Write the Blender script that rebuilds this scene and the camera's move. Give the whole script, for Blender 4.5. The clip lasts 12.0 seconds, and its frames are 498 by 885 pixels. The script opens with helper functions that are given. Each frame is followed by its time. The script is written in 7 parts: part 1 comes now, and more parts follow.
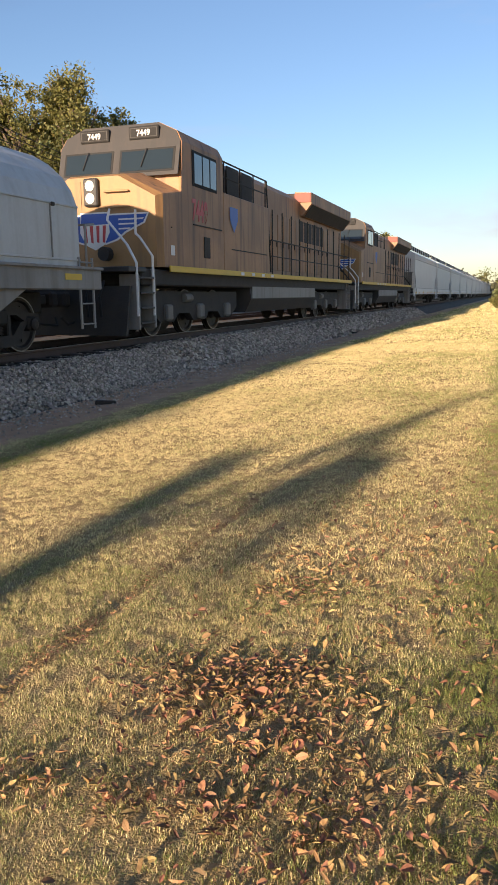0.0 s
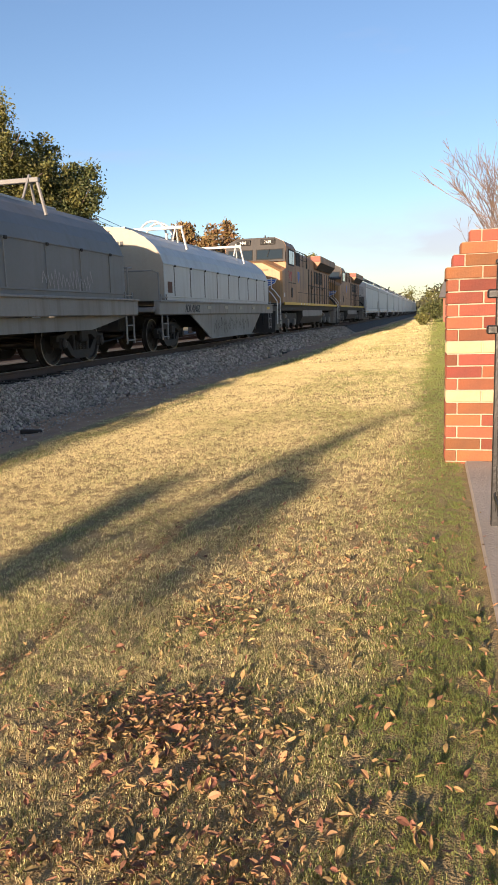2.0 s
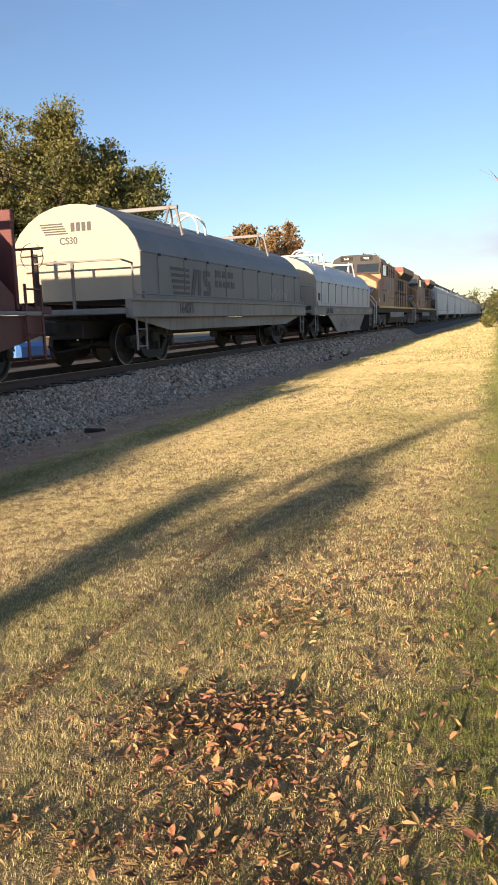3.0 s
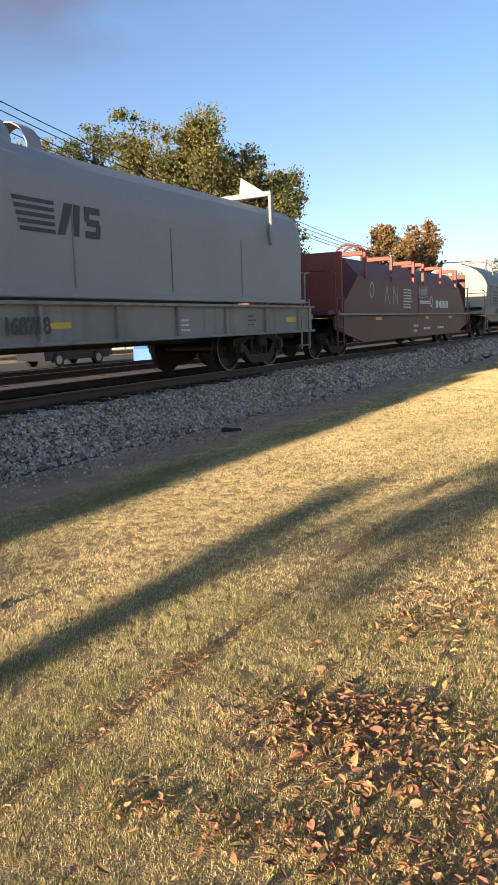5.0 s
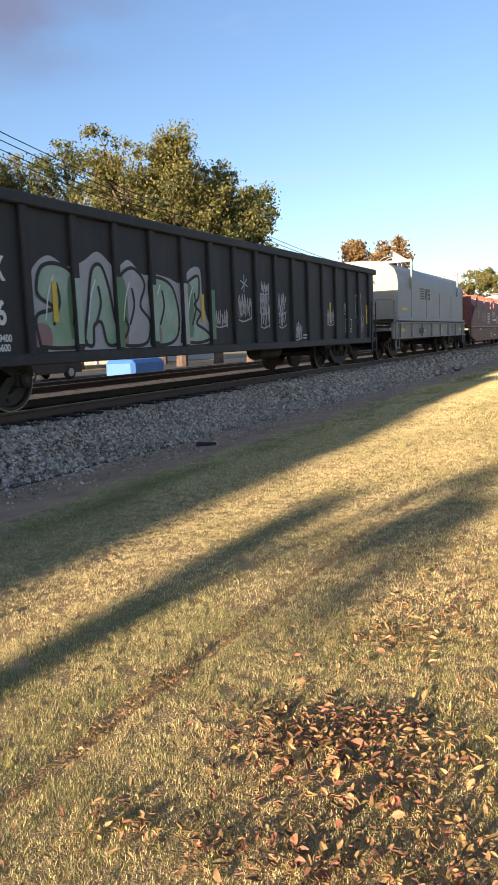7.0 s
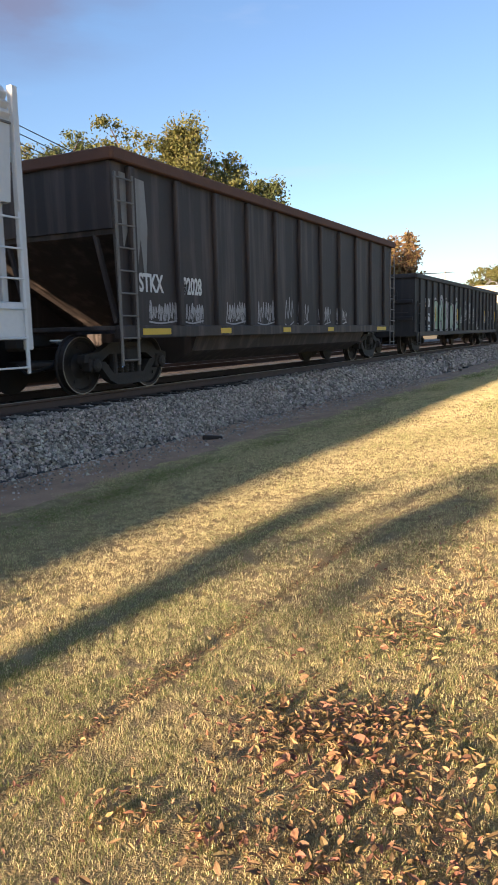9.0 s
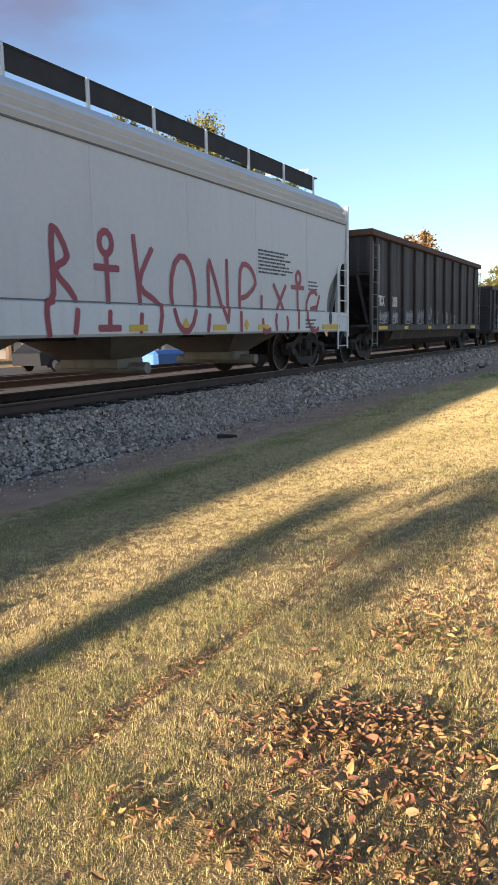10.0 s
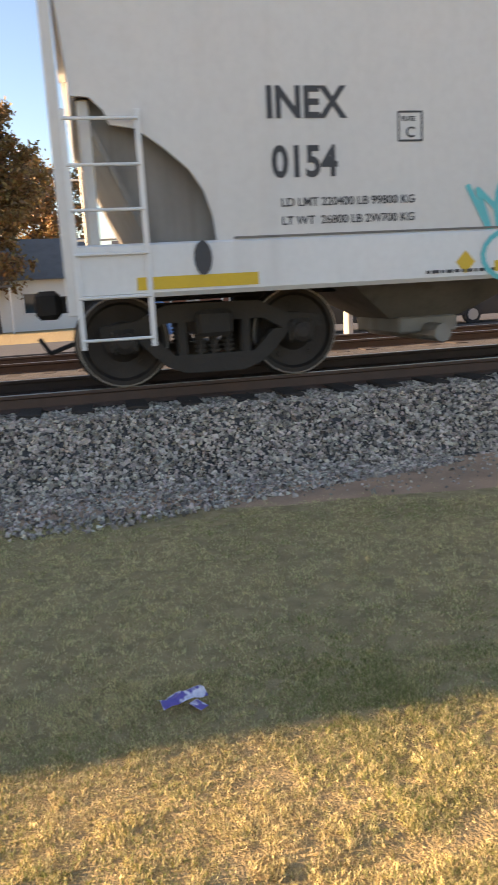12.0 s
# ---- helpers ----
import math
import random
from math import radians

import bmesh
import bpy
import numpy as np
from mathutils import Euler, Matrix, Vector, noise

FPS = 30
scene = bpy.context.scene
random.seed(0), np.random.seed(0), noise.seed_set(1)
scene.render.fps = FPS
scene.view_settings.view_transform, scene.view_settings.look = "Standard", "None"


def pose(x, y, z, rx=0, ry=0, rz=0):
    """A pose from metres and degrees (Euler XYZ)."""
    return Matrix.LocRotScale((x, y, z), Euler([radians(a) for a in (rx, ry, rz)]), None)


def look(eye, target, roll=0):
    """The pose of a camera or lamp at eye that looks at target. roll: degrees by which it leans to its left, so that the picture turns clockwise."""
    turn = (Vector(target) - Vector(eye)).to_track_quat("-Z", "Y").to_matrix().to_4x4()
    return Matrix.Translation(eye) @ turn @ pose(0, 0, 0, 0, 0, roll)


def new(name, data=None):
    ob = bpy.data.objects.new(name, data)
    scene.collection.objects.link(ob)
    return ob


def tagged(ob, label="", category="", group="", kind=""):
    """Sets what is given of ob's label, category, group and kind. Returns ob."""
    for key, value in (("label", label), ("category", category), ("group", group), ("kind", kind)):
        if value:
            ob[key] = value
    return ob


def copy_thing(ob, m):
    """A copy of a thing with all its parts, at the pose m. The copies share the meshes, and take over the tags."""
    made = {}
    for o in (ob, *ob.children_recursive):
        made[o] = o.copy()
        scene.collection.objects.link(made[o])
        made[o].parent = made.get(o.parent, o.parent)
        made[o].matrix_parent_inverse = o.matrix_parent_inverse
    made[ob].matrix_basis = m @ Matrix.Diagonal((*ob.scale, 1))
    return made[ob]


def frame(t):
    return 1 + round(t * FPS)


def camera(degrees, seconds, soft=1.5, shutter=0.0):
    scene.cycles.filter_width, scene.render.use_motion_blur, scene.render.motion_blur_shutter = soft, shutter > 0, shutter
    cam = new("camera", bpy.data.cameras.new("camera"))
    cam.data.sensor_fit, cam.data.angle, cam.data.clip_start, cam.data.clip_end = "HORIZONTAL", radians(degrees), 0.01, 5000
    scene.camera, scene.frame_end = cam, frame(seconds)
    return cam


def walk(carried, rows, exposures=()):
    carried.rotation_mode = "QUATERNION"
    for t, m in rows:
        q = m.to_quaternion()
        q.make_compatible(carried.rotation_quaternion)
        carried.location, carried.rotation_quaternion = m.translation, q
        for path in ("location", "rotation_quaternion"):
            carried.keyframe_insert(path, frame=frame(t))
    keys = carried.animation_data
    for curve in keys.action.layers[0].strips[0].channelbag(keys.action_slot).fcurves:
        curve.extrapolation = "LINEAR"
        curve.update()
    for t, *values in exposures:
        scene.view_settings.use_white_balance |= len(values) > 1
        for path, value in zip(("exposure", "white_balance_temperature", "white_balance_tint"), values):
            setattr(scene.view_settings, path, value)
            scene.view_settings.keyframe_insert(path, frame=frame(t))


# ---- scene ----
# ---------------------------------------------------------------- camera
cam = camera(37.4, 12.0, soft=1.2, shutter=0.05)
PATH = [
    (0.0, (-0.018, -0.006, 1.245), 19.25, -11.24, -0.64),
    (0.5, (0.038, 0.043, 1.280), 14.21, -9.98, -0.28),
    (1.0, (0.063, 0.033, 1.277), 13.06, -9.74, -0.74),
    (1.5, (0.076, 0.035, 1.279), 13.42, -9.78, -1.38),
    (2.0, (0.075, 0.036, 1.277), 14.24, -9.73, -1.79),
    (2.5, (0.075, 0.036, 1.273), 15.90, -9.54, -1.84),
    (3.0, (0.051, 0.042, 1.267), 18.85, -9.44, -1.71),
    (3.5, (0.017, 0.037, 1.263), 22.80, -9.65, -1.81),
    (5.5, (0.018, -0.003, 1.263), 29.56, -8.77, -1.92),
    (6.0, (0.017, -0.009, 1.257), 28.39, -8.20, -2.05),
    (6.5, (0.013, -0.005, 1.262), 27.47, -7.94, -2.20),
    (7.0, (0.010, -0.005, 1.263), 27.10, -7.95, -2.22),
    (9.0, (0.005, -0.001, 1.262), 27.59, -8.40, -1.35),
    (9.5, (0.005, -0.003, 1.262), 27.79, -8.45, -1.19),
    (10.0, (0.007, 0.001, 1.259), 28.76, -8.44, -1.25),
    (10.5, (-0.009, 0.007, 1.255), 31.40, -8.62, -1.45),
    (11.0, (-0.015, 0.000, 1.254), 36.04, -8.77, -1.69),
    (11.5, (-0.052, -0.018, 1.248), 46.44, -10.22, -2.18),
    (11.6, (-0.064, -0.030, 1.250), 50.49, -10.96, -2.55),
    (11.8, (-0.112, -0.055, 1.248), 62.51, -11.37, -2.95),
    (12.0, (-0.160, -0.110, 1.260), 78.15, -11.6, -3.18),
]


def aimed(eye, yaw, pitch, roll):
    """A camera pose from its heading to the left of the track and its pitch."""
    a, b = radians(yaw), radians(pitch)
    ahead = Vector((-math.sin(a) * math.cos(b), math.cos(a) * math.cos(b), math.sin(b)))
    return look(eye, Vector(eye) + 2 * ahead, roll)


walk(cam, [(t, aimed(eye, yaw, pitch, roll)) for t, eye, yaw, pitch, roll in PATH],
     exposures=[(0.0, 0.74, 6600, 20), (3.5, 0.76, 6600, 20), (5.5, 1.0, 6600, 20), (10.0, 1.1, 6500, 20), (10.5, 1.14, 6400, 20), (11.0, 1.25, 6400, 20), (11.5, 1.36, 6400, 20), (12.0, 1.85, 8000, 24)])

# ---------------------------------------------------------------- light
SUN_ELEV, SUN_AZ = radians(10.4), radians(189.0)
world = bpy.data.worlds.new("world")
scene.world = world
world.use_nodes = True
wn, wl = world.node_tree.nodes, world.node_tree.links
sky = wn.new("ShaderNodeTexSky")
sky.sky_type, sky.sun_disc = "NISHITA", False
sky.sun_elevation, sky.sun_rotation = SUN_ELEV, SUN_AZ
sky.air_density, sky.dust_density, sky.ozone_density = 1.0, 0.5, 2.8
wco = wn.new("ShaderNodeTexCoord")


def world_noise(stretch, shift, scale, low, high):
    """Streaky noise over the sky, cut to a soft mask."""
    mp, nz, rg = wn.new("ShaderNodeMapping"), wn.new("ShaderNodeTexNoise"), wn.new("ShaderNodeMapRange")
    mp.inputs["Scale"].default_value, mp.inputs["Location"].default_value = stretch, shift
    nz.inputs["Scale"].default_value, nz.inputs["Detail"].default_value = scale, 8.0
    rg.inputs["From Min"].default_value, rg.inputs["From Max"].default_value = low, high
    wl.new(wco.outputs["Generated"], mp.inputs["Vector"])
    wl.new(mp.outputs["Vector"], nz.inputs["Vector"])
    wl.new(nz.outputs["Fac"], rg.inputs["Value"])
    return rg.outputs["Result"]


def world_math(kind, a, b):
    m = wn.new("ShaderNodeMath")
    m.operation, m.use_clamp = kind, True
    for socket, v in zip(m.inputs, (a, b)):
        if isinstance(v, float):
            socket.default_value = v
        else:
            wl.new(v, socket)
    return m.outputs[0]


def world_mix(fac, a, b):
    x = wn.new("ShaderNodeMix")
    x.data_type = "RGBA"
    wl.new(fac, x.inputs["Factor"])
    for socket, v in (("A", a), ("B", b)):
        if isinstance(v, tuple):
            x.inputs[socket].default_value = (*v, 1)
        else:
            wl.new(v, x.inputs[socket])
    return x.outputs["Result"]


def cloud_bank(yaw, elevation, wide, flat):
    """A soft round mask about one heading of the sky, flattened in height."""
    a, b = radians(yaw), radians(elevation)
    mp, ln, rg = wn.new("ShaderNodeMapping"), wn.new("ShaderNodeVectorMath"), wn.new("ShaderNodeMapRange")
    centre = (-math.sin(a) * math.cos(b), math.cos(a) * math.cos(b), math.sin(b) * flat)
    mp.inputs["Scale"].default_value, mp.inputs["Location"].default_value = (1, 1, flat), tuple(-c for c in centre)
    ln.operation = "LENGTH"
    rg.inputs["From Min"].default_value, rg.inputs["From Max"].default_value = wide, wide * 0.2
    wl.new(wco.outputs["Generated"], mp.inputs["Vector"])
    wl.new(mp.outputs["Vector"], ln.inputs[0])
    wl.new(ln.outputs["Value"], rg.inputs["Value"])
    return rg.outputs["Result"]


wisps = world_noise((1.6, 1.6, 7.0), (3.1, 0.4, 0.35), 2.6, 0.6, 0.95)
ragged = world_noise((1.5, 1.5, 5.0), (0.6, 2.4, 1.35), 3.4, 0.36, 0.62)
dark_cloud = world_math("MULTIPLY", cloud_bank(46, 22.5, 0.26, 2.8), ragged)
low_cloud = world_math("MULTIPLY", cloud_bank(-2, 5.0, 0.3, 5.0), ragged)
sky_color = world_mix(world_math("MULTIPLY", wisps, 0.5), sky.outputs["Color"], (2.7, 3.0, 3.6))
sky_color = world_mix(world_math("MULTIPLY", low_cloud, 0.6), sky_color, (3.4, 3.2, 3.5))
sky_color = world_mix(world_math("MULTIPLY", dark_cloud, 0.95), sky_color, (0.95, 1.15, 1.75))
background = wn["Background"]
wl.new(sky_color, background.inputs["Color"])
background.inputs["Strength"].default_value = 0.124

sun = new("sun", bpy.data.lights.new("sun", "SUN"))
sun.data.energy, sun.data.angle, sun.data.color = 6.5, radians(0.9), (1.0, 0.8, 0.54)
to_sun = Vector((math.sin(SUN_AZ) * math.cos(SUN_ELEV), math.cos(SUN_AZ) * math.cos(SUN_ELEV), math.sin(SUN_ELEV)))
sun.matrix_world = look((0, 0, 40), Vector((0, 0, 40)) - to_sun)


# ---------------------------------------------------------------- materials
def material(name, color, second=None, rough=0.6, metal=0.0, big=1.2, fine=25.0, mix=0.5, bump=0.15, streak=0.0, stain=None, per="", spread=0.0, trans=0.0, low=0.4, high=0.65):
    """A painted, mineral or leafy surface: two tones at two scales, optional run-down streaks, relief and variation from piece to piece."""
    m = bpy.data.materials.new(name)
    m.use_nodes = True
    nt = m.node_tree
    n, l = nt.nodes, nt.links
    b = n["Principled BSDF"]
    b.inputs["Roughness"].default_value, b.inputs["Metallic"].default_value = rough, metal
    second = second or tuple(c * 0.6 for c in color)
    co = n.new("ShaderNodeTexCoord")

    def noise_tex(scale, stretch=None, detail=5.0):
        t = n.new("ShaderNodeTexNoise")
        t.inputs["Scale"].default_value, t.inputs["Detail"].default_value = scale, detail
        if stretch:
            mp = n.new("ShaderNodeMapping")
            mp.inputs["Scale"].default_value = stretch
            l.new(co.outputs["Object"], mp.inputs["Vector"])
            l.new(mp.outputs["Vector"], t.inputs["Vector"])
        else:
            l.new(co.outputs["Object"], t.inputs["Vector"])
        return t

    def ramp(source, a, z):
        r = n.new("ShaderNodeMapRange")
        r.inputs["From Min"].default_value, r.inputs["From Max"].default_value = a, z
        l.new(source, r.inputs["Value"])
        return r.outputs["Result"]

    def blend(fac, a, z, amount=1.0):
        x = n.new("ShaderNodeMix")
        x.data_type = "RGBA"
        if isinstance(fac, float):
            x.inputs["Factor"].default_value = fac
        else:
            k = n.new("ShaderNodeMath")
            k.operation = "MULTIPLY"
            k.inputs[1].default_value = amount
            l.new(fac, k.inputs[0])
            l.new(k.outputs[0], x.inputs["Factor"])
        for socket, v in (("A", a), ("B", z)):
            if isinstance(v, tuple):
                x.inputs[socket].default_value = (*v, 1)
            else:
                l.new(v, x.inputs[socket])
        return x.outputs["Result"]

    coarse, grain = noise_tex(big), noise_tex(fine, detail=3.0)
    out = blend(ramp(coarse.outputs["Fac"], low, high), color, second, mix)
    out = blend(ramp(grain.outputs["Fac"], 0.35, 0.75), out, tuple(c * 0.7 for c in color), 0.5 * mix)
    if streak:
        s = noise_tex(1.0, (5.0, 5.0, 0.35))
        out = blend(ramp(s.outputs["Fac"], 0.5, 0.72), out, stain or (0.06, 0.045, 0.035), streak)
    if per:
        source = n.new("ShaderNodeObjectInfo").outputs["Random"] if per == "object" else n.new("ShaderNodeNewGeometry").outputs["Random Per Island"]
        hsv = n.new("ShaderNodeHueSaturation")
        v = n.new("ShaderNodeMapRange")
        v.inputs["To Min"].default_value, v.inputs["To Max"].default_value = 1 - spread, 1 + spread
        l.new(source, v.inputs["Value"])
        l.new(v.outputs["Result"], hsv.inputs["Value"])
        h = n.new("ShaderNodeMapRange")
        h.inputs["To Min"].default_value, h.inputs["To Max"].default_value = 0.5 - 0.06 * spread, 0.5 + 0.06 * spread
        w = n.new("ShaderNodeMath")
        w.operation = "PINGPONG"
        w.inputs[1].default_value = 0.173
        l.new(source, w.inputs[0])
        k = n.new("ShaderNodeMath")
        k.operation = "MULTIPLY"
        k.inputs[1].default_value = 5.78
        l.new(w.outputs[0], k.inputs[0])
        l.new(k.outputs[0], h.inputs["Value"])
        l.new(h.outputs["Result"], hsv.inputs["Hue"])
        l.new(out, hsv.inputs["Color"])
        out = hsv.outputs["Color"]
    l.new(out, b.inputs["Base Color"])
    if bump:
        bp = n.new("ShaderNodeBump")
        bp.inputs["Strength"].default_value, bp.inputs["Distance"].default_value = bump, 0.02
        l.new(grain.outputs["Fac"], bp.inputs["Height"])
        l.new(bp.outputs["Normal"], b.inputs["Normal"])
    if trans:
        tr, ms = n.new("ShaderNodeBsdfTranslucent"), n.new("ShaderNodeMixShader")
        l.new(out, tr.inputs["Color"])
        ms.inputs["Fac"].default_value = trans
        l.new(b.outputs["BSDF"], ms.inputs[1])
        l.new(tr.outputs["BSDF"], ms.inputs[2])
        l.new(ms.outputs["Shader"], n["Material Output"].inputs["Surface"])
    return m


def lamp_material(name, color, strength):
    m = bpy.data.materials.new(name)
    m.use_nodes = True
    b = m.node_tree.nodes["Principled BSDF"]
    b.inputs["Base Color"].default_value = (*color, 1)
    b.inputs["Emission Color"].default_value = (*color, 1)
    b.inputs["Emission Strength"].default_value = strength
    return m


def glass_material(name, color):
    m = bpy.data.materials.new(name)
    m.use_nodes = True
    b = m.node_tree.nodes["Principled BSDF"]
    b.inputs["Base Color"].default_value = (*color, 1)
    b.inputs["Roughness"].default_value, b.inputs["IOR"].default_value = 0.05, 1.5
    b.inputs["Coat Weight"].default_value = 0.5
    return m


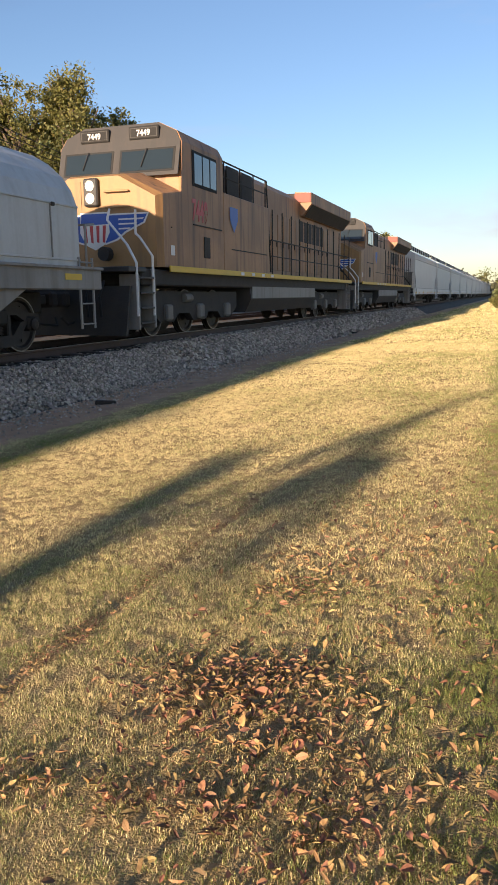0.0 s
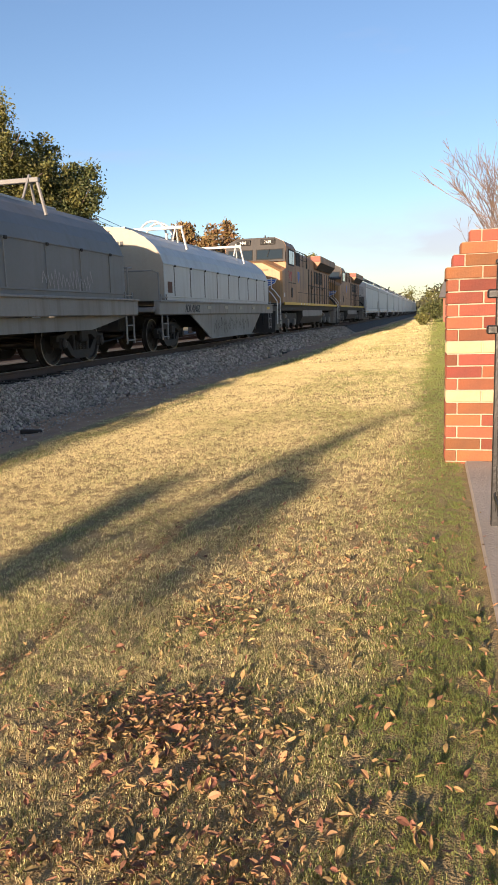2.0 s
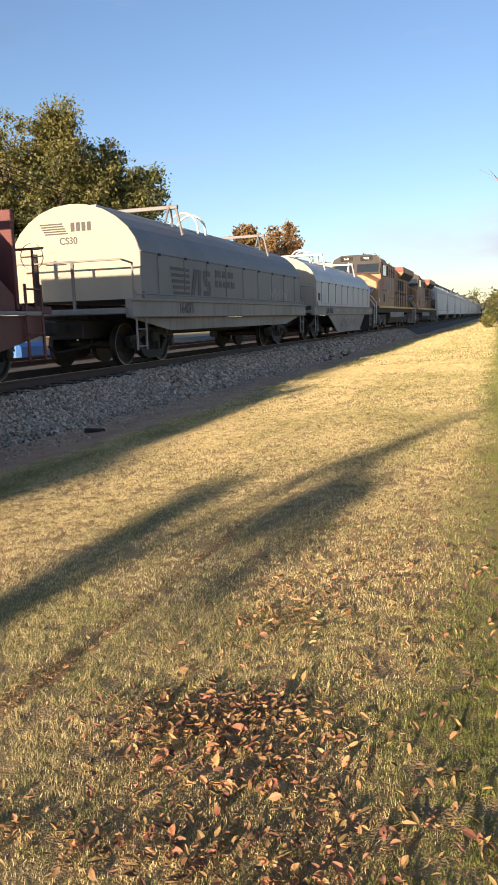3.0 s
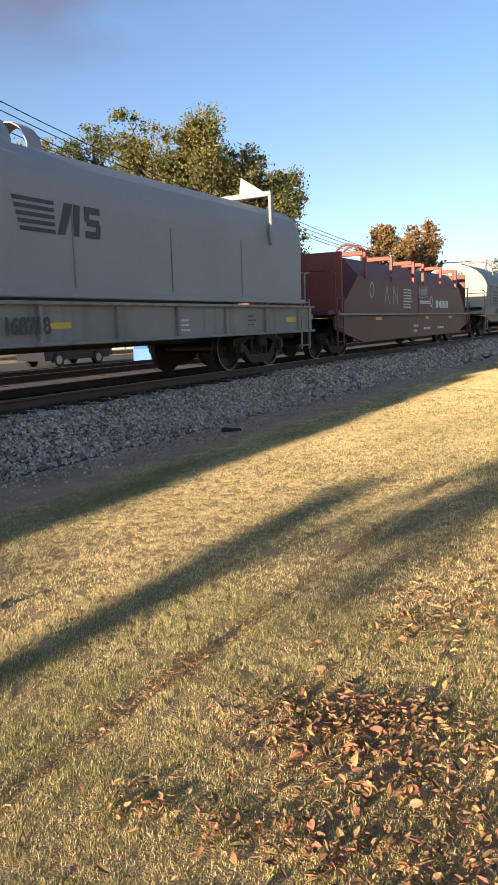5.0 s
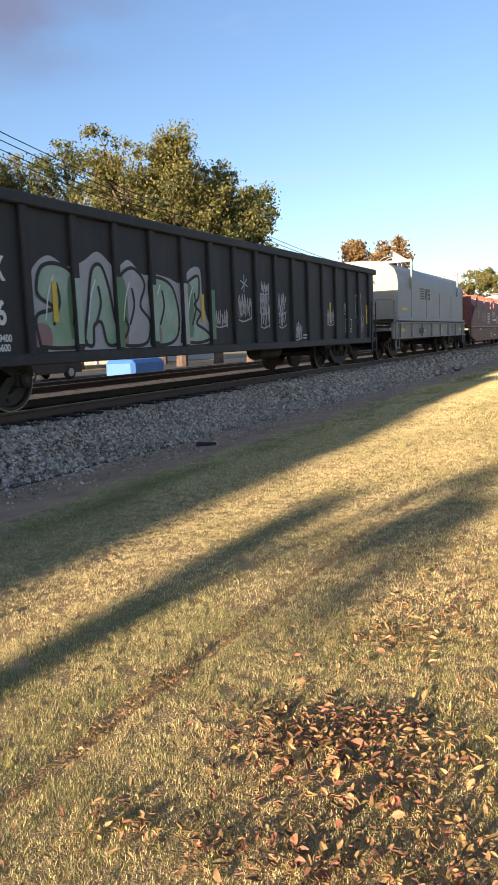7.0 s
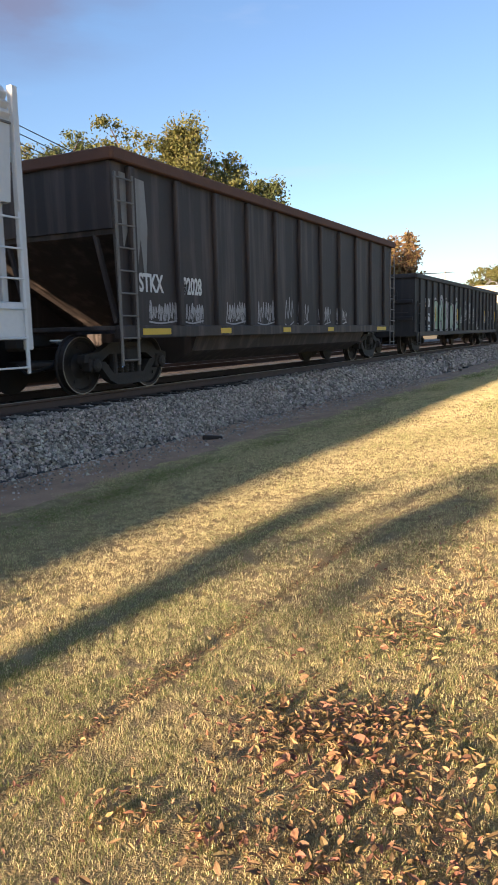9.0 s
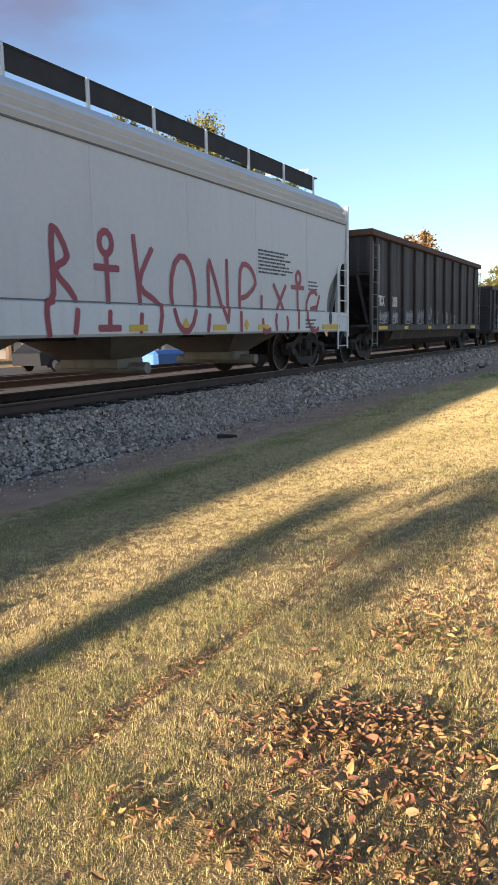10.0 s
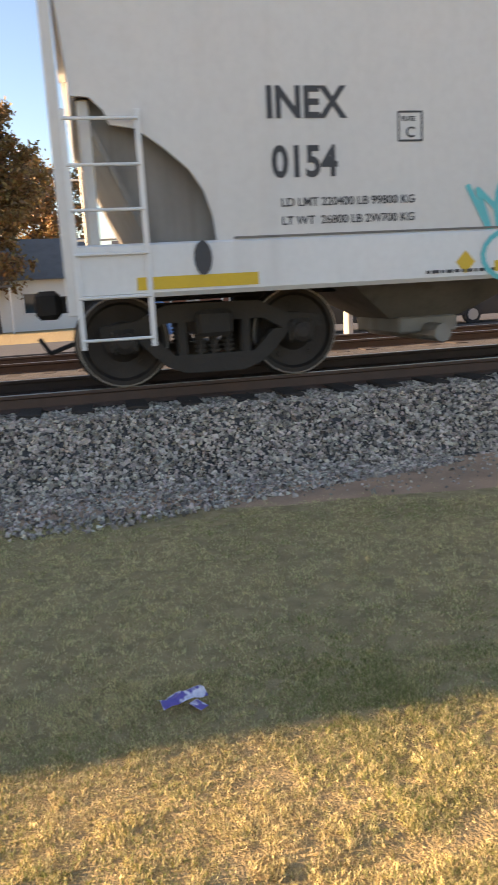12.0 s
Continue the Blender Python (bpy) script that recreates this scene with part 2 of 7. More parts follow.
M = {
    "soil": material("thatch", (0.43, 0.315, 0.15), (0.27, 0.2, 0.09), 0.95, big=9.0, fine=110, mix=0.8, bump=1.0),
    "dirt": material("dirt", (0.52, 0.32, 0.2), (0.36, 0.225, 0.145), 0.95, big=2.6, fine=70, mix=0.8, bump=1.0),
    "blade": material("dry_grass", (0.7, 0.585, 0.31), (0.5, 0.435, 0.195), 0.75, big=16.0, fine=1.3, per="island", spread=0.45, trans=0.25, bump=0),
    "green": material("green_grass", (0.2, 0.235, 0.06), (0.3, 0.3, 0.1), 0.7, big=9.0, fine=1.5, per="island", spread=0.35, trans=0.25, bump=0),
    "leaf": material("fallen_leaf", (0.36, 0.205, 0.095), (0.14, 0.075, 0.042), 0.7, big=1.5, fine=60, per="object", spread=0.55, trans=0.12, bump=0.1),
    "leaves": material("fallen_leaves", (0.34, 0.195, 0.09), (0.13, 0.07, 0.04), 0.7, big=1.5, fine=60, per="island", spread=0.6, trans=0.12, bump=0),
    "stone": material("ballast_stone", (0.49, 0.41, 0.335), (0.31, 0.26, 0.215), 0.9, big=4, fine=40, per="island", spread=0.55, bump=0.3),
    "bed": material("ballast_bed", (0.085, 0.075, 0.066), (0.055, 0.048, 0.042), 0.95, big=6, fine=50, bump=0.8),
    "tie": material("creosoted_wood", (0.045, 0.032, 0.024), (0.03, 0.023, 0.018), 0.9, big=3, fine=30, bump=0.4),
    "rail": material("rail_steel", (0.1, 0.06, 0.045), (0.065, 0.042, 0.033), 0.75, 0.1, big=4, fine=40),
    "shine": material("polished_rail_head", (0.3, 0.29, 0.28), (0.2, 0.19, 0.18), 0.42, 0.9, big=6, fine=60, mix=0.4, bump=0),
    "asphalt": material("asphalt", (0.075, 0.075, 0.078), (0.055, 0.055, 0.055), 0.9, big=0.5, fine=60, bump=0.3),
    "brick": material("red_brick", (0.25, 0.075, 0.036), (0.16, 0.06, 0.038), 0.85, big=6, fine=60, per="object", spread=0.32, bump=0.35),
    "cream": material("cream_brick", (0.5, 0.41, 0.23), (0.42, 0.34, 0.19), 0.85, big=6, fine=60, bump=0.3),
    "mortar": material("mortar", (0.42, 0.36, 0.27), (0.32, 0.27, 0.2), 0.95, big=6, fine=80, bump=0.4),
    "fence": material("black_fence_paint", (0.022, 0.022, 0.024), (0.04, 0.038, 0.035), 0.45, 0.2, big=3, fine=50),
    "kerb": material("concrete", (0.45, 0.38, 0.3), (0.33, 0.28, 0.22), 0.9, big=2, fine=50, bump=0.4),
    "bark": material("bark", (0.13, 0.1, 0.08), (0.08, 0.06, 0.045), 0.95, big=3, fine=18, bump=0.6),
    "twig": material("grey_bark", (0.24, 0.17, 0.13), (0.16, 0.11, 0.09), 0.9, big=3, fine=18, bump=0.3),
    # oak tones hold low crown shade, and top sunlight along with autumn gold
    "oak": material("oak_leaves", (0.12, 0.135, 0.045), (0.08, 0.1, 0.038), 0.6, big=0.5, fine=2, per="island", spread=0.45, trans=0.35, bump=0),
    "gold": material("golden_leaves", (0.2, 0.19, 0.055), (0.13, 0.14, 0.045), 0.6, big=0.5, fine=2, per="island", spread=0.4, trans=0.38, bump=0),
    "rust_leaf": material("rusty_leaves", (0.26, 0.155, 0.065), (0.21, 0.16, 0.065), 0.6, big=0.5, fine=2, per="island", spread=0.45, trans=0.3, bump=0),
    "pine": material("pine_needles", (0.045, 0.06, 0.028), (0.03, 0.045, 0.02), 0.6, big=0.5, fine=2, per="island", spread=0.4, trans=0.2, bump=0),
    "wood_pole": material("weathered_pole", (0.5, 0.47, 0.43), (0.36, 0.33, 0.3), 0.9, big=2, fine=20),
    "wire": material("cable", (0.03, 0.03, 0.03), (0.04, 0.04, 0.04), 0.6),
    # train
    "hopper_grey": material("pale_grey_paint", (0.65, 0.645, 0.62), (0.58, 0.57, 0.545), 0.5, big=0.5, fine=14, mix=0.35, bump=0.05, streak=0.06, stain=(0.25, 0.22, 0.19)),
    "sill_white": material("white_sill_paint", (0.72, 0.73, 0.72), (0.62, 0.62, 0.61), 0.5, big=0.7, fine=14, mix=0.35, bump=0.05, streak=0.12, stain=(0.3, 0.27, 0.24)),
    # grey with shade put into its colour, plus dirt streaks: bays, seams, ladders
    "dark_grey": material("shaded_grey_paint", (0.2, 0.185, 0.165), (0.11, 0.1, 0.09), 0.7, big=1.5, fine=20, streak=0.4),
    "grime": material("brake_dust_steel", (0.05, 0.043, 0.037), (0.03, 0.027, 0.025), 0.8, 0.2, big=4, fine=30, bump=0.3),
    "wheel": material("wheel_steel", (0.05, 0.041, 0.036), (0.033, 0.029, 0.026), 0.6, 0.5, big=5, fine=30),
    "tread": material("bright_wheel_rim", (0.26, 0.25, 0.24), (0.16, 0.155, 0.15), 0.4, 0.8, big=8, fine=40, bump=0),
    "black_car": material("black_car_paint", (0.024, 0.022, 0.022), (0.04, 0.034, 0.031), 0.7, big=0.8, fine=12, streak=0.3, stain=(0.08, 0.06, 0.05)),
    "brown_car": material("rusted_brown_paint", (0.036, 0.028, 0.026), (0.06, 0.042, 0.035), 0.7, big=0.9, fine=12, streak=0.5, stain=(0.17, 0.13, 0.11)),
    "rust": material("rust", (0.14, 0.065, 0.04), (0.09, 0.045, 0.03), 0.85, big=3, fine=25, bump=0.3),
    "coil_grey": material("coil_hood_grey", (0.5, 0.51, 0.5), (0.4, 0.4, 0.39), 0.5, big=0.7, fine=14, mix=0.5, bump=0.06, streak=0.25, stain=(0.2, 0.16, 0.12)),
    "hood_end": material("cream_hood_end", (0.37, 0.33, 0.26), (0.3, 0.265, 0.21), 0.55, big=0.8, fine=14, mix=0.4, streak=0.15, stain=(0.3, 0.24, 0.17)),
    "silver": material("aluminium_hood", (0.3, 0.31, 0.305), (0.25, 0.25, 0.245), 0.6, 0.0, big=0.6, fine=14, mix=0.4, bump=0.05, streak=0.12, stain=(0.3, 0.26, 0.2)),
    "coil_dark": material("dingy_hood_grey", (0.19, 0.19, 0.19), (0.145, 0.14, 0.135), 0.6, big=0.7, fine=14, mix=0.5, bump=0.06, streak=0.3, stain=(0.12, 0.1, 0.08)),
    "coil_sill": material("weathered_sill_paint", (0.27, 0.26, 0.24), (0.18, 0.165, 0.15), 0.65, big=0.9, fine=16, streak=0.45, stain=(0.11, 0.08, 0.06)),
    "maroon": material("oxide_red_paint", (0.13, 0.035, 0.03), (0.09, 0.03, 0.027), 0.6, big=0.8, fine=14, streak=0.35, stain=(0.05, 0.035, 0.03)),
    "orange_red": material("faded_red_paint", (0.24, 0.06, 0.04), (0.17, 0.045, 0.033), 0.6, big=1.5, fine=16, streak=0.2),
    "armour": material("yellow_loco_paint", (0.36, 0.2, 0.075), (0.27, 0.15, 0.062), 0.5, big=0.8, fine=14, mix=0.6, bump=0.04, streak=0.45, stain=(0.13, 0.08, 0.05)),
    "armour_dirty": material("sooty_yellow_paint", (0.4, 0.21, 0.1), (0.23, 0.125, 0.07), 0.6, big=0.7, fine=12, mix=0.8, bump=0.06, streak=0.8, stain=(0.1, 0.06, 0.045)),
    "loco_grey": material("grey_loco_paint", (0.04, 0.038, 0.037), (0.028, 0.027, 0.026), 0.6, big=0.9, fine=14, mix=0.6, streak=0.35, stain=(0.07, 0.055, 0.045)),
    "yellow": material("yellow_reflector", (0.7, 0.45, 0.03), (0.55, 0.35, 0.04), 0.5, big=3, fine=30, mix=0.4, bump=0),
    "white": material("white_marking", (0.72, 0.71, 0.68), (0.6, 0.58, 0.55), 0.6, big=3, fine=25, mix=0.3, bump=0),
    "ink": material("dark_lettering", (0.045, 0.047, 0.052), (0.07, 0.07, 0.075), 0.6, big=3, fine=25, mix=0.3, bump=0),
    "spray_maroon": material("maroon_spray_paint", (0.2, 0.028, 0.05), (0.16, 0.03, 0.045), 0.5, big=2, fine=15, mix=0.4, bump=0),
    "spray_red": material("red_spray_paint", (0.36, 0.06, 0.08), (0.26, 0.05, 0.06), 0.55, big=2, fine=15, mix=0.4, bump=0),
    "spray_teal": material("teal_spray_paint", (0.06, 0.5, 0.53), (0.08, 0.4, 0.45), 0.5, big=2, fine=15, mix=0.4, bump=0),
    "spray_mint": material("mint_spray_paint", (0.36, 0.45, 0.36), (0.16, 0.3, 0.15), 0.55, big=1.6, fine=15, mix=0.8, bump=0),
    "spray_pale": material("faded_white_spray_paint", (0.42, 0.4, 0.4), (0.3, 0.28, 0.29), 0.6, big=2, fine=15, mix=0.5, bump=0),
    "spray_green": material("deep_green_spray_paint", (0.1, 0.2, 0.09), (0.16, 0.27, 0.14), 0.6, big=2, fine=15, mix=0.6, bump=0),
    "spray_rose": material("dull_rose_spray_paint", (0.32, 0.17, 0.15), (0.24, 0.13, 0.12), 0.6, big=2, fine=15, mix=0.6, bump=0),
    "emblem_blue": material("blue_decal", (0.03, 0.1, 0.4), (0.04, 0.1, 0.32), 0.5, big=2, fine=20, mix=0.3, bump=0),
    "emblem_red": material("red_decal", (0.5, 0.05, 0.05), (0.4, 0.05, 0.05), 0.5, big=2, fine=20, mix=0.3, bump=0),
    "glass": glass_material("dark_window_glass", (0.02, 0.03, 0.035)),
    "headlight": lamp_material("headlight_lens", (1.0, 0.9, 0.75), 0.6),
    "siding": material("white_siding", (0.7, 0.69, 0.66), (0.62, 0.61, 0.58), 0.7, big=1, fine=10, mix=0.3),
    "roofing": material("grey_shingles", (0.14, 0.135, 0.13), (0.1, 0.095, 0.09), 0.9, big=1.5, fine=12),
    "house_brick": material("house_brick", (0.3, 0.12, 0.08), (0.22, 0.1, 0.07), 0.85, big=3, fine=25),
    "tarp": material("blue_tarpaulin", (0.06, 0.2, 0.5), (0.05, 0.15, 0.4), 0.5, big=1.5, fine=15),
    "car_dark": material("dark_car_paint", (0.03, 0.035, 0.045), (0.04, 0.045, 0.05), 0.25, 0.2, big=1, fine=15, bump=0),
    "car_silver": material("silver_car_paint", (0.4, 0.41, 0.42), (0.36, 0.37, 0.38), 0.3, 0.4, big=1, fine=15, bump=0),
    "rubber": material("tyre_rubber", (0.02, 0.02, 0.02), (0.03, 0.03, 0.03), 0.9),
    "far_wood": material("far_foliage", (0.085, 0.085, 0.045), (0.06, 0.065, 0.04), 0.8, big=0.25, fine=1.5, per="island", spread=0.35, trans=0.2, bump=0),
    "litter": material("blue_wrapper", (0.12, 0.09, 0.34), (0.72, 0.72, 0.8), 0.35, big=22, fine=60, mix=1.0, bump=0, low=0.48, high=0.54),
}


# ---------------------------------------------------------------- mesh helpers
def box(bm, c, s, bevel=0.0, rot=None):
    """A box with its centre c and its sizes s, its edges rounded off."""
    made = bmesh.ops.create_cube(bm, size=1.0)["verts"]
    m = Matrix.Translation(c) @ (rot or Matrix()) @ Matrix.Diagonal((*s, 1))
    bmesh.ops.transform(bm, matrix=m, verts=made)
    if bevel:
        edges = list({e for v in made for e in v.link_edges})
        bmesh.ops.bevel(bm, geom=edges, offset=bevel, segments=1, affect="EDGES")
    return bm


def rod(bm, a, b, r, n=6, r2=None):
    """A round bar from a to b."""
    a, b = Vector(a), Vector(b)
    d = b - a
    m = Matrix.Translation((a + b) / 2) @ d.to_track_quat("Z", "Y").to_matrix().to_4x4()
    bmesh.ops.create_cone(bm, cap_ends=True, segments=n, radius1=r, radius2=r if r2 is None else r2, depth=d.length, matrix=m)
    return bm


def bars(bm, points, r, n=6):
    for a, b in zip(points, points[1:]):
        rod(bm, a, b, r, n)
    return bm


def extrude(bm, outline, axis, a, b):
    """A solid from a flat outline, drawn out along an axis (0: x, 1: y, 2: z) from a to b."""
    def at(p, d):
        q = list(p)
        q.insert(axis, d)
        return bm.verts.new(q)
    low, high = [at(p, a) for p in outline], [at(p, b) for p in outline]
    bm.faces.new(low), bm.faces.new(high)
    for k in range(len(outline)):
        j = (k + 1) % len(outline)
        bm.faces.new((low[k], low[j], high[j], high[k]))
    bmesh.ops.recalc_face_normals(bm, faces=bm.faces)
    return bm


def shell(bm, outline, axis, a, b, thick):
    """A bent sheet of some thickness along an open outline, drawn out along an axis."""
    pts = [Vector(p) for p in outline]
    inner = []
    for k, p in enumerate(pts):
        d = (pts[min(k + 1, len(pts) - 1)] - pts[max(k - 1, 0)]).normalized()
        inner.append(p + Vector((-d.y, d.x)) * thick)
    return extrude(bm, [tuple(p) for p in pts] + [tuple(p) for p in reversed(inner)], axis, a, b)


def mesh_of(name, bm, mat, smooth=False):
    me = bpy.data.meshes.new(name)
    bmesh.ops.recalc_face_normals(bm, faces=bm.faces)
    bm.to_mesh(me)
    bm.free()
    me.materials.append(mat)
    if smooth:
        me.polygons.foreach_set("use_smooth", [True] * len(me.polygons))
    return me


def part(name, bm, mat, parent, label="", smooth=False):
    """Links a bmesh, or a mesh that is there already, as one part of a thing."""
    me = bm if isinstance(bm, bpy.types.Mesh) else mesh_of(name, bm, mat, smooth)
    ob = new(name, me)
    ob.parent = parent
    return tagged(ob, label)


def B():
    return bmesh.new()


def thing(name, label, category, at=None, group="", kind=""):
    ob = new(name)
    ob.empty_display_size = 0.2
    if at:
        ob.matrix_world = at
    return tagged(ob, label, category, group, kind)


def lettering(text, size, mat, parent, at, label="", wide=1.0, name="lettering"):
    """Words on a surface that faces +x: at is the lower left corner."""
    cu = bpy.data.curves.new("words", "FONT")
    cu.body, cu.size, cu.extrude, cu.offset = text, size, 0.003, size * (0.026 if size > 0.25 else 0.012)
    tmp = bpy.data.objects.new("words", cu)
    me = bpy.data.meshes.new_from_object(tmp)
    bpy.data.objects.remove(tmp)
    me.transform(Matrix.Translation(at) @ Matrix(((0, 0, 1, 0), (1, 0, 0, 0), (0, 1, 0, 0), (0, 0, 0, 1))) @ Matrix.Diagonal((wide, 1, 1, 1)))
    me.materials.clear()
    me.materials.append(mat)
    return part(name, me, mat, parent, label)


def stroke(bm, points, width, x):
    """A brush stroke on a surface that faces +x: points are (y, z)."""
    pts = [Vector((p[0], p[1])) for p in points]
    for k, (a, b) in enumerate(zip(pts, pts[1:])):
        if (b - a).length < 1e-4:
            continue
        d = (b - a).normalized() * width * 0.5
        s = Vector((-d.y, d.x))
        quad = [a + s, a - d * 0.7 + s * 0.7, a - d * 0.7 - s * 0.7, a - s, b - s, b + d * 0.7 - s * 0.7, b + d * 0.7 + s * 0.7, b + s]
        bm.faces.new([bm.verts.new((x + 0.0005 * (k % 3) + 0.0016 * (len(bm.faces) % 5) / 5, q.x, q.y)) for q in quad])
    return bm


def flowing(points, steps=5):
    """A smooth line through a few points."""
    p = [points[0], *points, points[-1]]
    out = []
    for k in range(1, len(p) - 2):
        for j in range(steps):
            t = j / steps
            out.append(tuple(0.5 * (2 * b + (c - a) * t + (2 * a - 5 * b + 4 * c - d) * t * t + (3 * b - a - 3 * c + d) * t ** 3) for a, b, c, d in zip(p[k - 1], p[k], p[k + 1], p[k + 2])))
    return out + [points[-1]]


def scribble(seed, y, z, w, h):
    """A quick hand-drawn tag: leaning loops, hooks and stems between two heights."""
    rng = random.Random(seed)
    n = max(3, round(w / (0.34 * h)))
    step, rows, line = w / n, [], []
    for k in range(n):
        c, lean = y + step * (k + 0.5), rng.uniform(0.0, 0.3) * step
        line += [(c - step * 0.3, z + h * rng.uniform(-0.1, 0.25)), (c - step * 0.1 + lean, z + h * rng.uniform(0.75, 1.15)), (c + step * rng.uniform(0.1, 0.35), z + h * rng.uniform(0.35, 0.6))]
        if rng.random() < 0.45:
            rows.append(flowing([(c - step * 0.35, z + h * 0.55), (c + lean, z + h * rng.uniform(0.95, 1.25)), (c + step * 0.45, z + h * 0.6), (c + step * 0.1, z + h * rng.uniform(-0.2, 0.1))]))
        if len(line) >= 9 or k == n - 1:
            rows.append(flowing(line))
            line = []
    rows.append(flowing([(y, z - h * 0.12), (y + w * 0.4, z - h * 0.22), (y + w, z - h * 0.02)]))
    return rows


def blob(bm, outline, x):
    bm.faces.new([bm.verts.new((x, p[0], p[1])) for p in outline])
    return bm


def flat_mesh(name, verts, faces, mat):
    me = bpy.data.meshes.new(name)
    me.from_pydata(verts, [], faces)
    me.materials.append(mat)
    return me


# ---------------------------------------------------------------- ground
RAIL_Z, TRACK_X = 0.375, -8.49


def lift(x, y):
    """The height of the ground: it falls gently towards the ballast."""
    fall = 0.0526 * max(min(x, 0.0), -6.2)
    rut = 0.03 * math.exp(-((x + 1.59 - 0.02 * max(0.0, y - 2.5)) / 0.05) ** 2) * (0.6 + noise.noise((y * 2.1, 4.0, 0.0))) if 0 < y < 7 else 0.0
    return fall - rut + 0.018 * noise.noise((x * 0.6, y * 0.6, 0.3)) + 0.05 * noise.noise((x * 0.08, y * 0.08, 2.0)) * min(1.0, math.hypot(x, y) / 12)


def build_ground():
    xs = sorted({*np.arange(-7.0, 3.01, 0.2).round(3), *np.arange(-1.8, -1.3, 0.04).round(3), *np.arange(-40, -7, 3.0), *np.arange(3, 40, 3.0), -1500, -600, -250, -120, -70, 70, 120, 250, 600, 1500})
    ys = sorted({*np.arange(-3.0, 16.01, 0.25).round(3), *np.arange(16, 60, 2.0), *np.arange(-40, -3, 4.0), *np.arange(60, 200, 12.0), -1500, -500, -150, -80, 260, 400, 700, 1500})
    verts = [(x, y, lift(x, y)) for y in ys for x in xs]
    w = len(xs)
    faces = [(j * w + i, j * w + i + 1, (j + 1) * w + i + 1, (j + 1) * w + i) for j in range(len(ys) - 1) for i in range(w - 1)]
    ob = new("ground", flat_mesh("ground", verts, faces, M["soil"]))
    ob.data.polygons.foreach_set("use_smooth", [True] * len(faces))
    return tagged(ob, "gently sloping lawn of dormant straw-coloured grass", "ground", kind="structure")


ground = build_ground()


def dirt_edge(y):
    return -4.95 - 0.5 * max(0.0, min(1.0, (3.0 - y) / 3.0)) + 0.25 * noise.noise((y * 0.35, 0.0, 5.0)) + 0.1 * noise.noise((y * 1.3, 0.0, 9.0))


def build_dirt():
    verts, faces = [], []
    ys = [*np.arange(-6, 40, 0.4), *np.arange(40, 200, 4.0)]
    for y in ys:
        a = dirt_edge(y) + 0.35
        for k in range(6):
            x = -6.9 + (a + 6.9) * k / 5
            verts.append((x, y, lift(x, y) + (0.01 if 0 < k < 5 else -0.02)))
    for j in range(len(ys) - 1):
        for k in range(5):
            faces.append((j * 6 + k, j * 6 + k + 1, j * 6 + k + 7, j * 6 + k + 6))
    ob = new("dirt_strip", flat_mesh("dirt_strip", verts, faces, M["dirt"]))
    return tagged(ob, "bare brown dirt strip along the ballast", "dirt", kind="structure")


dirt_strip = build_dirt()
# ---------------------------------------------------------------- track
def ballast_height(x):
    """The height of the ballast over the ground's datum: shoulder, crest under the ties, the trough between both tracks."""
    x = x - TRACK_X
    if x > 2.45:
        return -0.42
    if x > 1.55:
        return 0.19 - (x - 1.55) / 0.9 * 0.57
    if x > -2.2:
        return 0.19
    if x > -6.0:
        return 0.208
    return 0.19 - (-6.0 - x) * 0.4


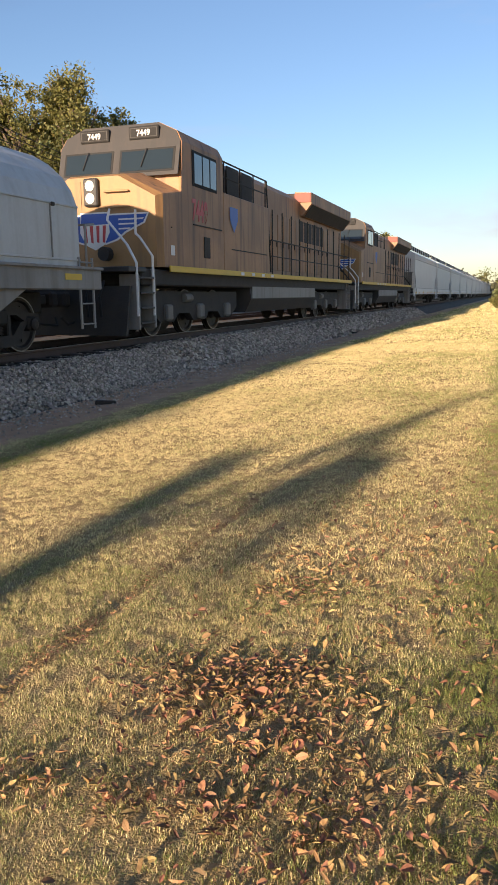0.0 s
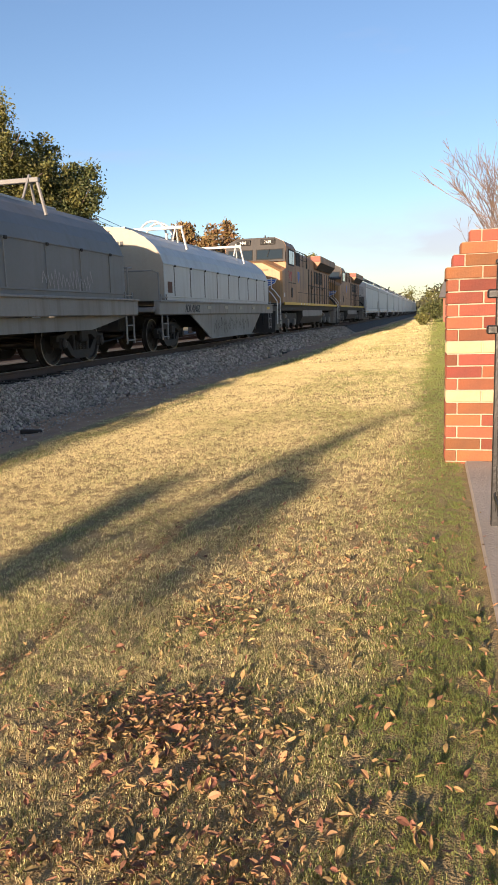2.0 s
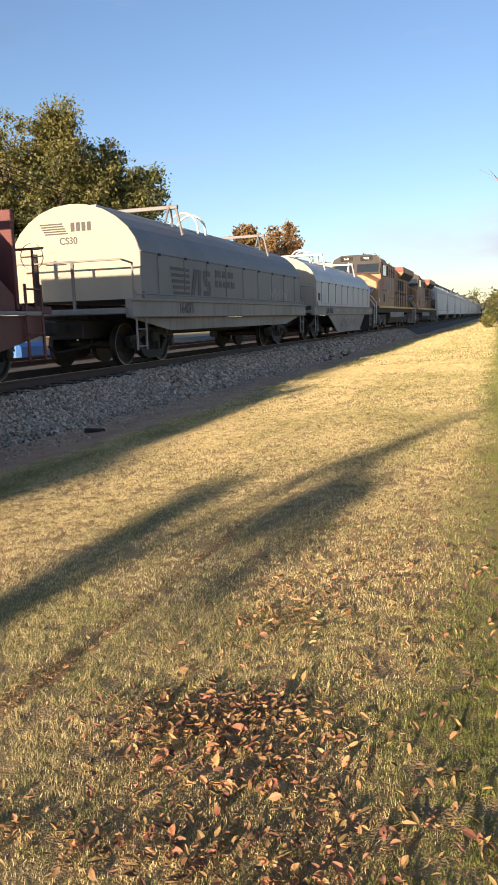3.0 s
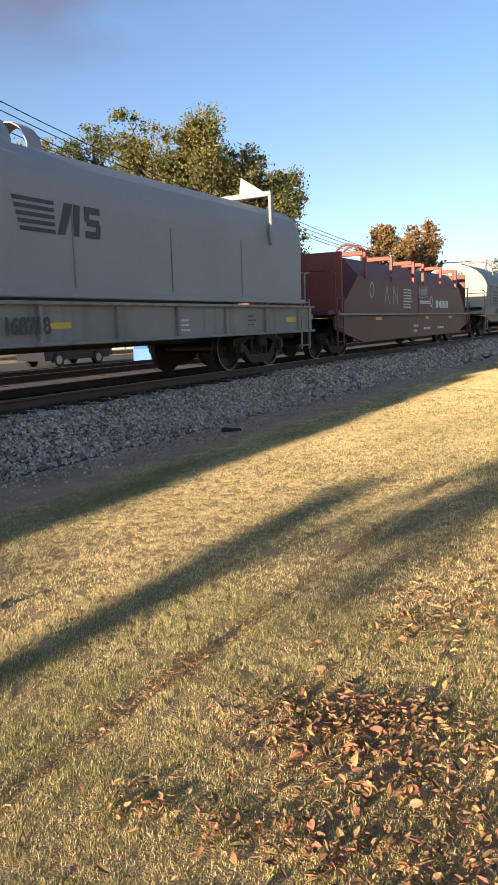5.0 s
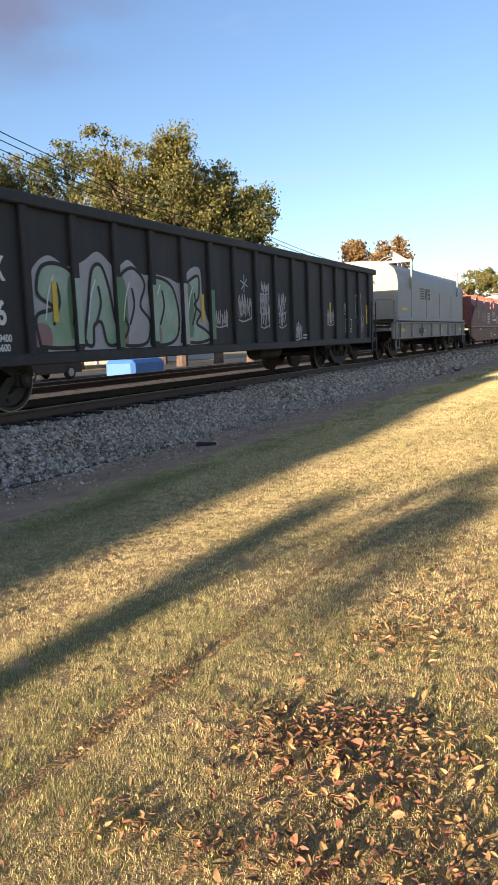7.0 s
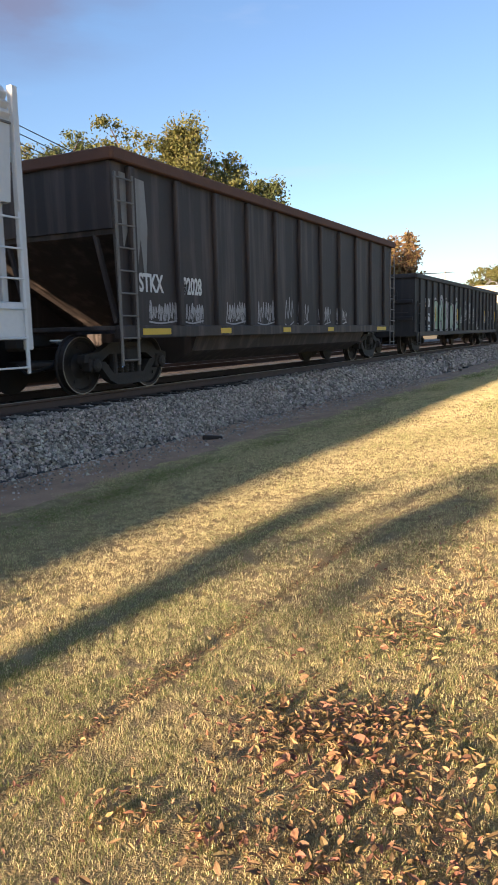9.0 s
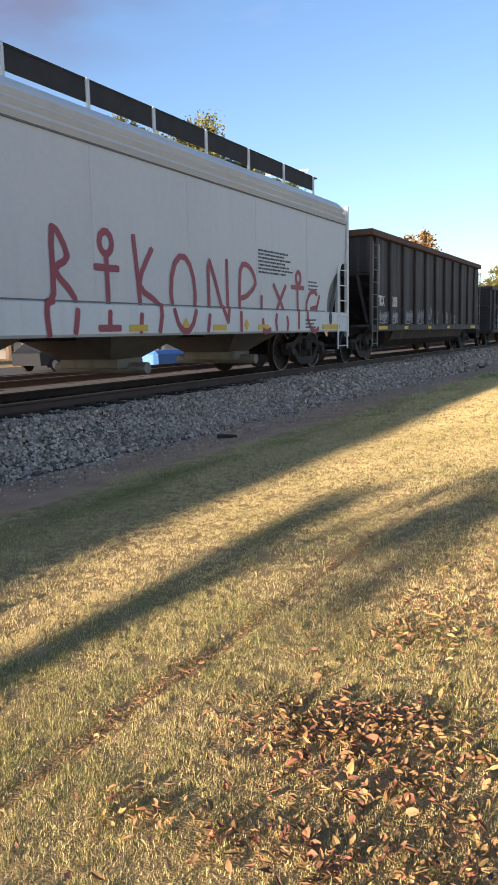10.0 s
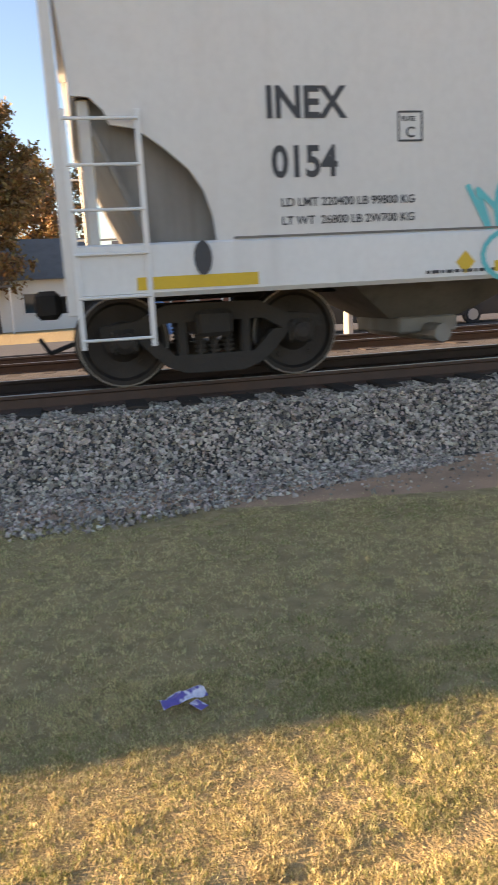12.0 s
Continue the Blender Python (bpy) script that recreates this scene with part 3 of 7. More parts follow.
def build_ballast():
    xs = [-16.6, -16.0, -14.49, -13, -11.5, -10.7, -10.6, -10.0, -8.49, -7.6, -6.94, -6.7, -6.4, -6.04, -5.7]
    ys = [-700, -200, *range(-60, 140, 20), 200, 400, 900]
    verts = [(x, y, ballast_height(x)) for y in ys for x in xs]
    w = len(xs)
    faces = [(j * w + i, j * w + i + 1, (j + 1) * w + i + 1, (j + 1) * w + i) for j in range(len(ys) - 1) for i in range(w - 1)]
    bed = tagged(new("ballast_bed", flat_mesh("ballast_bed", verts, faces, M["bed"])), "grey crushed-stone railway ballast bed", "ballast", kind="structure")
    rng = np.random.default_rng(4)
    ico = [(-1, -.7, -.6), (1, -.8, -.5), (.9, .8, -.6), (-.8, .9, -.5), (-.5, -.6, .7), (.7, -.4, .6), (.5, .7, .8), (-.7, .5, .5)]
    quads = [(0, 1, 5, 4), (1, 2, 6, 5), (2, 3, 7, 6), (3, 0, 4, 7), (4, 5, 6, 7)]
    ico = np.array(ico)
    vs, fs, k = [], [], 0
    for y0, y1, count, size in ((-4, 6, 23000, 0.0205), (6, 14, 15000, 0.026), (14, 26, 8500, 0.045), (26, 60, 8000, 0.065)):
        for _ in range(count):
            x, y = TRACK_X + 0.9 + rng.random() ** 0.8 * 1.42 + 0.15 * rng.normal() * (rng.random() < 0.25), rng.uniform(y0, y1)
            s = size * rng.uniform(0.55, 1.35)
            turn = np.array(Euler(rng.uniform(0, 6.28, 3)).to_matrix())
            p = (ico * rng.uniform(0.7, 1.3, (8, 3))) @ (turn * s * rng.uniform(0.6, 1.15, 3)).T
            base = max(ballast_height(x), lift(x, y) if x - TRACK_X > 2.0 else -9)
            vs.append(p + (x, y, base + s * 0.25))
            fs += [tuple(k + q for q in f) for f in quads]
            k += 8
    for _ in range(5200):
        y = rng.uniform(-3, 3)
        x, s = -6.2 + rng.random() ** 1.4 * (1.25 - 0.32 * max(0.0, y)), 0.0185 * rng.uniform(0.5, 1.3)
        p = (ico * rng.uniform(0.7, 1.3, (8, 3))) @ (np.array(Euler(rng.uniform(0, 6.28, 3)).to_matrix()) * s * rng.uniform(0.6, 1.15, 3)).T
        vs.append(p + (x, y, max(ballast_height(x), lift(x, y)) + 0.01 + s * 0.25))
        fs += [tuple(k + q for q in f) for f in quads]
        k += 8
    for _ in range(5200):
        x, y, s = -5.05 - rng.random() ** 0.55 * 1.15, rng.uniform(-2, 24), rng.uniform(0.004, 0.014) * (2.0 if rng.random() < 0.05 else 1.0)
        p = (ico * rng.uniform(0.7, 1.3, (8, 3))) @ (np.array(Euler(rng.uniform(0, 6.28, 3)).to_matrix()) * s).T
        vs.append(p + (x, y, lift(x, y) + 0.012 + s * 0.2))
        fs += [tuple(k + q for q in f) for f in quads]
        k += 8
    stones = new("ballast_stones", flat_mesh("ballast_stones", np.concatenate(vs).tolist(), fs, M["stone"]))
    tagged(stones, "loose angular grey ballast stones along the track", "ballast", kind="stuff")
    return bed


build_ballast()


def rail_profile(side):
    return [(-0.07, 0), (0.07, 0), (0.07, 0.015), (0.012, 0.04), (0.012, 0.125), (0.036, 0.14), (0.036, 0.168), (-0.036, 0.168), (-0.036, 0.14), (-0.012, 0.125), (-0.012, 0.04), (-0.07, 0.015)]


def build_track(x, z, label):
    track = thing("railway_track", label, "railway track", pose(x, 0, z), kind="structure")
    for side in (-0.755, 0.755):
        bm = extrude(B(), [(px + side, pz - 0.172) for px, pz in rail_profile(side)], 1, -700, 900)
        rail = part("rail", bm, M["rail"], track)
        part("rail_head", box(B(), (side, 100, -0.002), (0.06, 1600, 0.006)), M["shine"], rail, "polished running surface")
    tie = mesh_of("tie", box(B(), (0, 0, -0.19), (2.6, 0.22, 0.1), 0.012), M["tie"])
    rng = random.Random(int(-x * 10))
    for k in range(140):
        o = part("tie", tie, None, track)
        o.location = (rng.uniform(-0.05, 0.05), -8 + k * 0.52 + rng.uniform(-0.03, 0.03), rng.uniform(-0.008, 0.008))
    plate = mesh_of("tie_plate", box(B(), (0, 0, -0.168), (0.34, 0.19, 0.018), 0.004), M["rust"])
    for k in range(50 if x > TRACK_X - 1 else 0):
        o = part("tie_plate", plate, None, track)
        o.location = (0.755, -8 + k * 0.52, 0.012)
    return track


build_track(TRACK_X, RAIL_Z, "near railway track with worn rails on dark ties")
build_track(TRACK_X - 4.4, RAIL_Z - 0.02, "second railway track beyond the passing train")


# ---------------------------------------------------------------- lawn
def soft_noise(x, y, cell, seed):
    """Smooth value noise from -1 to 1 over many points at once."""
    table = np.random.default_rng(seed).uniform(-1, 1, (256, 256))
    u, v = x / cell, y / cell
    i, j = np.floor(u).astype(int), np.floor(v).astype(int)
    fu, fv = u - i, v - j
    fu, fv = fu * fu * (3 - 2 * fu), fv * fv * (3 - 2 * fv)
    i0, i1, j0, j1 = i % 256, (i + 1) % 256, j % 256, (j + 1) % 256
    return (table[i0, j0] * (1 - fu) + table[i1, j0] * fu) * (1 - fv) + (table[i0, j1] * (1 - fu) + table[i1, j1] * fu) * fv


def build_grass():
    rng = np.random.default_rng(11)
    stretches = [  # x range, y range, tufts, blades in each, tuft radius, blade height, half width
        (-2.6, 0.95, 0.55, 3.2, 49000, 11, 0.0085, 0.0145, 0.0014), (-5.7, 0.95, 3.2, 6.0, 36000, 9, 0.012, 0.017, 0.0019), (-2.7, -0.2, -1.2, 0.9, 23000, 11, 0.0085, 0.0145, 0.0015), (-5.9, -2.4, -1.6, 3.2, 23000, 9, 0.011, 0.017, 0.0022),
        (-5.8, 0.95, 6.0, 11.0, 34000, 7, 0.02, 0.02, 0.0034), (-5.6, 2.0, 11.0, 22.0, 24000, 7, 0.04, 0.027, 0.0075), (-5.8, 6.0, 22.0, 48.0, 14000, 6, 0.09, 0.045, 0.021), (-5.9, 10.0, 48.0, 130.0, 9000, 5, 0.25, 0.08, 0.06)]
    xs_g, ys_g = np.arange(-7.0, 10.3, 0.05), np.arange(-2.0, 131.0, 0.25)
    level = np.array([[lift(x, y) for x in xs_g.tolist()] for y in ys_g.tolist()])
    edge = np.array([dirt_edge(y) for y in ys_g.tolist()])
    data = {"blade": [], "green": []}
    for x0, x1, y0, y1, tufts, each, spread, high, wide in stretches:
        tx, ty = rng.uniform(x0, x1, tufts), rng.uniform(y0, y1, tufts)
        line = np.interp(ty, ys_g, edge)
        # fewer green blades left of -2.4: the train shade's browner look put into colour
        green = np.where(tx > -2.4, 0.27, 0.03) + 0.26 * soft_noise(tx, ty, 0.9, 3) + 0.22 * soft_noise(tx, ty, 0.25, 5)
        green += 0.95 * np.clip((tx + 0.3) * 2.4, 0, 1) + 0.75 * np.clip(1 - np.abs(tx - line - 0.55) / 0.4, 0, 1) * (0.75 + 0.6 * soft_noise(tx * 0.1, ty, 1.7, 8)) * np.clip((ty - 0.5) / 3, 0.1, 1)
        thin = 0.7 * soft_noise(tx, ty, 0.11, 21) + 0.7 * soft_noise(tx, ty, 0.045, 22) < np.where(ty < 6, -0.36, -0.62)
        groove = (np.abs(tx + 1.59 - 0.02 * np.maximum(0, ty - 2.5)) < 0.03 + 0.02 * soft_noise(tx * 0, ty, 0.2, 31)) & (ty > 0.5) & (ty < 6.5)
        bare = (tx < line + 0.15 + 0.45 * soft_noise(tx, ty, 0.55, 41) + 0.3 * soft_noise(tx, ty, 0.13, 42) + 0.15 * rng.random(tufts)) & (rng.random(tufts) < 0.93)
        kerbed = (tx > 0.3) & (tx < 0.66) & (ty < 6.9)
        keep = ~(bare | kerbed | (groove & (rng.random(tufts) < 0.85)) | (thin & (rng.random(tufts) < 0.8)))
        tx, ty, green = tx[keep], ty[keep], green[keep]
        n = len(tx)
        way, tall = rng.uniform(0, 6.283, n), 0.75 + 0.45 * rng.random(n) + 0.45 * soft_noise(tx, ty, 0.06, 51)
        rep = lambda v: np.repeat(v, each)
        off = rng.normal(size=(n * each, 2)) * spread
        x, y = rep(tx) + off[:, 0], rep(ty) + off[:, 1]
        gx, gy = np.clip((x - xs_g[0]) / 0.05, 0, len(xs_g) - 2), np.clip((y - ys_g[0]) / 0.25, 0, len(ys_g) - 2)
        i, j = gx.astype(int), gy.astype(int)
        fx, fy = gx - i, gy - j
        z = (level[j, i] * (1 - fx) + level[j, i + 1] * fx) * (1 - fy) + (level[j + 1, i] * (1 - fx) + level[j + 1, i + 1] * fx) * fy
        h = high * rep(tall) * rng.uniform(0.55, 1.25, n * each)
        lean = rng.uniform(0.1, 1.1, n * each)
        a = rep(way) + rng.normal(size=n * each) * 1.1
        dx, dy = np.cos(a), np.sin(a)
        turn = rng.uniform(0, 6.283, n * each)
        sx, sy = np.cos(turn) * wide, np.sin(turn) * wide
        blades = np.stack([x - sx, y - sy, z - 0.004, x + sx, y + sy, z - 0.004, x + dx * lean * h, y + dy * lean * h, z + h * (1.1 - 0.45 * lean)], 1)
        is_green = rng.random(n * each) < rep(green)
        data["green"].append(blades[is_green])
        data["blade"].append(blades[~is_green])
    for kind, label in (("blade", "short dormant straw-coloured grass blades"), ("green", "scattered green grass blades in the dry lawn")):
        co = np.concatenate(data[kind]).astype(np.float32).reshape(-1)
        count = len(co) // 9
        me = bpy.data.meshes.new("grass")
        me.vertices.add(count * 3)
        me.vertices.foreach_set("co", co)
        me.loops.add(count * 3)
        me.loops.foreach_set("vertex_index", np.arange(count * 3, dtype=np.int32))
        me.polygons.add(count)
        me.polygons.foreach_set("loop_start", np.arange(0, count * 3, 3, dtype=np.int32))
        me.update(calc_edges=True)
        me.materials.append(M[kind])
        tagged(new("grass", me), label, "grass", kind="stuff")


build_grass()


def leaf_shape(seed):
    """A curled fallen leaf: a pointed oval folded along its midrib."""
    rng = random.Random(seed)
    n, curl, cup = 5, rng.uniform(-0.5, 0.8), rng.uniform(0.1, 0.9)
    broad = rng.choice((0.14, 0.19, 0.23, 0.28))
    verts, faces = [], []
    for k in range(n + 1):
        u = k / n
        w = broad * math.sin(math.pi * min(1, u * 0.94 + 0.05)) ** 0.8 * (1.0 if k < n else 0.05) + 0.01
        z = curl * (u - 0.5) ** 2
        verts += [(u - 0.5, -w, z + cup * w * rng.uniform(0.6, 1.3)), (u - 0.5, 0, z), (u - 0.5, w, z + cup * w * rng.uniform(0.6, 1.3))]
    for k in range(n):
        for s in (0, 1):
            faces.append((3 * k + s, 3 * k + s + 1, 3 * k + s + 4, 3 * k + s + 3))
    return verts, faces


def leaf_spots(count, seed):
    """Where leaves lie: drifts on the near lawn, then scattered along the fence."""
    rng = random.Random(seed)
    drifts = [(-0.98, 2.1, 0.1, 0.05, 9), (-0.8, 2.2, 0.12, 0.05, 9), (-0.62, 2.24, 0.1, 0.06, 7), (-0.97, 1.9, 0.07, 0.07, 5), (-0.75, 1.97, 0.09, 0.08, 5), (-0.55, 2.05, 0.12, 0.1, 5), (-0.45, 1.9, 0.12, 0.1, 4), (-0.62, 1.75, 0.12, 0.08, 4),
              (-0.36, 1.68, 0.1, 0.07, 7), (-0.76, 1.52, 0.09, 0.05, 4), (-0.92, 1.49, 0.06, 0.04, 3), (-1.2, 1.48, 0.06, 0.04, 4), (-0.58, 1.46, 0.1, 0.05, 5), (-0.3, 1.42, 0.12, 0.07, 6), (-0.1, 1.6, 0.12, 0.12, 5), (0.05, 2.0, 0.12, 0.25, 4),
              (-0.91, 2.95, 0.06, 0.08, 4), (-0.72, 3.1, 0.07, 0.12, 4), (-0.95, 3.4, 0.07, 0.06, 2), (-0.55, 3.5, 0.16, 0.2, 5), (-0.7, 4.1, 0.15, 0.2, 4), (-0.4, 4.6, 0.3, 0.5, 5), (-0.3, 6.0, 0.35, 0.8, 4), (-0.2, 8.0, 0.4, 1.2, 3),
              (-1.55, 2.31, 0.035, 0.05, 3), (-1.57, 1.85, 0.05, 0.05, 2), (-0.4, 2.6, 0.3, 0.4, 9), (0.1, 3.2, 0.15, 1.4, 6), (-0.5, 9.5, 0.9, 2.0, 4), (-0.6, 3.4, 0.3, 0.6, 18), (0.15, 2.2, 0.12, 0.8, 10), (-0.5, 2.3, 0.6, 0.9, 26), (-0.3, 1.6, 0.3, 0.3, 8), (-1.9, 4.5, 1.0, 2.6, 3)]
    spots = []
    while len(spots) < count:
        cx, cy, sx, sy, _ = rng.choices(drifts, [d[4] for d in drifts])[0]
        x, y = rng.gauss(cx, sx * 1.35), rng.gauss(cy, sy * 1.5)
        if -4.5 < x < 0.6 and 0.6 < y < 16 and not (0.12 < x < 0.8 and 6.3 < y < 7.1):
            spots.append((x, y))
    return spots


def build_leaves():
    rng = random.Random(6)
    shapes = [flat_mesh("leaf", *leaf_shape(k), M["leaf"]) for k in range(7)]
    spots = leaf_spots(3700, 8)
    rut = random.Random(17)
    for _ in range(700):
        y = rut.choice((1.55, 1.85, 2.3, 2.35, 3.0, 3.7, 4.3)) + rut.gauss(0, 0.22)
        spots.append((-1.59 + 0.02 * max(0.0, y - 2.5) + rut.gauss(0, 0.03), y))
    spots += [(-2.89, 2.3), (-3.07, 2.52), (-2.1, 1.96), (-1.46, 1.26)]
    near = sorted(spots, key=lambda p: (p[0] + 0.7) ** 2 + (p[1] - 1.9) ** 2)
    lawn_leaves = near[:290]
    for x, y in lawn_leaves:
        o = part("leaf", shapes[rng.randrange(7)], None, ground)
        s = rng.choice((0.018, 0.023, 0.028, 0.034, 0.04, 0.05)) * rng.uniform(0.85, 1.1)
        o.matrix_local = pose(x, y, lift(x, y) + 0.013 + rng.random() * 0.01, rng.gauss(0, 28), rng.gauss(0, 28), rng.uniform(0, 360)) @ Matrix.Diagonal((s, s, s, 1))
    vs, fs, k = [], [], 0
    for x, y in near[290:]:
        v, f = leaf_shape(rng.randrange(40))
        s = rng.uniform(0.012, 0.04) * (0.6 if x < -1.4 else 1.0)
        m = pose(x, y, lift(x, y) + 0.013 + rng.random() * 0.01, rng.gauss(0, 28), rng.gauss(0, 28), rng.uniform(0, 360))
        vs += [tuple(m @ (Vector(p) * s)) for p in v]
        fs += [tuple(k + q for q in g) for g in f]
        k += len(v)
    tagged(new("fallen_leaves", flat_mesh("fallen_leaves", vs, fs, M["leaves"])), "dry brown and orange leaves scattered over the lawn", "leaves", kind="stuff")


build_leaves()


def build_litter():
    w = thing("candy_wrapper", "crumpled blue and white wrapper lying on the lawn", "wrapper", pose(-2.45, 0.09, lift(-2.45, 0) + 0.03, 0, 0, 110))
    bm = B()
    rng = random.Random(3)
    pts = [[bm.verts.new((0.028 * (i - 3), 0.03 * (j - 1), 0.02 * rng.random() + 0.012 * (j == 1))) for i in range(7)] for j in range(3)]
    for j in range(2):
        for i in range(6):
            bm.faces.new((pts[j][i], pts[j][i + 1], pts[j + 1][i + 1], pts[j + 1][i]))
    part("foil", bm, M["litter"], w)
    bm = B()
    bmesh.ops.create_grid(bm, x_segments=2, y_segments=2, size=0.025, matrix=pose(0.03, -0.06, 0.0, 15, 10, 30))
    part("torn_flap", bm, M["litter"], w)
    card = thing("torn_cardboard", "small tan scrap of torn cardboard on the lawn", "scrap", pose(-2.98, 2.42, lift(-2.98, 2.42) + 0.035, 12, 8, 35))
    bm = box(B(), (0, 0, 0), (0.14, 0.1, 0.008), 0.002)
    box(bm, (0.05, 0.05, 0.025), (0.05, 0.006, 0.05), 0.002)
    part("scrap", bm, material("cardboard", (0.5, 0.24, 0.1), (0.38, 0.18, 0.08), 0.9), card)
    tie = thing("broken_tie_piece", "broken piece of old wood lying at the ballast's foot", "wood", pose(-5.55, 9.45, -0.27, 0, 4, 30))
    part("timber", box(B(), (0, 0, 0), (0.3, 0.12, 0.06), 0.012), M["tie"], tie)
    copy_thing(tie, pose(-6.3, 3.75, -0.22, 0, 3, 70))
    copy_thing(tie, pose(-5.9, 30.0, -0.25, 0, 2, 75))


build_litter()


# ---------------------------------------------------------------- brick pillar, fence
COURSE = 0.1016


def build_pillar():
    x0, x1, y0, y1 = 0.17, 0.78, 6.44, 7.05
    p = thing("brick_pillar", "red brick gate pillar with cream bands and a stepped cap", "pillar", kind="structure")
    core = B()
    box(core, ((x0 + x1) / 2, (y0 + y1) / 2, 0.74), (x1 - x0 - 0.024, y1 - y0 - 0.024, 1.62))
    for k, inset in enumerate((-0.012, 0.045, 0.11, 0.18)):
        box(core, ((x0 + x1) / 2, (y0 + y1) / 2, 15.5 * COURSE + k * COURSE), (x1 - x0 - 2 * inset - 0.024, y1 - y0 - 2 * inset - 0.024, COURSE - 0.001))
    part("mortar", core, M["mortar"], p, "pale sandy mortar")
    rng = random.Random(2)
    shapes = {}

    def brick(cx, cy, cz, sx, sy, cream=False):
        key = (round(sx, 3), round(sy, 3), cream)
        if key not in shapes:
            shapes[key] = mesh_of("brick", box(B(), (0, 0, 0), (sx, sy, COURSE - 0.011), 0.004), M["cream" if cream else "brick"])
        o = part("brick", shapes[key], None, p)
        o.location = (cx + rng.uniform(-0.0015, 0.0015), cy + rng.uniform(-0.0015, 0.0015), cz)

    for k in range(-1, 19):
        inset = 0.0 if k < 15 else (-0.012, 0.045, 0.11, 0.18)[k - 15]
        a, b, c, d = x0 + inset, x1 - inset, y0 + inset, y1 - inset
        z, cream, deep = (k + 0.5) * COURSE, k in (5, 9), 0.09
        full = 0.295
        cuts = [a]
        first = full if k % 2 else 0.1
        while cuts[-1] < b - 0.02:
            cuts.append(min(b, cuts[-1] + (first if len(cuts) == 1 else full + 0.011)))
        for u, v in zip(cuts, cuts[1:]):
            if v - u > 0.03:
                brick((u + v) / 2, c + deep / 2, z, v - u - 0.011, deep, cream)
                brick((u + v) / 2, d - deep / 2, z, v - u - 0.011, deep, cream)
        cuts = [c + deep]
        first = 0.1 if k % 2 else full
        while cuts[-1] < d - deep - 0.02:
            cuts.append(min(d - deep, cuts[-1] + (first if len(cuts) == 1 else full + 0.011)))
        for u, v in zip(cuts, cuts[1:]):
            if v - u > 0.03:
                brick(a + deep / 2, (u + v) / 2, z, deep, v - u - 0.011, cream)
                brick(b - deep / 2, (u + v) / 2, z, deep, v - u - 0.011, cream)
    return p


build_pillar()


def build_fence():
    f = thing("metal_fence", "black metal picket fence beside the lawn", "fence", pose(0.44, 0, 0))
    picket = mesh_of("picket", box(B(), (0, 0, 0.79), (0.019, 0.019, 1.34), 0.002), M["fence"])
    for k in range(60):
        o = part("picket", picket, None, f)
        o.location = (0, -2.0 + 0.108 * k, 0)
    for z in (0.2, 1.18, 1.36):
        part("crossbar", box(B(), (0, 1.23, z), (0.034, 6.46, 0.036), 0.004), M["fence"], f)
    post = B()
    box(post, (0, 0, 0.76), (0.055, 0.055, 1.52), 0.004)
    box(post, (0, 0, 1.535), (0.068, 0.068, 0.03), 0.006)
    post = mesh_of("post", post, M["fence"])
    for y in (-1.9, 0.3, 2.4, 4.47):
        o = part("post", post, None, f)
        o.location = (0, y, 0)
    for z in (1.16, 1.36):
        part("hinge", box(B(), (-0.045, 4.47, z), (0.06, 0.07, 0.05), 0.008), M["fence"], f)
    k = tagged(new("kerb", mesh_of("kerb", box(B(), (0.5, 2.1, -0.02), (0.32, 8.6, 0.07), 0.012), M["kerb"])), "concrete mowing strip under the fence", "kerb", kind="structure")
    return f


build_fence()


# ---------------------------------------------------------------- trees and distance
def leaf_cloud(rng, clumps, count, size):
    vs = np.zeros((count, 4, 3), np.float32)
    centres = np.array([c[0] for c in clumps])
    radii = np.array([c[1] for c in clumps])
    pick = rng.integers(0, len(clumps), count)
    way = rng.normal(size=(count, 3))
    way /= np.linalg.norm(way, axis=1)[:, None]
    far = np.minimum(np.abs(rng.normal(size=count)) * 0.72, 0.9 + 0.35 * rng.random(count))
    p = centres[pick] + way * (radii[pick] * far)[:, None] * np.array([1, 1, 0.8])
    a, b = rng.normal(size=(count, 3)), rng.normal(size=(count, 3))
    a /= np.linalg.norm(a, axis=1)[:, None]
    b -= a * (a * b).sum(1)[:, None]
    b /= np.linalg.norm(b, axis=1)[:, None]
    s = (size * rng.uniform(0.5, 1.3, count))[:, None]
    vs[:, 0], vs[:, 1], vs[:, 2], vs[:, 3] = p - a * s, p - b * s * 0.55, p + a * s, p + b * s * 0.55
    return vs.reshape(-1, 3)


def quads_mesh(name, co, mat):
    n = len(co) // 4
    me = bpy.data.meshes.new(name)
    me.vertices.add(n * 4)
    me.vertices.foreach_set("co", co.astype(np.float32).reshape(-1))
    me.loops.add(n * 4)
    me.loops.foreach_set("vertex_index", np.arange(n * 4, dtype=np.int32))
    me.polygons.add(n)
    me.polygons.foreach_set("loop_start", np.arange(0, n * 4, 4, dtype=np.int32))
    me.update(calc_edges=True)
    me.materials.append(mat)
    return me


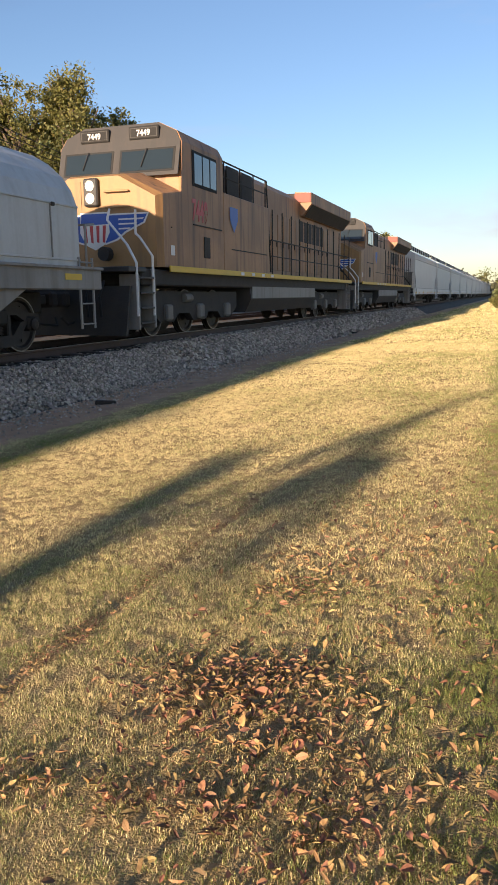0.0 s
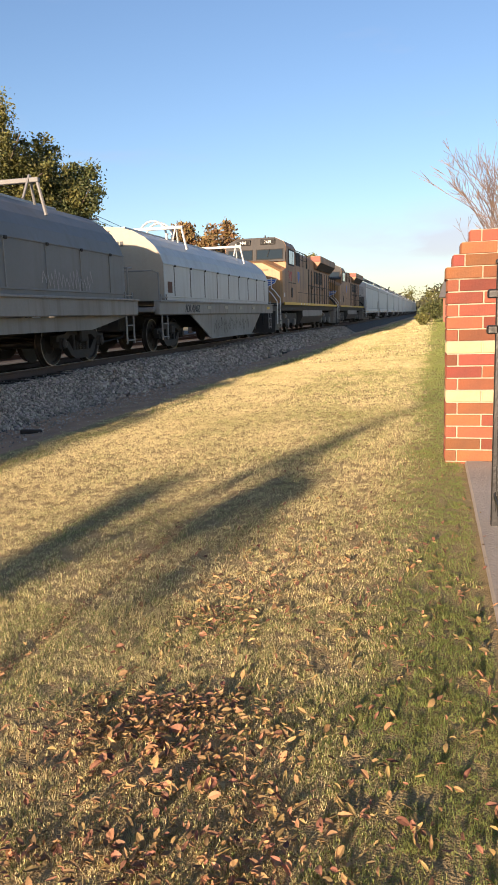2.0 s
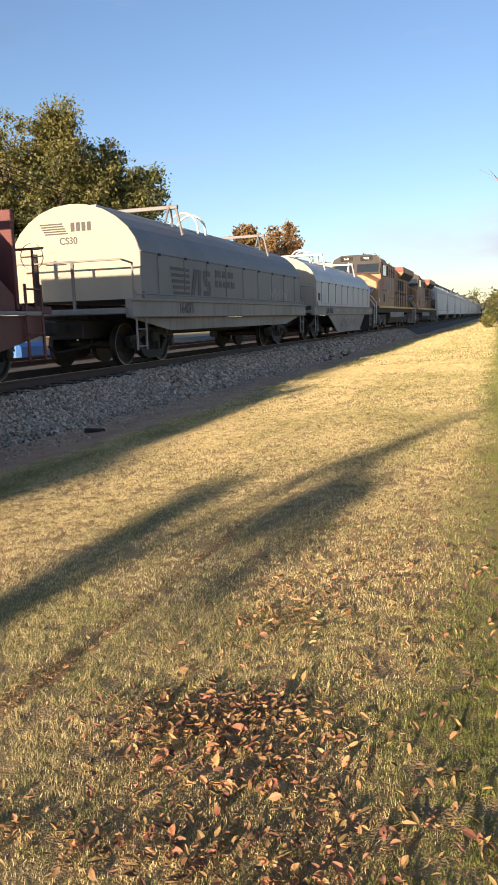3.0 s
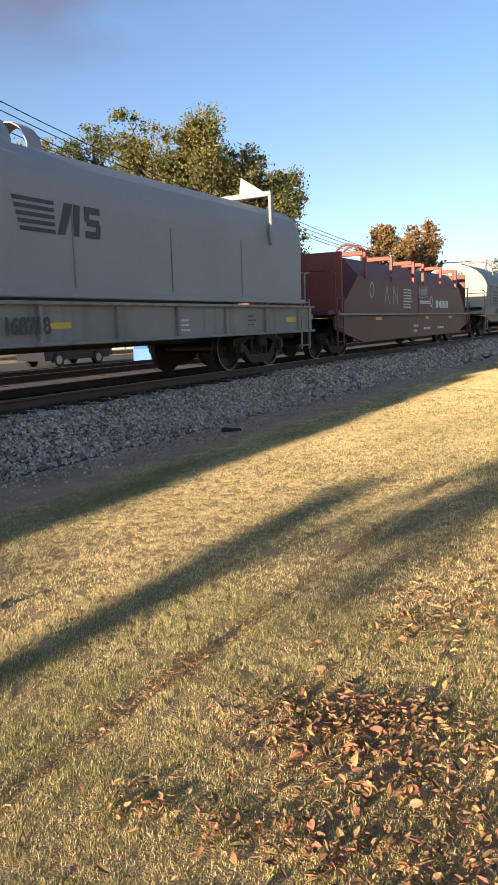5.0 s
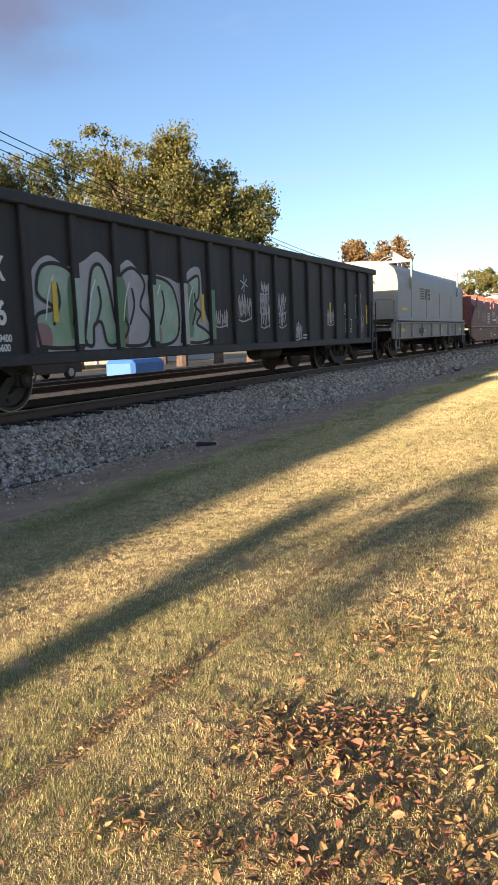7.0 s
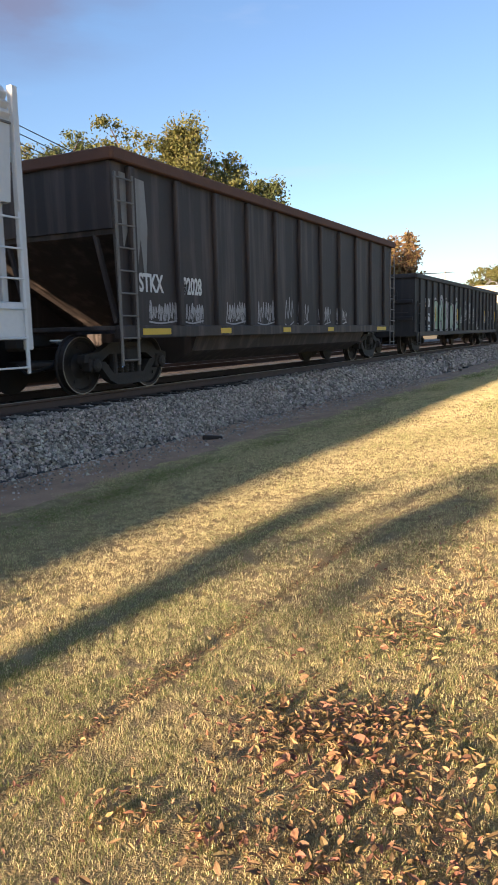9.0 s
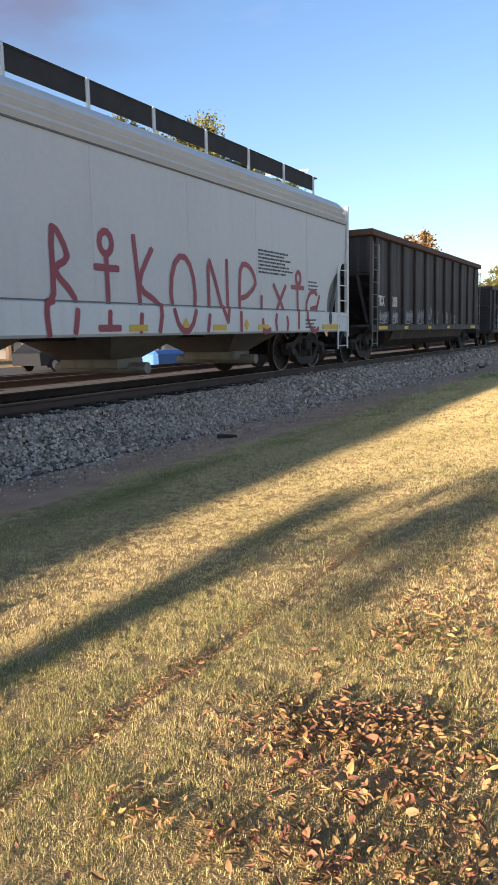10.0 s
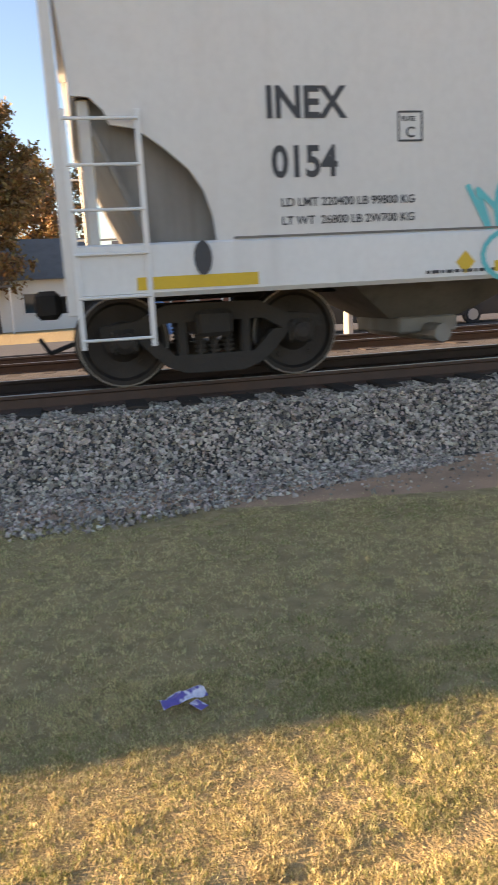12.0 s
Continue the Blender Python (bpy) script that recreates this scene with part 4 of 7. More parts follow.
def tree(name, label, x, y, high, wide, seed, mat, leaves=9000, size=0.22, low=0.3, z=-0.3, second=None, bark="bark", group=""):
    """A tapered trunk with limbs, and a crown of leaf clumps with gaps between them."""
    rng, nrng = random.Random(seed), np.random.default_rng(seed)
    t = thing(name, label, "tree", pose(x, y, z), group)
    clumps = []
    # boughs reach out and up from the trunk; twig clumps sit along the outer half of each
    boughs = []
    for _ in range(44):
        a, u = rng.uniform(0, 6.28), rng.uniform(-0.9, 1)
        r = wide * math.sqrt(max(0.04, 1 - u * u * 0.93)) * rng.uniform(0.55, 1.12)
        top = high * (low + 0.1) + high * (0.9 - low) * (u + 1) / 2 * rng.uniform(0.86, 1.02)
        boughs.append((Vector((0.05, 0.05, max(high * low * 0.8, top - rng.uniform(0.12, 0.3) * high))), Vector((math.cos(a) * r, math.sin(a) * r, top))))
    for foot, tip in boughs:
        for _ in range(9):
            p = foot.lerp(tip, rng.uniform(0.35, 1.04)) + Vector([rng.gauss(0, 0.032 * high) for _ in range(3)])
            clumps.append((tuple(p), rng.uniform(0.028, 0.066) * high))
    trunk = rod(B(), (0, 0, 0), (0.1, 0, high * low), high * 0.026, 9, high * 0.02)
    rod(trunk, (0.1, 0, high * low), (0, 0.1, high * 0.8), high * 0.02, 8, high * 0.006)
    part("trunk", trunk, M[bark], t)
    bm = B()
    for base, tip in boughs:
        mid = base.lerp(tip, 0.5) + Vector((rng.gauss(0, 0.2), rng.gauss(0, 0.2), 0.3))
        rod(bm, base, mid, high * 0.008, 6, high * 0.005)
        rod(bm, mid, tip, high * 0.005, 5, high * 0.002)
    part("limb", bm, M[bark], t)
    # with a second tone, low clumps carry shade and high ones sunlight as colour
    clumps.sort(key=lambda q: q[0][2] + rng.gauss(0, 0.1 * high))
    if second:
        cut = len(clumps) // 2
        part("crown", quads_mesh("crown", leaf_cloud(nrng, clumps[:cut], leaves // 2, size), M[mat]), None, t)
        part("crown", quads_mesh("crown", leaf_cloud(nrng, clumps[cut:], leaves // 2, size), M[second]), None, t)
    else:
        part("crown", quads_mesh("crown", leaf_cloud(nrng, clumps, leaves, size), M[mat]), None, t)
    return t


def bearing(yaw, far):
    """A place at a heading to the left of the track and a distance from the viewer."""
    return -math.sin(radians(yaw)) * far, math.cos(radians(yaw)) * far


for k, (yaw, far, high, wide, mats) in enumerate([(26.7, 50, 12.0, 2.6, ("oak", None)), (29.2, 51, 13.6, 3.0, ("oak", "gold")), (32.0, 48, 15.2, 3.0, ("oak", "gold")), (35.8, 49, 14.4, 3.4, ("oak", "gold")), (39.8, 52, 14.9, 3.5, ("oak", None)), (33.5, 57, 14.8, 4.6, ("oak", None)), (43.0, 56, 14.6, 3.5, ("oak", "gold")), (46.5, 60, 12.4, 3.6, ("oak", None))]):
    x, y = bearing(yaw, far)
    tree("oak_tree", "large green to gold oak beyond the tracks, sun and shade in its leaf tones", x, y, high, wide, 20 + k, mats[0], 46000, 0.105, second=mats[1], group="oaks beyond the tracks", low=0.2)
for yaw, far, high, wide, seed in ((15.9, 78, 11.2, 2.7, 31), (18.4, 80, 11.4, 3.0, 36)):
    x, y = bearing(yaw, far)
    tree("maple_tree", "rust-coloured autumn maple beyond the tracks", x, y, high, wide, seed, "rust_leaf", 22000, 0.17, low=0.22, group="maples beyond the tracks")
x, y = bearing(9.6, 120)
tree("oak_tree", "small round olive-green oak far beyond the tracks", x, y, 11.0, 4.4, 32, "oak", 14000, 0.2, second="gold")
for yaw, far, high, wide, seed in ((48.6, 50, 15.0, 2.2, 33), (51.5, 52, 15.5, 2.6, 34)):
    x, y = bearing(yaw, far)
    tree("pine_tree", "dark pine standing beyond the tracks", x, y, high, wide, seed, "pine", 20000, 0.15, low=0.3, group="pines beyond the tracks")
for yaw, far, high, wide, seed in ((96.5, 44, 12.0, 3.2, 41), (102, 46, 14.0, 4.0, 42), (92, 62, 13.0, 4.0, 43), (98.5, 70, 12.0, 4.5, 44)):
    x, y = bearing(yaw, far)
    tree("maple_tree", "thinning russet tree beside the houses", x, y, high, wide, seed, "rust_leaf", 26000, 0.15, low=0.2, group="trees beside the houses")


def bare_tree(x, y, z, high, seed):
    """A multi-stemmed bare tree with fine upright twigs."""
    t = thing("bare_tree", "leafless multi-stemmed crape myrtle behind the brick pillar", "tree", pose(x, y, z))
    rng = random.Random(seed)
    verts, faces = [], []

    def tube(a, b, r0, r1):
        d = (b - a).normalized()
        s = d.orthogonal().normalized()
        u = d.cross(s)
        k = len(verts)
        for p, r in ((a, r0), (b, r1)):
            verts.extend(tuple(p + (s * math.cos(q) + u * math.sin(q)) * r) for q in (0, 2.094, 4.189))
        faces.extend([(k, k + 1, k + 4, k + 3), (k + 1, k + 2, k + 5, k + 4), (k + 2, k, k + 3, k + 5)])

    def grow(a, way, length, r, depth):
        b = a + way * length
        tube(a, b, r, r * 0.7)
        if depth:
            for _ in range(rng.choice((2, 3, 3))):
                turn = Vector((rng.gauss(0, 0.32), rng.gauss(0, 0.32), rng.gauss(0.12, 0.18)))
                grow(b if rng.random() < 0.6 else a + way * length * rng.uniform(0.5, 0.9), (way + turn).normalized(), length * rng.uniform(0.6, 0.86), max(r * 0.66, 0.004), depth - 1)

    for k in range(8):
        a = 6.28 * k / 8
        grow(Vector((0.12 * math.cos(a), 0.12 * math.sin(a), 0)), Vector((0.28 * math.cos(a), 0.28 * math.sin(a), 1)).normalized(), high * 0.25, 0.03, 6)
    part("stem", flat_mesh("stem", verts, faces, M["twig"]), None, t)
    return t


bare_tree(1.85, 13.0, 0, 4.7, 5)


def shade_tree(y, seed):
    """A many-stemmed leaning tree behind the viewer, laid out by where its stems' long shadows fall on the lawn."""
    t = thing("lawn_tree", "slender many-stemmed tree on the lawn beside the track", "tree", pose(-3.6, y, -0.2))
    rng = random.Random(seed)
    drop, drift = math.tan(SUN_ELEV) / -math.cos(SUN_AZ), math.tan(SUN_AZ)

    def above(gx, gy):
        """The point over the tree's foot line whose shadow falls at (gx, gy)."""
        return Vector((gx - drift * (gy - y) + 3.6, 0, 0.1 + (gy - y) * drop))

    stems = [[(-2.4, -8, 0.15), (-2.36, -2, 0.13), (-2.3, 2.0, 0.115), (-2.29, 3.4, 0.11), (-2.28, 4.6, 0.1), (-2.22, 5.4, 0.08), (-2.0, 6.3, 0.05), (-1.8, 7.0, 0.02)],
             [(-2.34, 1.0, 0.06), (-2.1, 3.4, 0.06), (-1.93, 4.4, 0.055), (-1.72, 5.2, 0.055), (-1.45, 6.2, 0.055), (-1.15, 7.3, 0.06), (-0.72, 8.8, 0.055), (-0.1, 10.6, 0.045), (0.3, 12.8, 0.03)],
             [(-2.0, 3.9, 0.03), (-1.62, 4.4, 0.05), (-1.42, 5.2, 0.06), (-1.12, 6.3, 0.06), (-0.85, 7.8, 0.05), (-0.4, 9.8, 0.03)]]
    for row in stems:
        bm = B()
        for (ax, ay, ar), (bx, by, br) in zip(row, row[1:]):
            rod(bm, above(ax, ay), above(bx, by), ar, 8, br)
        part("stem", bm, M["bark"], t)
    clumps = []
    for n, (ga, gb, wide, size) in ((18, ((-2.32, 3.4), (-2.24, 5.7), 0.08, 0.1)), (30, ((-1.38, 3.6), (-0.95, 6.4), 0.13, 0.13)), (7, ((-1.6, 5.6), (-1.0, 7.8), 0.05, 0.07))):
        for _ in range(n):
            u = rng.random()
            p = above(ga[0] + (gb[0] - ga[0]) * u + rng.gauss(0, wide), ga[1] + (gb[1] - ga[1]) * u)
            clumps.append(((p.x, rng.gauss(0, 0.25), p.z), size * rng.uniform(0.7, 1.3)))
    part("crown", quads_mesh("crown", leaf_cloud(np.random.default_rng(seed), clumps, 2600, 0.045), M["rust_leaf"]), None, t)
    return t


shade_tree(-8.0, 3)


def far_woods():
    rng = np.random.default_rng(9)
    clumps = []
    for k in range(420):
        yaw = rng.uniform(-25, 100)
        far = rng.uniform(230, 330) if yaw < 30 else rng.uniform(110, 170)
        x, y = bearing(yaw, far)
        h = rng.uniform(0.3, 1.0) * (7.5 if yaw < 30 else 7.0)
        clumps.append(((x, y, h), rng.uniform(2.0, 4.2)))
    me = quads_mesh("far_woods", leaf_cloud(rng, clumps, 60000, 0.7), M["far_wood"])
    tagged(new("far_woods", me), "hazy far line of autumn woods", "woods", kind="stuff")


far_woods()


def bushes():
    rng = np.random.default_rng(19)
    for k, (x, y, s, mat) in enumerate([(-1.0, 70, 0.9, "gold"), (-0.2, 84, 1.8, "oak"), (1.4, 96, 3.4, "gold")]):
        t = thing("bush", "loose roadside bush at the far end of the lawn", "bush", pose(x, y, 0), "far bushes")
        clumps = [((rng.normal() * s * 0.4, rng.normal() * s * 0.4, s * rng.uniform(0.2, 1.1)), s * 0.35) for _ in range(10)]
        part("foliage", quads_mesh("foliage", leaf_cloud(rng, clumps, 2200, 0.14), M[mat]), None, t)
        part("stem", rod(B(), (0, 0, -0.2), (0, 0, s * 0.8), 0.06, 6, 0.02), M["bark"], t)


bushes()


def house(x, y, wide, deep, wall, turn, label, roof="roofing"):
    h = thing("house", label, "house", pose(x, y, -0.35, 0, 0, turn), "houses along the far street")
    part("wall", box(B(), (0, 0, 1.5), (wide, deep, 3.0)), M[wall], h)
    bm = extrude(B(), [(-deep / 2 - 0.5, 2.95), (deep / 2 + 0.5, 2.95), (0, 2.95 + deep * 0.33)], 0, -wide / 2 - 0.4, wide / 2 + 0.4)
    part("roof", bm, M[roof], h)
    for k in range(4):
        wx = -wide / 2 + wide * (k + 0.5) / 4
        if k == 1:
            part("door", box(B(), (wx, -deep / 2 - 0.02, 1.1), (0.95, 0.06, 2.1), 0.01), M["wood_pole"], h)
            continue
        win = part("window", box(B(), (wx, -deep / 2 - 0.02, 1.6), (1.1, 0.07, 1.3), 0.01), M["siding"], h, "white-framed window")
        part("pane", box(B(), (wx, -deep / 2 - 0.05, 1.6), (0.9, 0.04, 1.1)), M["glass"], win)
    part("porch_roof", box(B(), (-wide * 0.2, -deep / 2 - 1.1, 2.6), (wide * 0.45, 2.2, 0.14), 0.02), M[roof], h)
    for k in range(4):
        part("porch_post", box(B(), (-wide * 0.41 + wide * 0.14 * k, -deep / 2 - 2.1, 1.27), (0.12, 0.12, 2.54), 0.01), M["siding"], h)
    return h


for yaw, far, wide, deep, wall, turn, label in [(96, 50, 12, 8, "siding", 100, "white wooden house with a porch across the street"), (67, 60, 13, 8, "house_brick", 80, "low brick house across the street"),
                                                (52, 64, 12, 8, "siding", 70, "white house with a grey roof across the street"), (36, 70, 14, 9, "siding", 60, "white house half hidden behind the train"), (81, 55, 12, 8, "house_brick", 90, "low brick house across the street")]:
    x, y = bearing(yaw, far)
    house(x, y, wide, deep, wall, turn, label)
house(6.0, 84, 9, 7, "house_brick", -10, "small brick building at the far end of the lawn")

road = tagged(new("road", mesh_of("road", box(B(), (-27, 60, -0.3), (6.5, 420, 0.06)), M["asphalt"])), "grey asphalt street beyond the tracks", "road", kind="structure")


def parked_car(x, y, turn, paint, label):
    c = thing("parked_car", label, "car", pose(x, y, -0.27, 0, 0, turn), "parked cars")
    bm = extrude(B(), [(-2.2, 0.3), (2.2, 0.3), (2.25, 0.62), (2.05, 0.82), (1.0, 0.92), (0.35, 1.38), (-1.2, 1.42), (-1.95, 0.98), (-2.25, 0.85)], 0, -0.86, 0.86)
    part("body", bm, M[paint], c)
    bm = extrude(B(), [(0.85, 0.94), (0.3, 1.33), (-1.15, 1.36), (-1.75, 0.98)], 0, -0.872, 0.872)
    part("window", bm, M["glass"], c)
    for sy in (-1.35, 1.35):
        for sx in (-0.8, 0.8):
            w = part("wheel", rod(B(), (sx - 0.1, sy, 0.32), (sx + 0.1, sy, 0.32), 0.32, 16), M["rubber"], c)
            part("rim", rod(B(), (sx + (0.09 if sx > 0 else -0.09), sy, 0.32), (sx + (0.115 if sx > 0 else -0.115), sy, 0.32), 0.2, 12), M["car_silver"], w)
    return c


parked_car(-24.5, 8.5, 4, "car_dark", "dark estate car parked beyond the tracks")
parked_car(-25.0, 14.5, 2, "car_dark", "dark car parked beyond the tracks")
parked_car(-24.6, 26.5, 0, "car_dark", "dark blue car parked beyond the tracks")
parked_car(-25.2, 2.0, 0, "tarp", "blue car parked beyond the tracks")


def tarp_stack():
    t = thing("covered_stack", "stack under a blue tarpaulin beyond the tracks", "tarpaulin", pose(-18.6, 26.0, -0.32))
    part("cover", box(B(), (0, 0, 0.5), (1.5, 2.4, 0.9), 0.15), M["tarp"], t)
    part("pallet", box(B(), (0, 0, 0.06), (1.6, 2.5, 0.12), 0.01), M["wood_pole"], t)


tarp_stack()


def utility_pole(x, y, high):
    p = thing("utility_pole", "pale wooden utility pole with a crossarm", "utility pole", pose(x, y, -0.3), "utility poles")
    part("mast", rod(B(), (0, 0, 0), (0, 0, high), 0.15, 10, 0.11), M["wood_pole"], p)
    part("crossarm", box(B(), (0, 0, high - 0.5), (2.4, 0.12, 0.14), 0.01), M["wood_pole"], p)
    for k in (-1.05, -0.4, 0.4, 1.05):
        part("insulator", rod(B(), (k, 0, high - 0.43), (k, 0, high - 0.25), 0.05, 8, 0.03), M["siding"], p)
    return p


POLES = [(-25.3, 52.2, 9.5), (-22.5, 8.0, 12.5), (-22.5, 100.0, 9.2)]
for row in POLES:
    utility_pole(*row)


def cables():
    for (xa, ya, ha), (xb, yb, hb) in ((POLES[1], POLES[0]), (POLES[0], POLES[2])):
        for k in (-1.05, -0.4, 0.4, 1.05):
            bm = B()
            pts = [(xa + (xb - xa) * u + k, ya + (yb - ya) * u, ha + (hb - ha) * u - 0.55 - 1.2 * 4 * u * (1 - u)) for u in [i / 14 for i in range(15)]]
            bars(bm, pts, 0.022, 4)
            tagged(new("power_cable", mesh_of("power_cable", bm, M["wire"])), "thin black overhead power cable", "cable", "overhead cables")


cables()
# ---------------------------------------------------------------- rolling stock
WHEELSETS = []  # (wheelset, place on its car, radius)
CARS = []       # (car, place of its middle along the train)


def lathe(bm, profile, n=28, caps=True):
    """A turned body about the x axis from (x, radius) pairs."""
    rings = [[bm.verts.new((x, r * math.cos(6.28318 * k / n), r * math.sin(6.28318 * k / n))) for k in range(n)] for x, r in profile]
    for a, b in zip(rings, rings[1:]):
        for k in range(n):
            bm.faces.new((a[k], a[(k + 1) % n], b[(k + 1) % n], b[k]))
    if caps:
        bm.faces.new(rings[0]), bm.faces.new(rings[-1])
    return bm


def wheelset_meshes(r):
    bm = B()
    for s in (-1, 1):
        lathe(bm, [(s * (0.69 + a), r * b) for a, b in ((0.0, 1.06), (0.03, 1.06), (0.04, 1.0), (0.135, 0.985), (0.135, 0.86), (0.095, 0.8), (0.08, 0.45), (0.12, 0.3), (0.14, 0.2), (0.14, 0.1))])
        for k in range(5):
            a = 6.283 * k / 5
            rod(bm, (s * 0.79, 0.62 * r * math.cos(a), 0.62 * r * math.sin(a)), (s * 0.802, 0.62 * r * math.cos(a), 0.62 * r * math.sin(a)), 0.035, 8)
    rod(bm, (-1.0, 0, 0), (1.0, 0, 0), 0.085, 10)
    rims = [mesh_of("rim", lathe(B(), [(s * 0.822, r * 0.99), (s * 0.829, r * 0.985), (s * 0.829, r * 0.955), (s * 0.822, r * 0.95)], caps=False), M["tread"]) for s in (-1, 1)]
    return mesh_of("wheelset", bm, M["wheel"], False), rims


WHEELS = {r: wheelset_meshes(r) for r in (0.457, 0.533)}


def side_frame_mesh():
    """A cast side frame: an arched truss with two windows, a spring nest and journal boxes."""
    top = [(-1.12, 0.5), (-1.1, 0.62), (-0.75, 0.66), (-0.45, 0.8), (0.45, 0.8), (0.75, 0.66), (1.1, 0.62), (1.12, 0.5)]
    bm = B()
    extrude(bm, top + [(0.72, 0.5), (0.5, 0.62), (-0.5, 0.62), (-0.72, 0.5)], 0, 0.92, 1.06)
    extrude(bm, [(-0.8, 0.52), (-0.72, 0.42), (-0.5, 0.2), (-0.3, 0.12), (0.3, 0.12), (0.5, 0.2), (0.72, 0.42), (0.8, 0.52), (0.6, 0.5), (0.4, 0.3), (-0.4, 0.3), (-0.6, 0.5)], 0, 0.92, 1.06)
    for s in (-1, 1):
        box(bm, (0.99, s * 0.32, 0.45), (0.13, 0.1, 0.5), 0.02)
        box(bm, (1.0, s * 0.89, 0.47), (0.2, 0.26, 0.24), 0.03)
    return mesh_of("side_frame", bm, M["grime"])


SIDE_FRAME = side_frame_mesh()
BOLSTER = mesh_of("bolster", box(B(), (0, 0, 0.6), (2.3, 0.36, 0.26), 0.04), M["grime"])


def spring_mesh():
    bm = B()
    for k in (-0.14, 0, 0.14):
        for j in range(5):
            bmesh.ops.create_cone(bm, cap_ends=True, segments=8, radius1=0.06, radius2=0.06, depth=0.022, matrix=pose(0.99, k, 0.33 + j * 0.045))
        rod(bm, (0.99, k, 0.3), (0.99, k, 0.55), 0.035, 6)
    return mesh_of("spring_nest", bm, M["grime"])


SPRING = spring_mesh()
CAP = mesh_of("journal_cap", lathe(B(), [(1.09, 0.11), (1.13, 0.1), (1.15, 0.05)], 12), M["wheel"])


def wheelset(car, y, r=0.457):
    w = part("wheelset", WHEELS[r][0], None, car)
    for rim in WHEELS[r][1]:
        part("rim", rim, None, w, "bright worn wheel rim")
    w.location = (0, y, r)
    WHEELSETS.append((w, y, r))


def truck(car, y):
    """A two-axle freight truck at y."""
    t = part("truck", BOLSTER, None, car)
    t.location = (0, y, 0)
    for turn in (0, 180):
        f = part("side_frame", SIDE_FRAME, None, t)
        f.matrix_local = pose(0, 0, 0, 0, 0, turn)
        n = part("spring_nest", SPRING, None, t)
        n.matrix_local = pose(0, 0, 0, 0, 0, turn)
        for s in (-0.89, 0.89):
            c = part("journal_cap", CAP, None, t)
            c.matrix_local = pose(0, 0, 0, 0, 0, turn) @ pose(0, s, 0.457)
    for s in (-0.89, 0.89):
        wheelset(car, y + s)


def coupler(car, y0, y1):
    """The coupler's shank, head and hose at one end."""
    d = 1 if y1 > y0 else -1
    bm = box(B(), (0, (y0 + y1) / 2, 0.85), (0.16, abs(y1 - y0), 0.18), 0.02)
    box(bm, (0.03, y1 - d * 0.12, 0.85), (0.34, 0.26, 0.3), 0.05)
    part("coupler", bm, M["grime"], car)
    bm = B()
    bars(bm, [(0.3, y0, 0.75), (0.32, y0 + d * 0.25, 0.45), (0.2, y1 - d * 0.1, 0.35), (0.1, y1, 0.5)], 0.025)
    part("air_hose", bm, M["rubber"], car)


def ladder(car, x, y, z0, z1, wide, mat, steps, along=1, name="ladder"):
    """A ladder in the car's side plane."""
    bm = B()
    for k in (-0.5, 0.5):
        box(bm, (x, y + wide * k, (z0 + z1) / 2), (0.03, 0.05, z1 - z0), 0.004)
    for k in range(steps):
        z = z0 + 0.08 + (z1 - z0 - 0.16) * k / max(1, steps - 1)
        rod(bm, (x + 0.02, y - wide / 2, z), (x + 0.02, y + wide / 2, z), 0.014, 6)
    return part(name, bm, M[mat], car)


def marks(car, rows, mat, name="marking", label=""):
    """Painted panels on the side facing +x: (x, y, z, width, height) each."""
    for x, y, z, w, h in rows:
        bm = B()
        box(bm, (x, y, z), (0.006, w, h))
        part(name, bm, M[mat], car, label)


def text_lines(car, x, y, z, width, count, step, high, mat, seed, name="small_lettering"):
    """Lines of small writing as plain bars."""
    rng = random.Random(seed)
    bm = B()
    for k in range(count):
        u = y
        end = y + width * rng.uniform(0.7, 1.0)
        while u < end:
            w = rng.uniform(0.5, 2.2) * high * 1.6
            box(bm, (x, u + w / 2, z - k * step), (0.005, w, high))
            u += w + high * 0.7
    part(name, bm, M[mat], car, "lines of small stencilled writing")


HOPPER_ROOF = [(1.6, 3.5), (1.565, 3.54), (1.605, 3.61), (1.55, 3.67), (1.59, 3.74), (1.53, 3.79), (1.565, 3.86), (1.5, 3.94), (1.35, 4.06), (1.0, 4.16), (0.5, 4.2)]


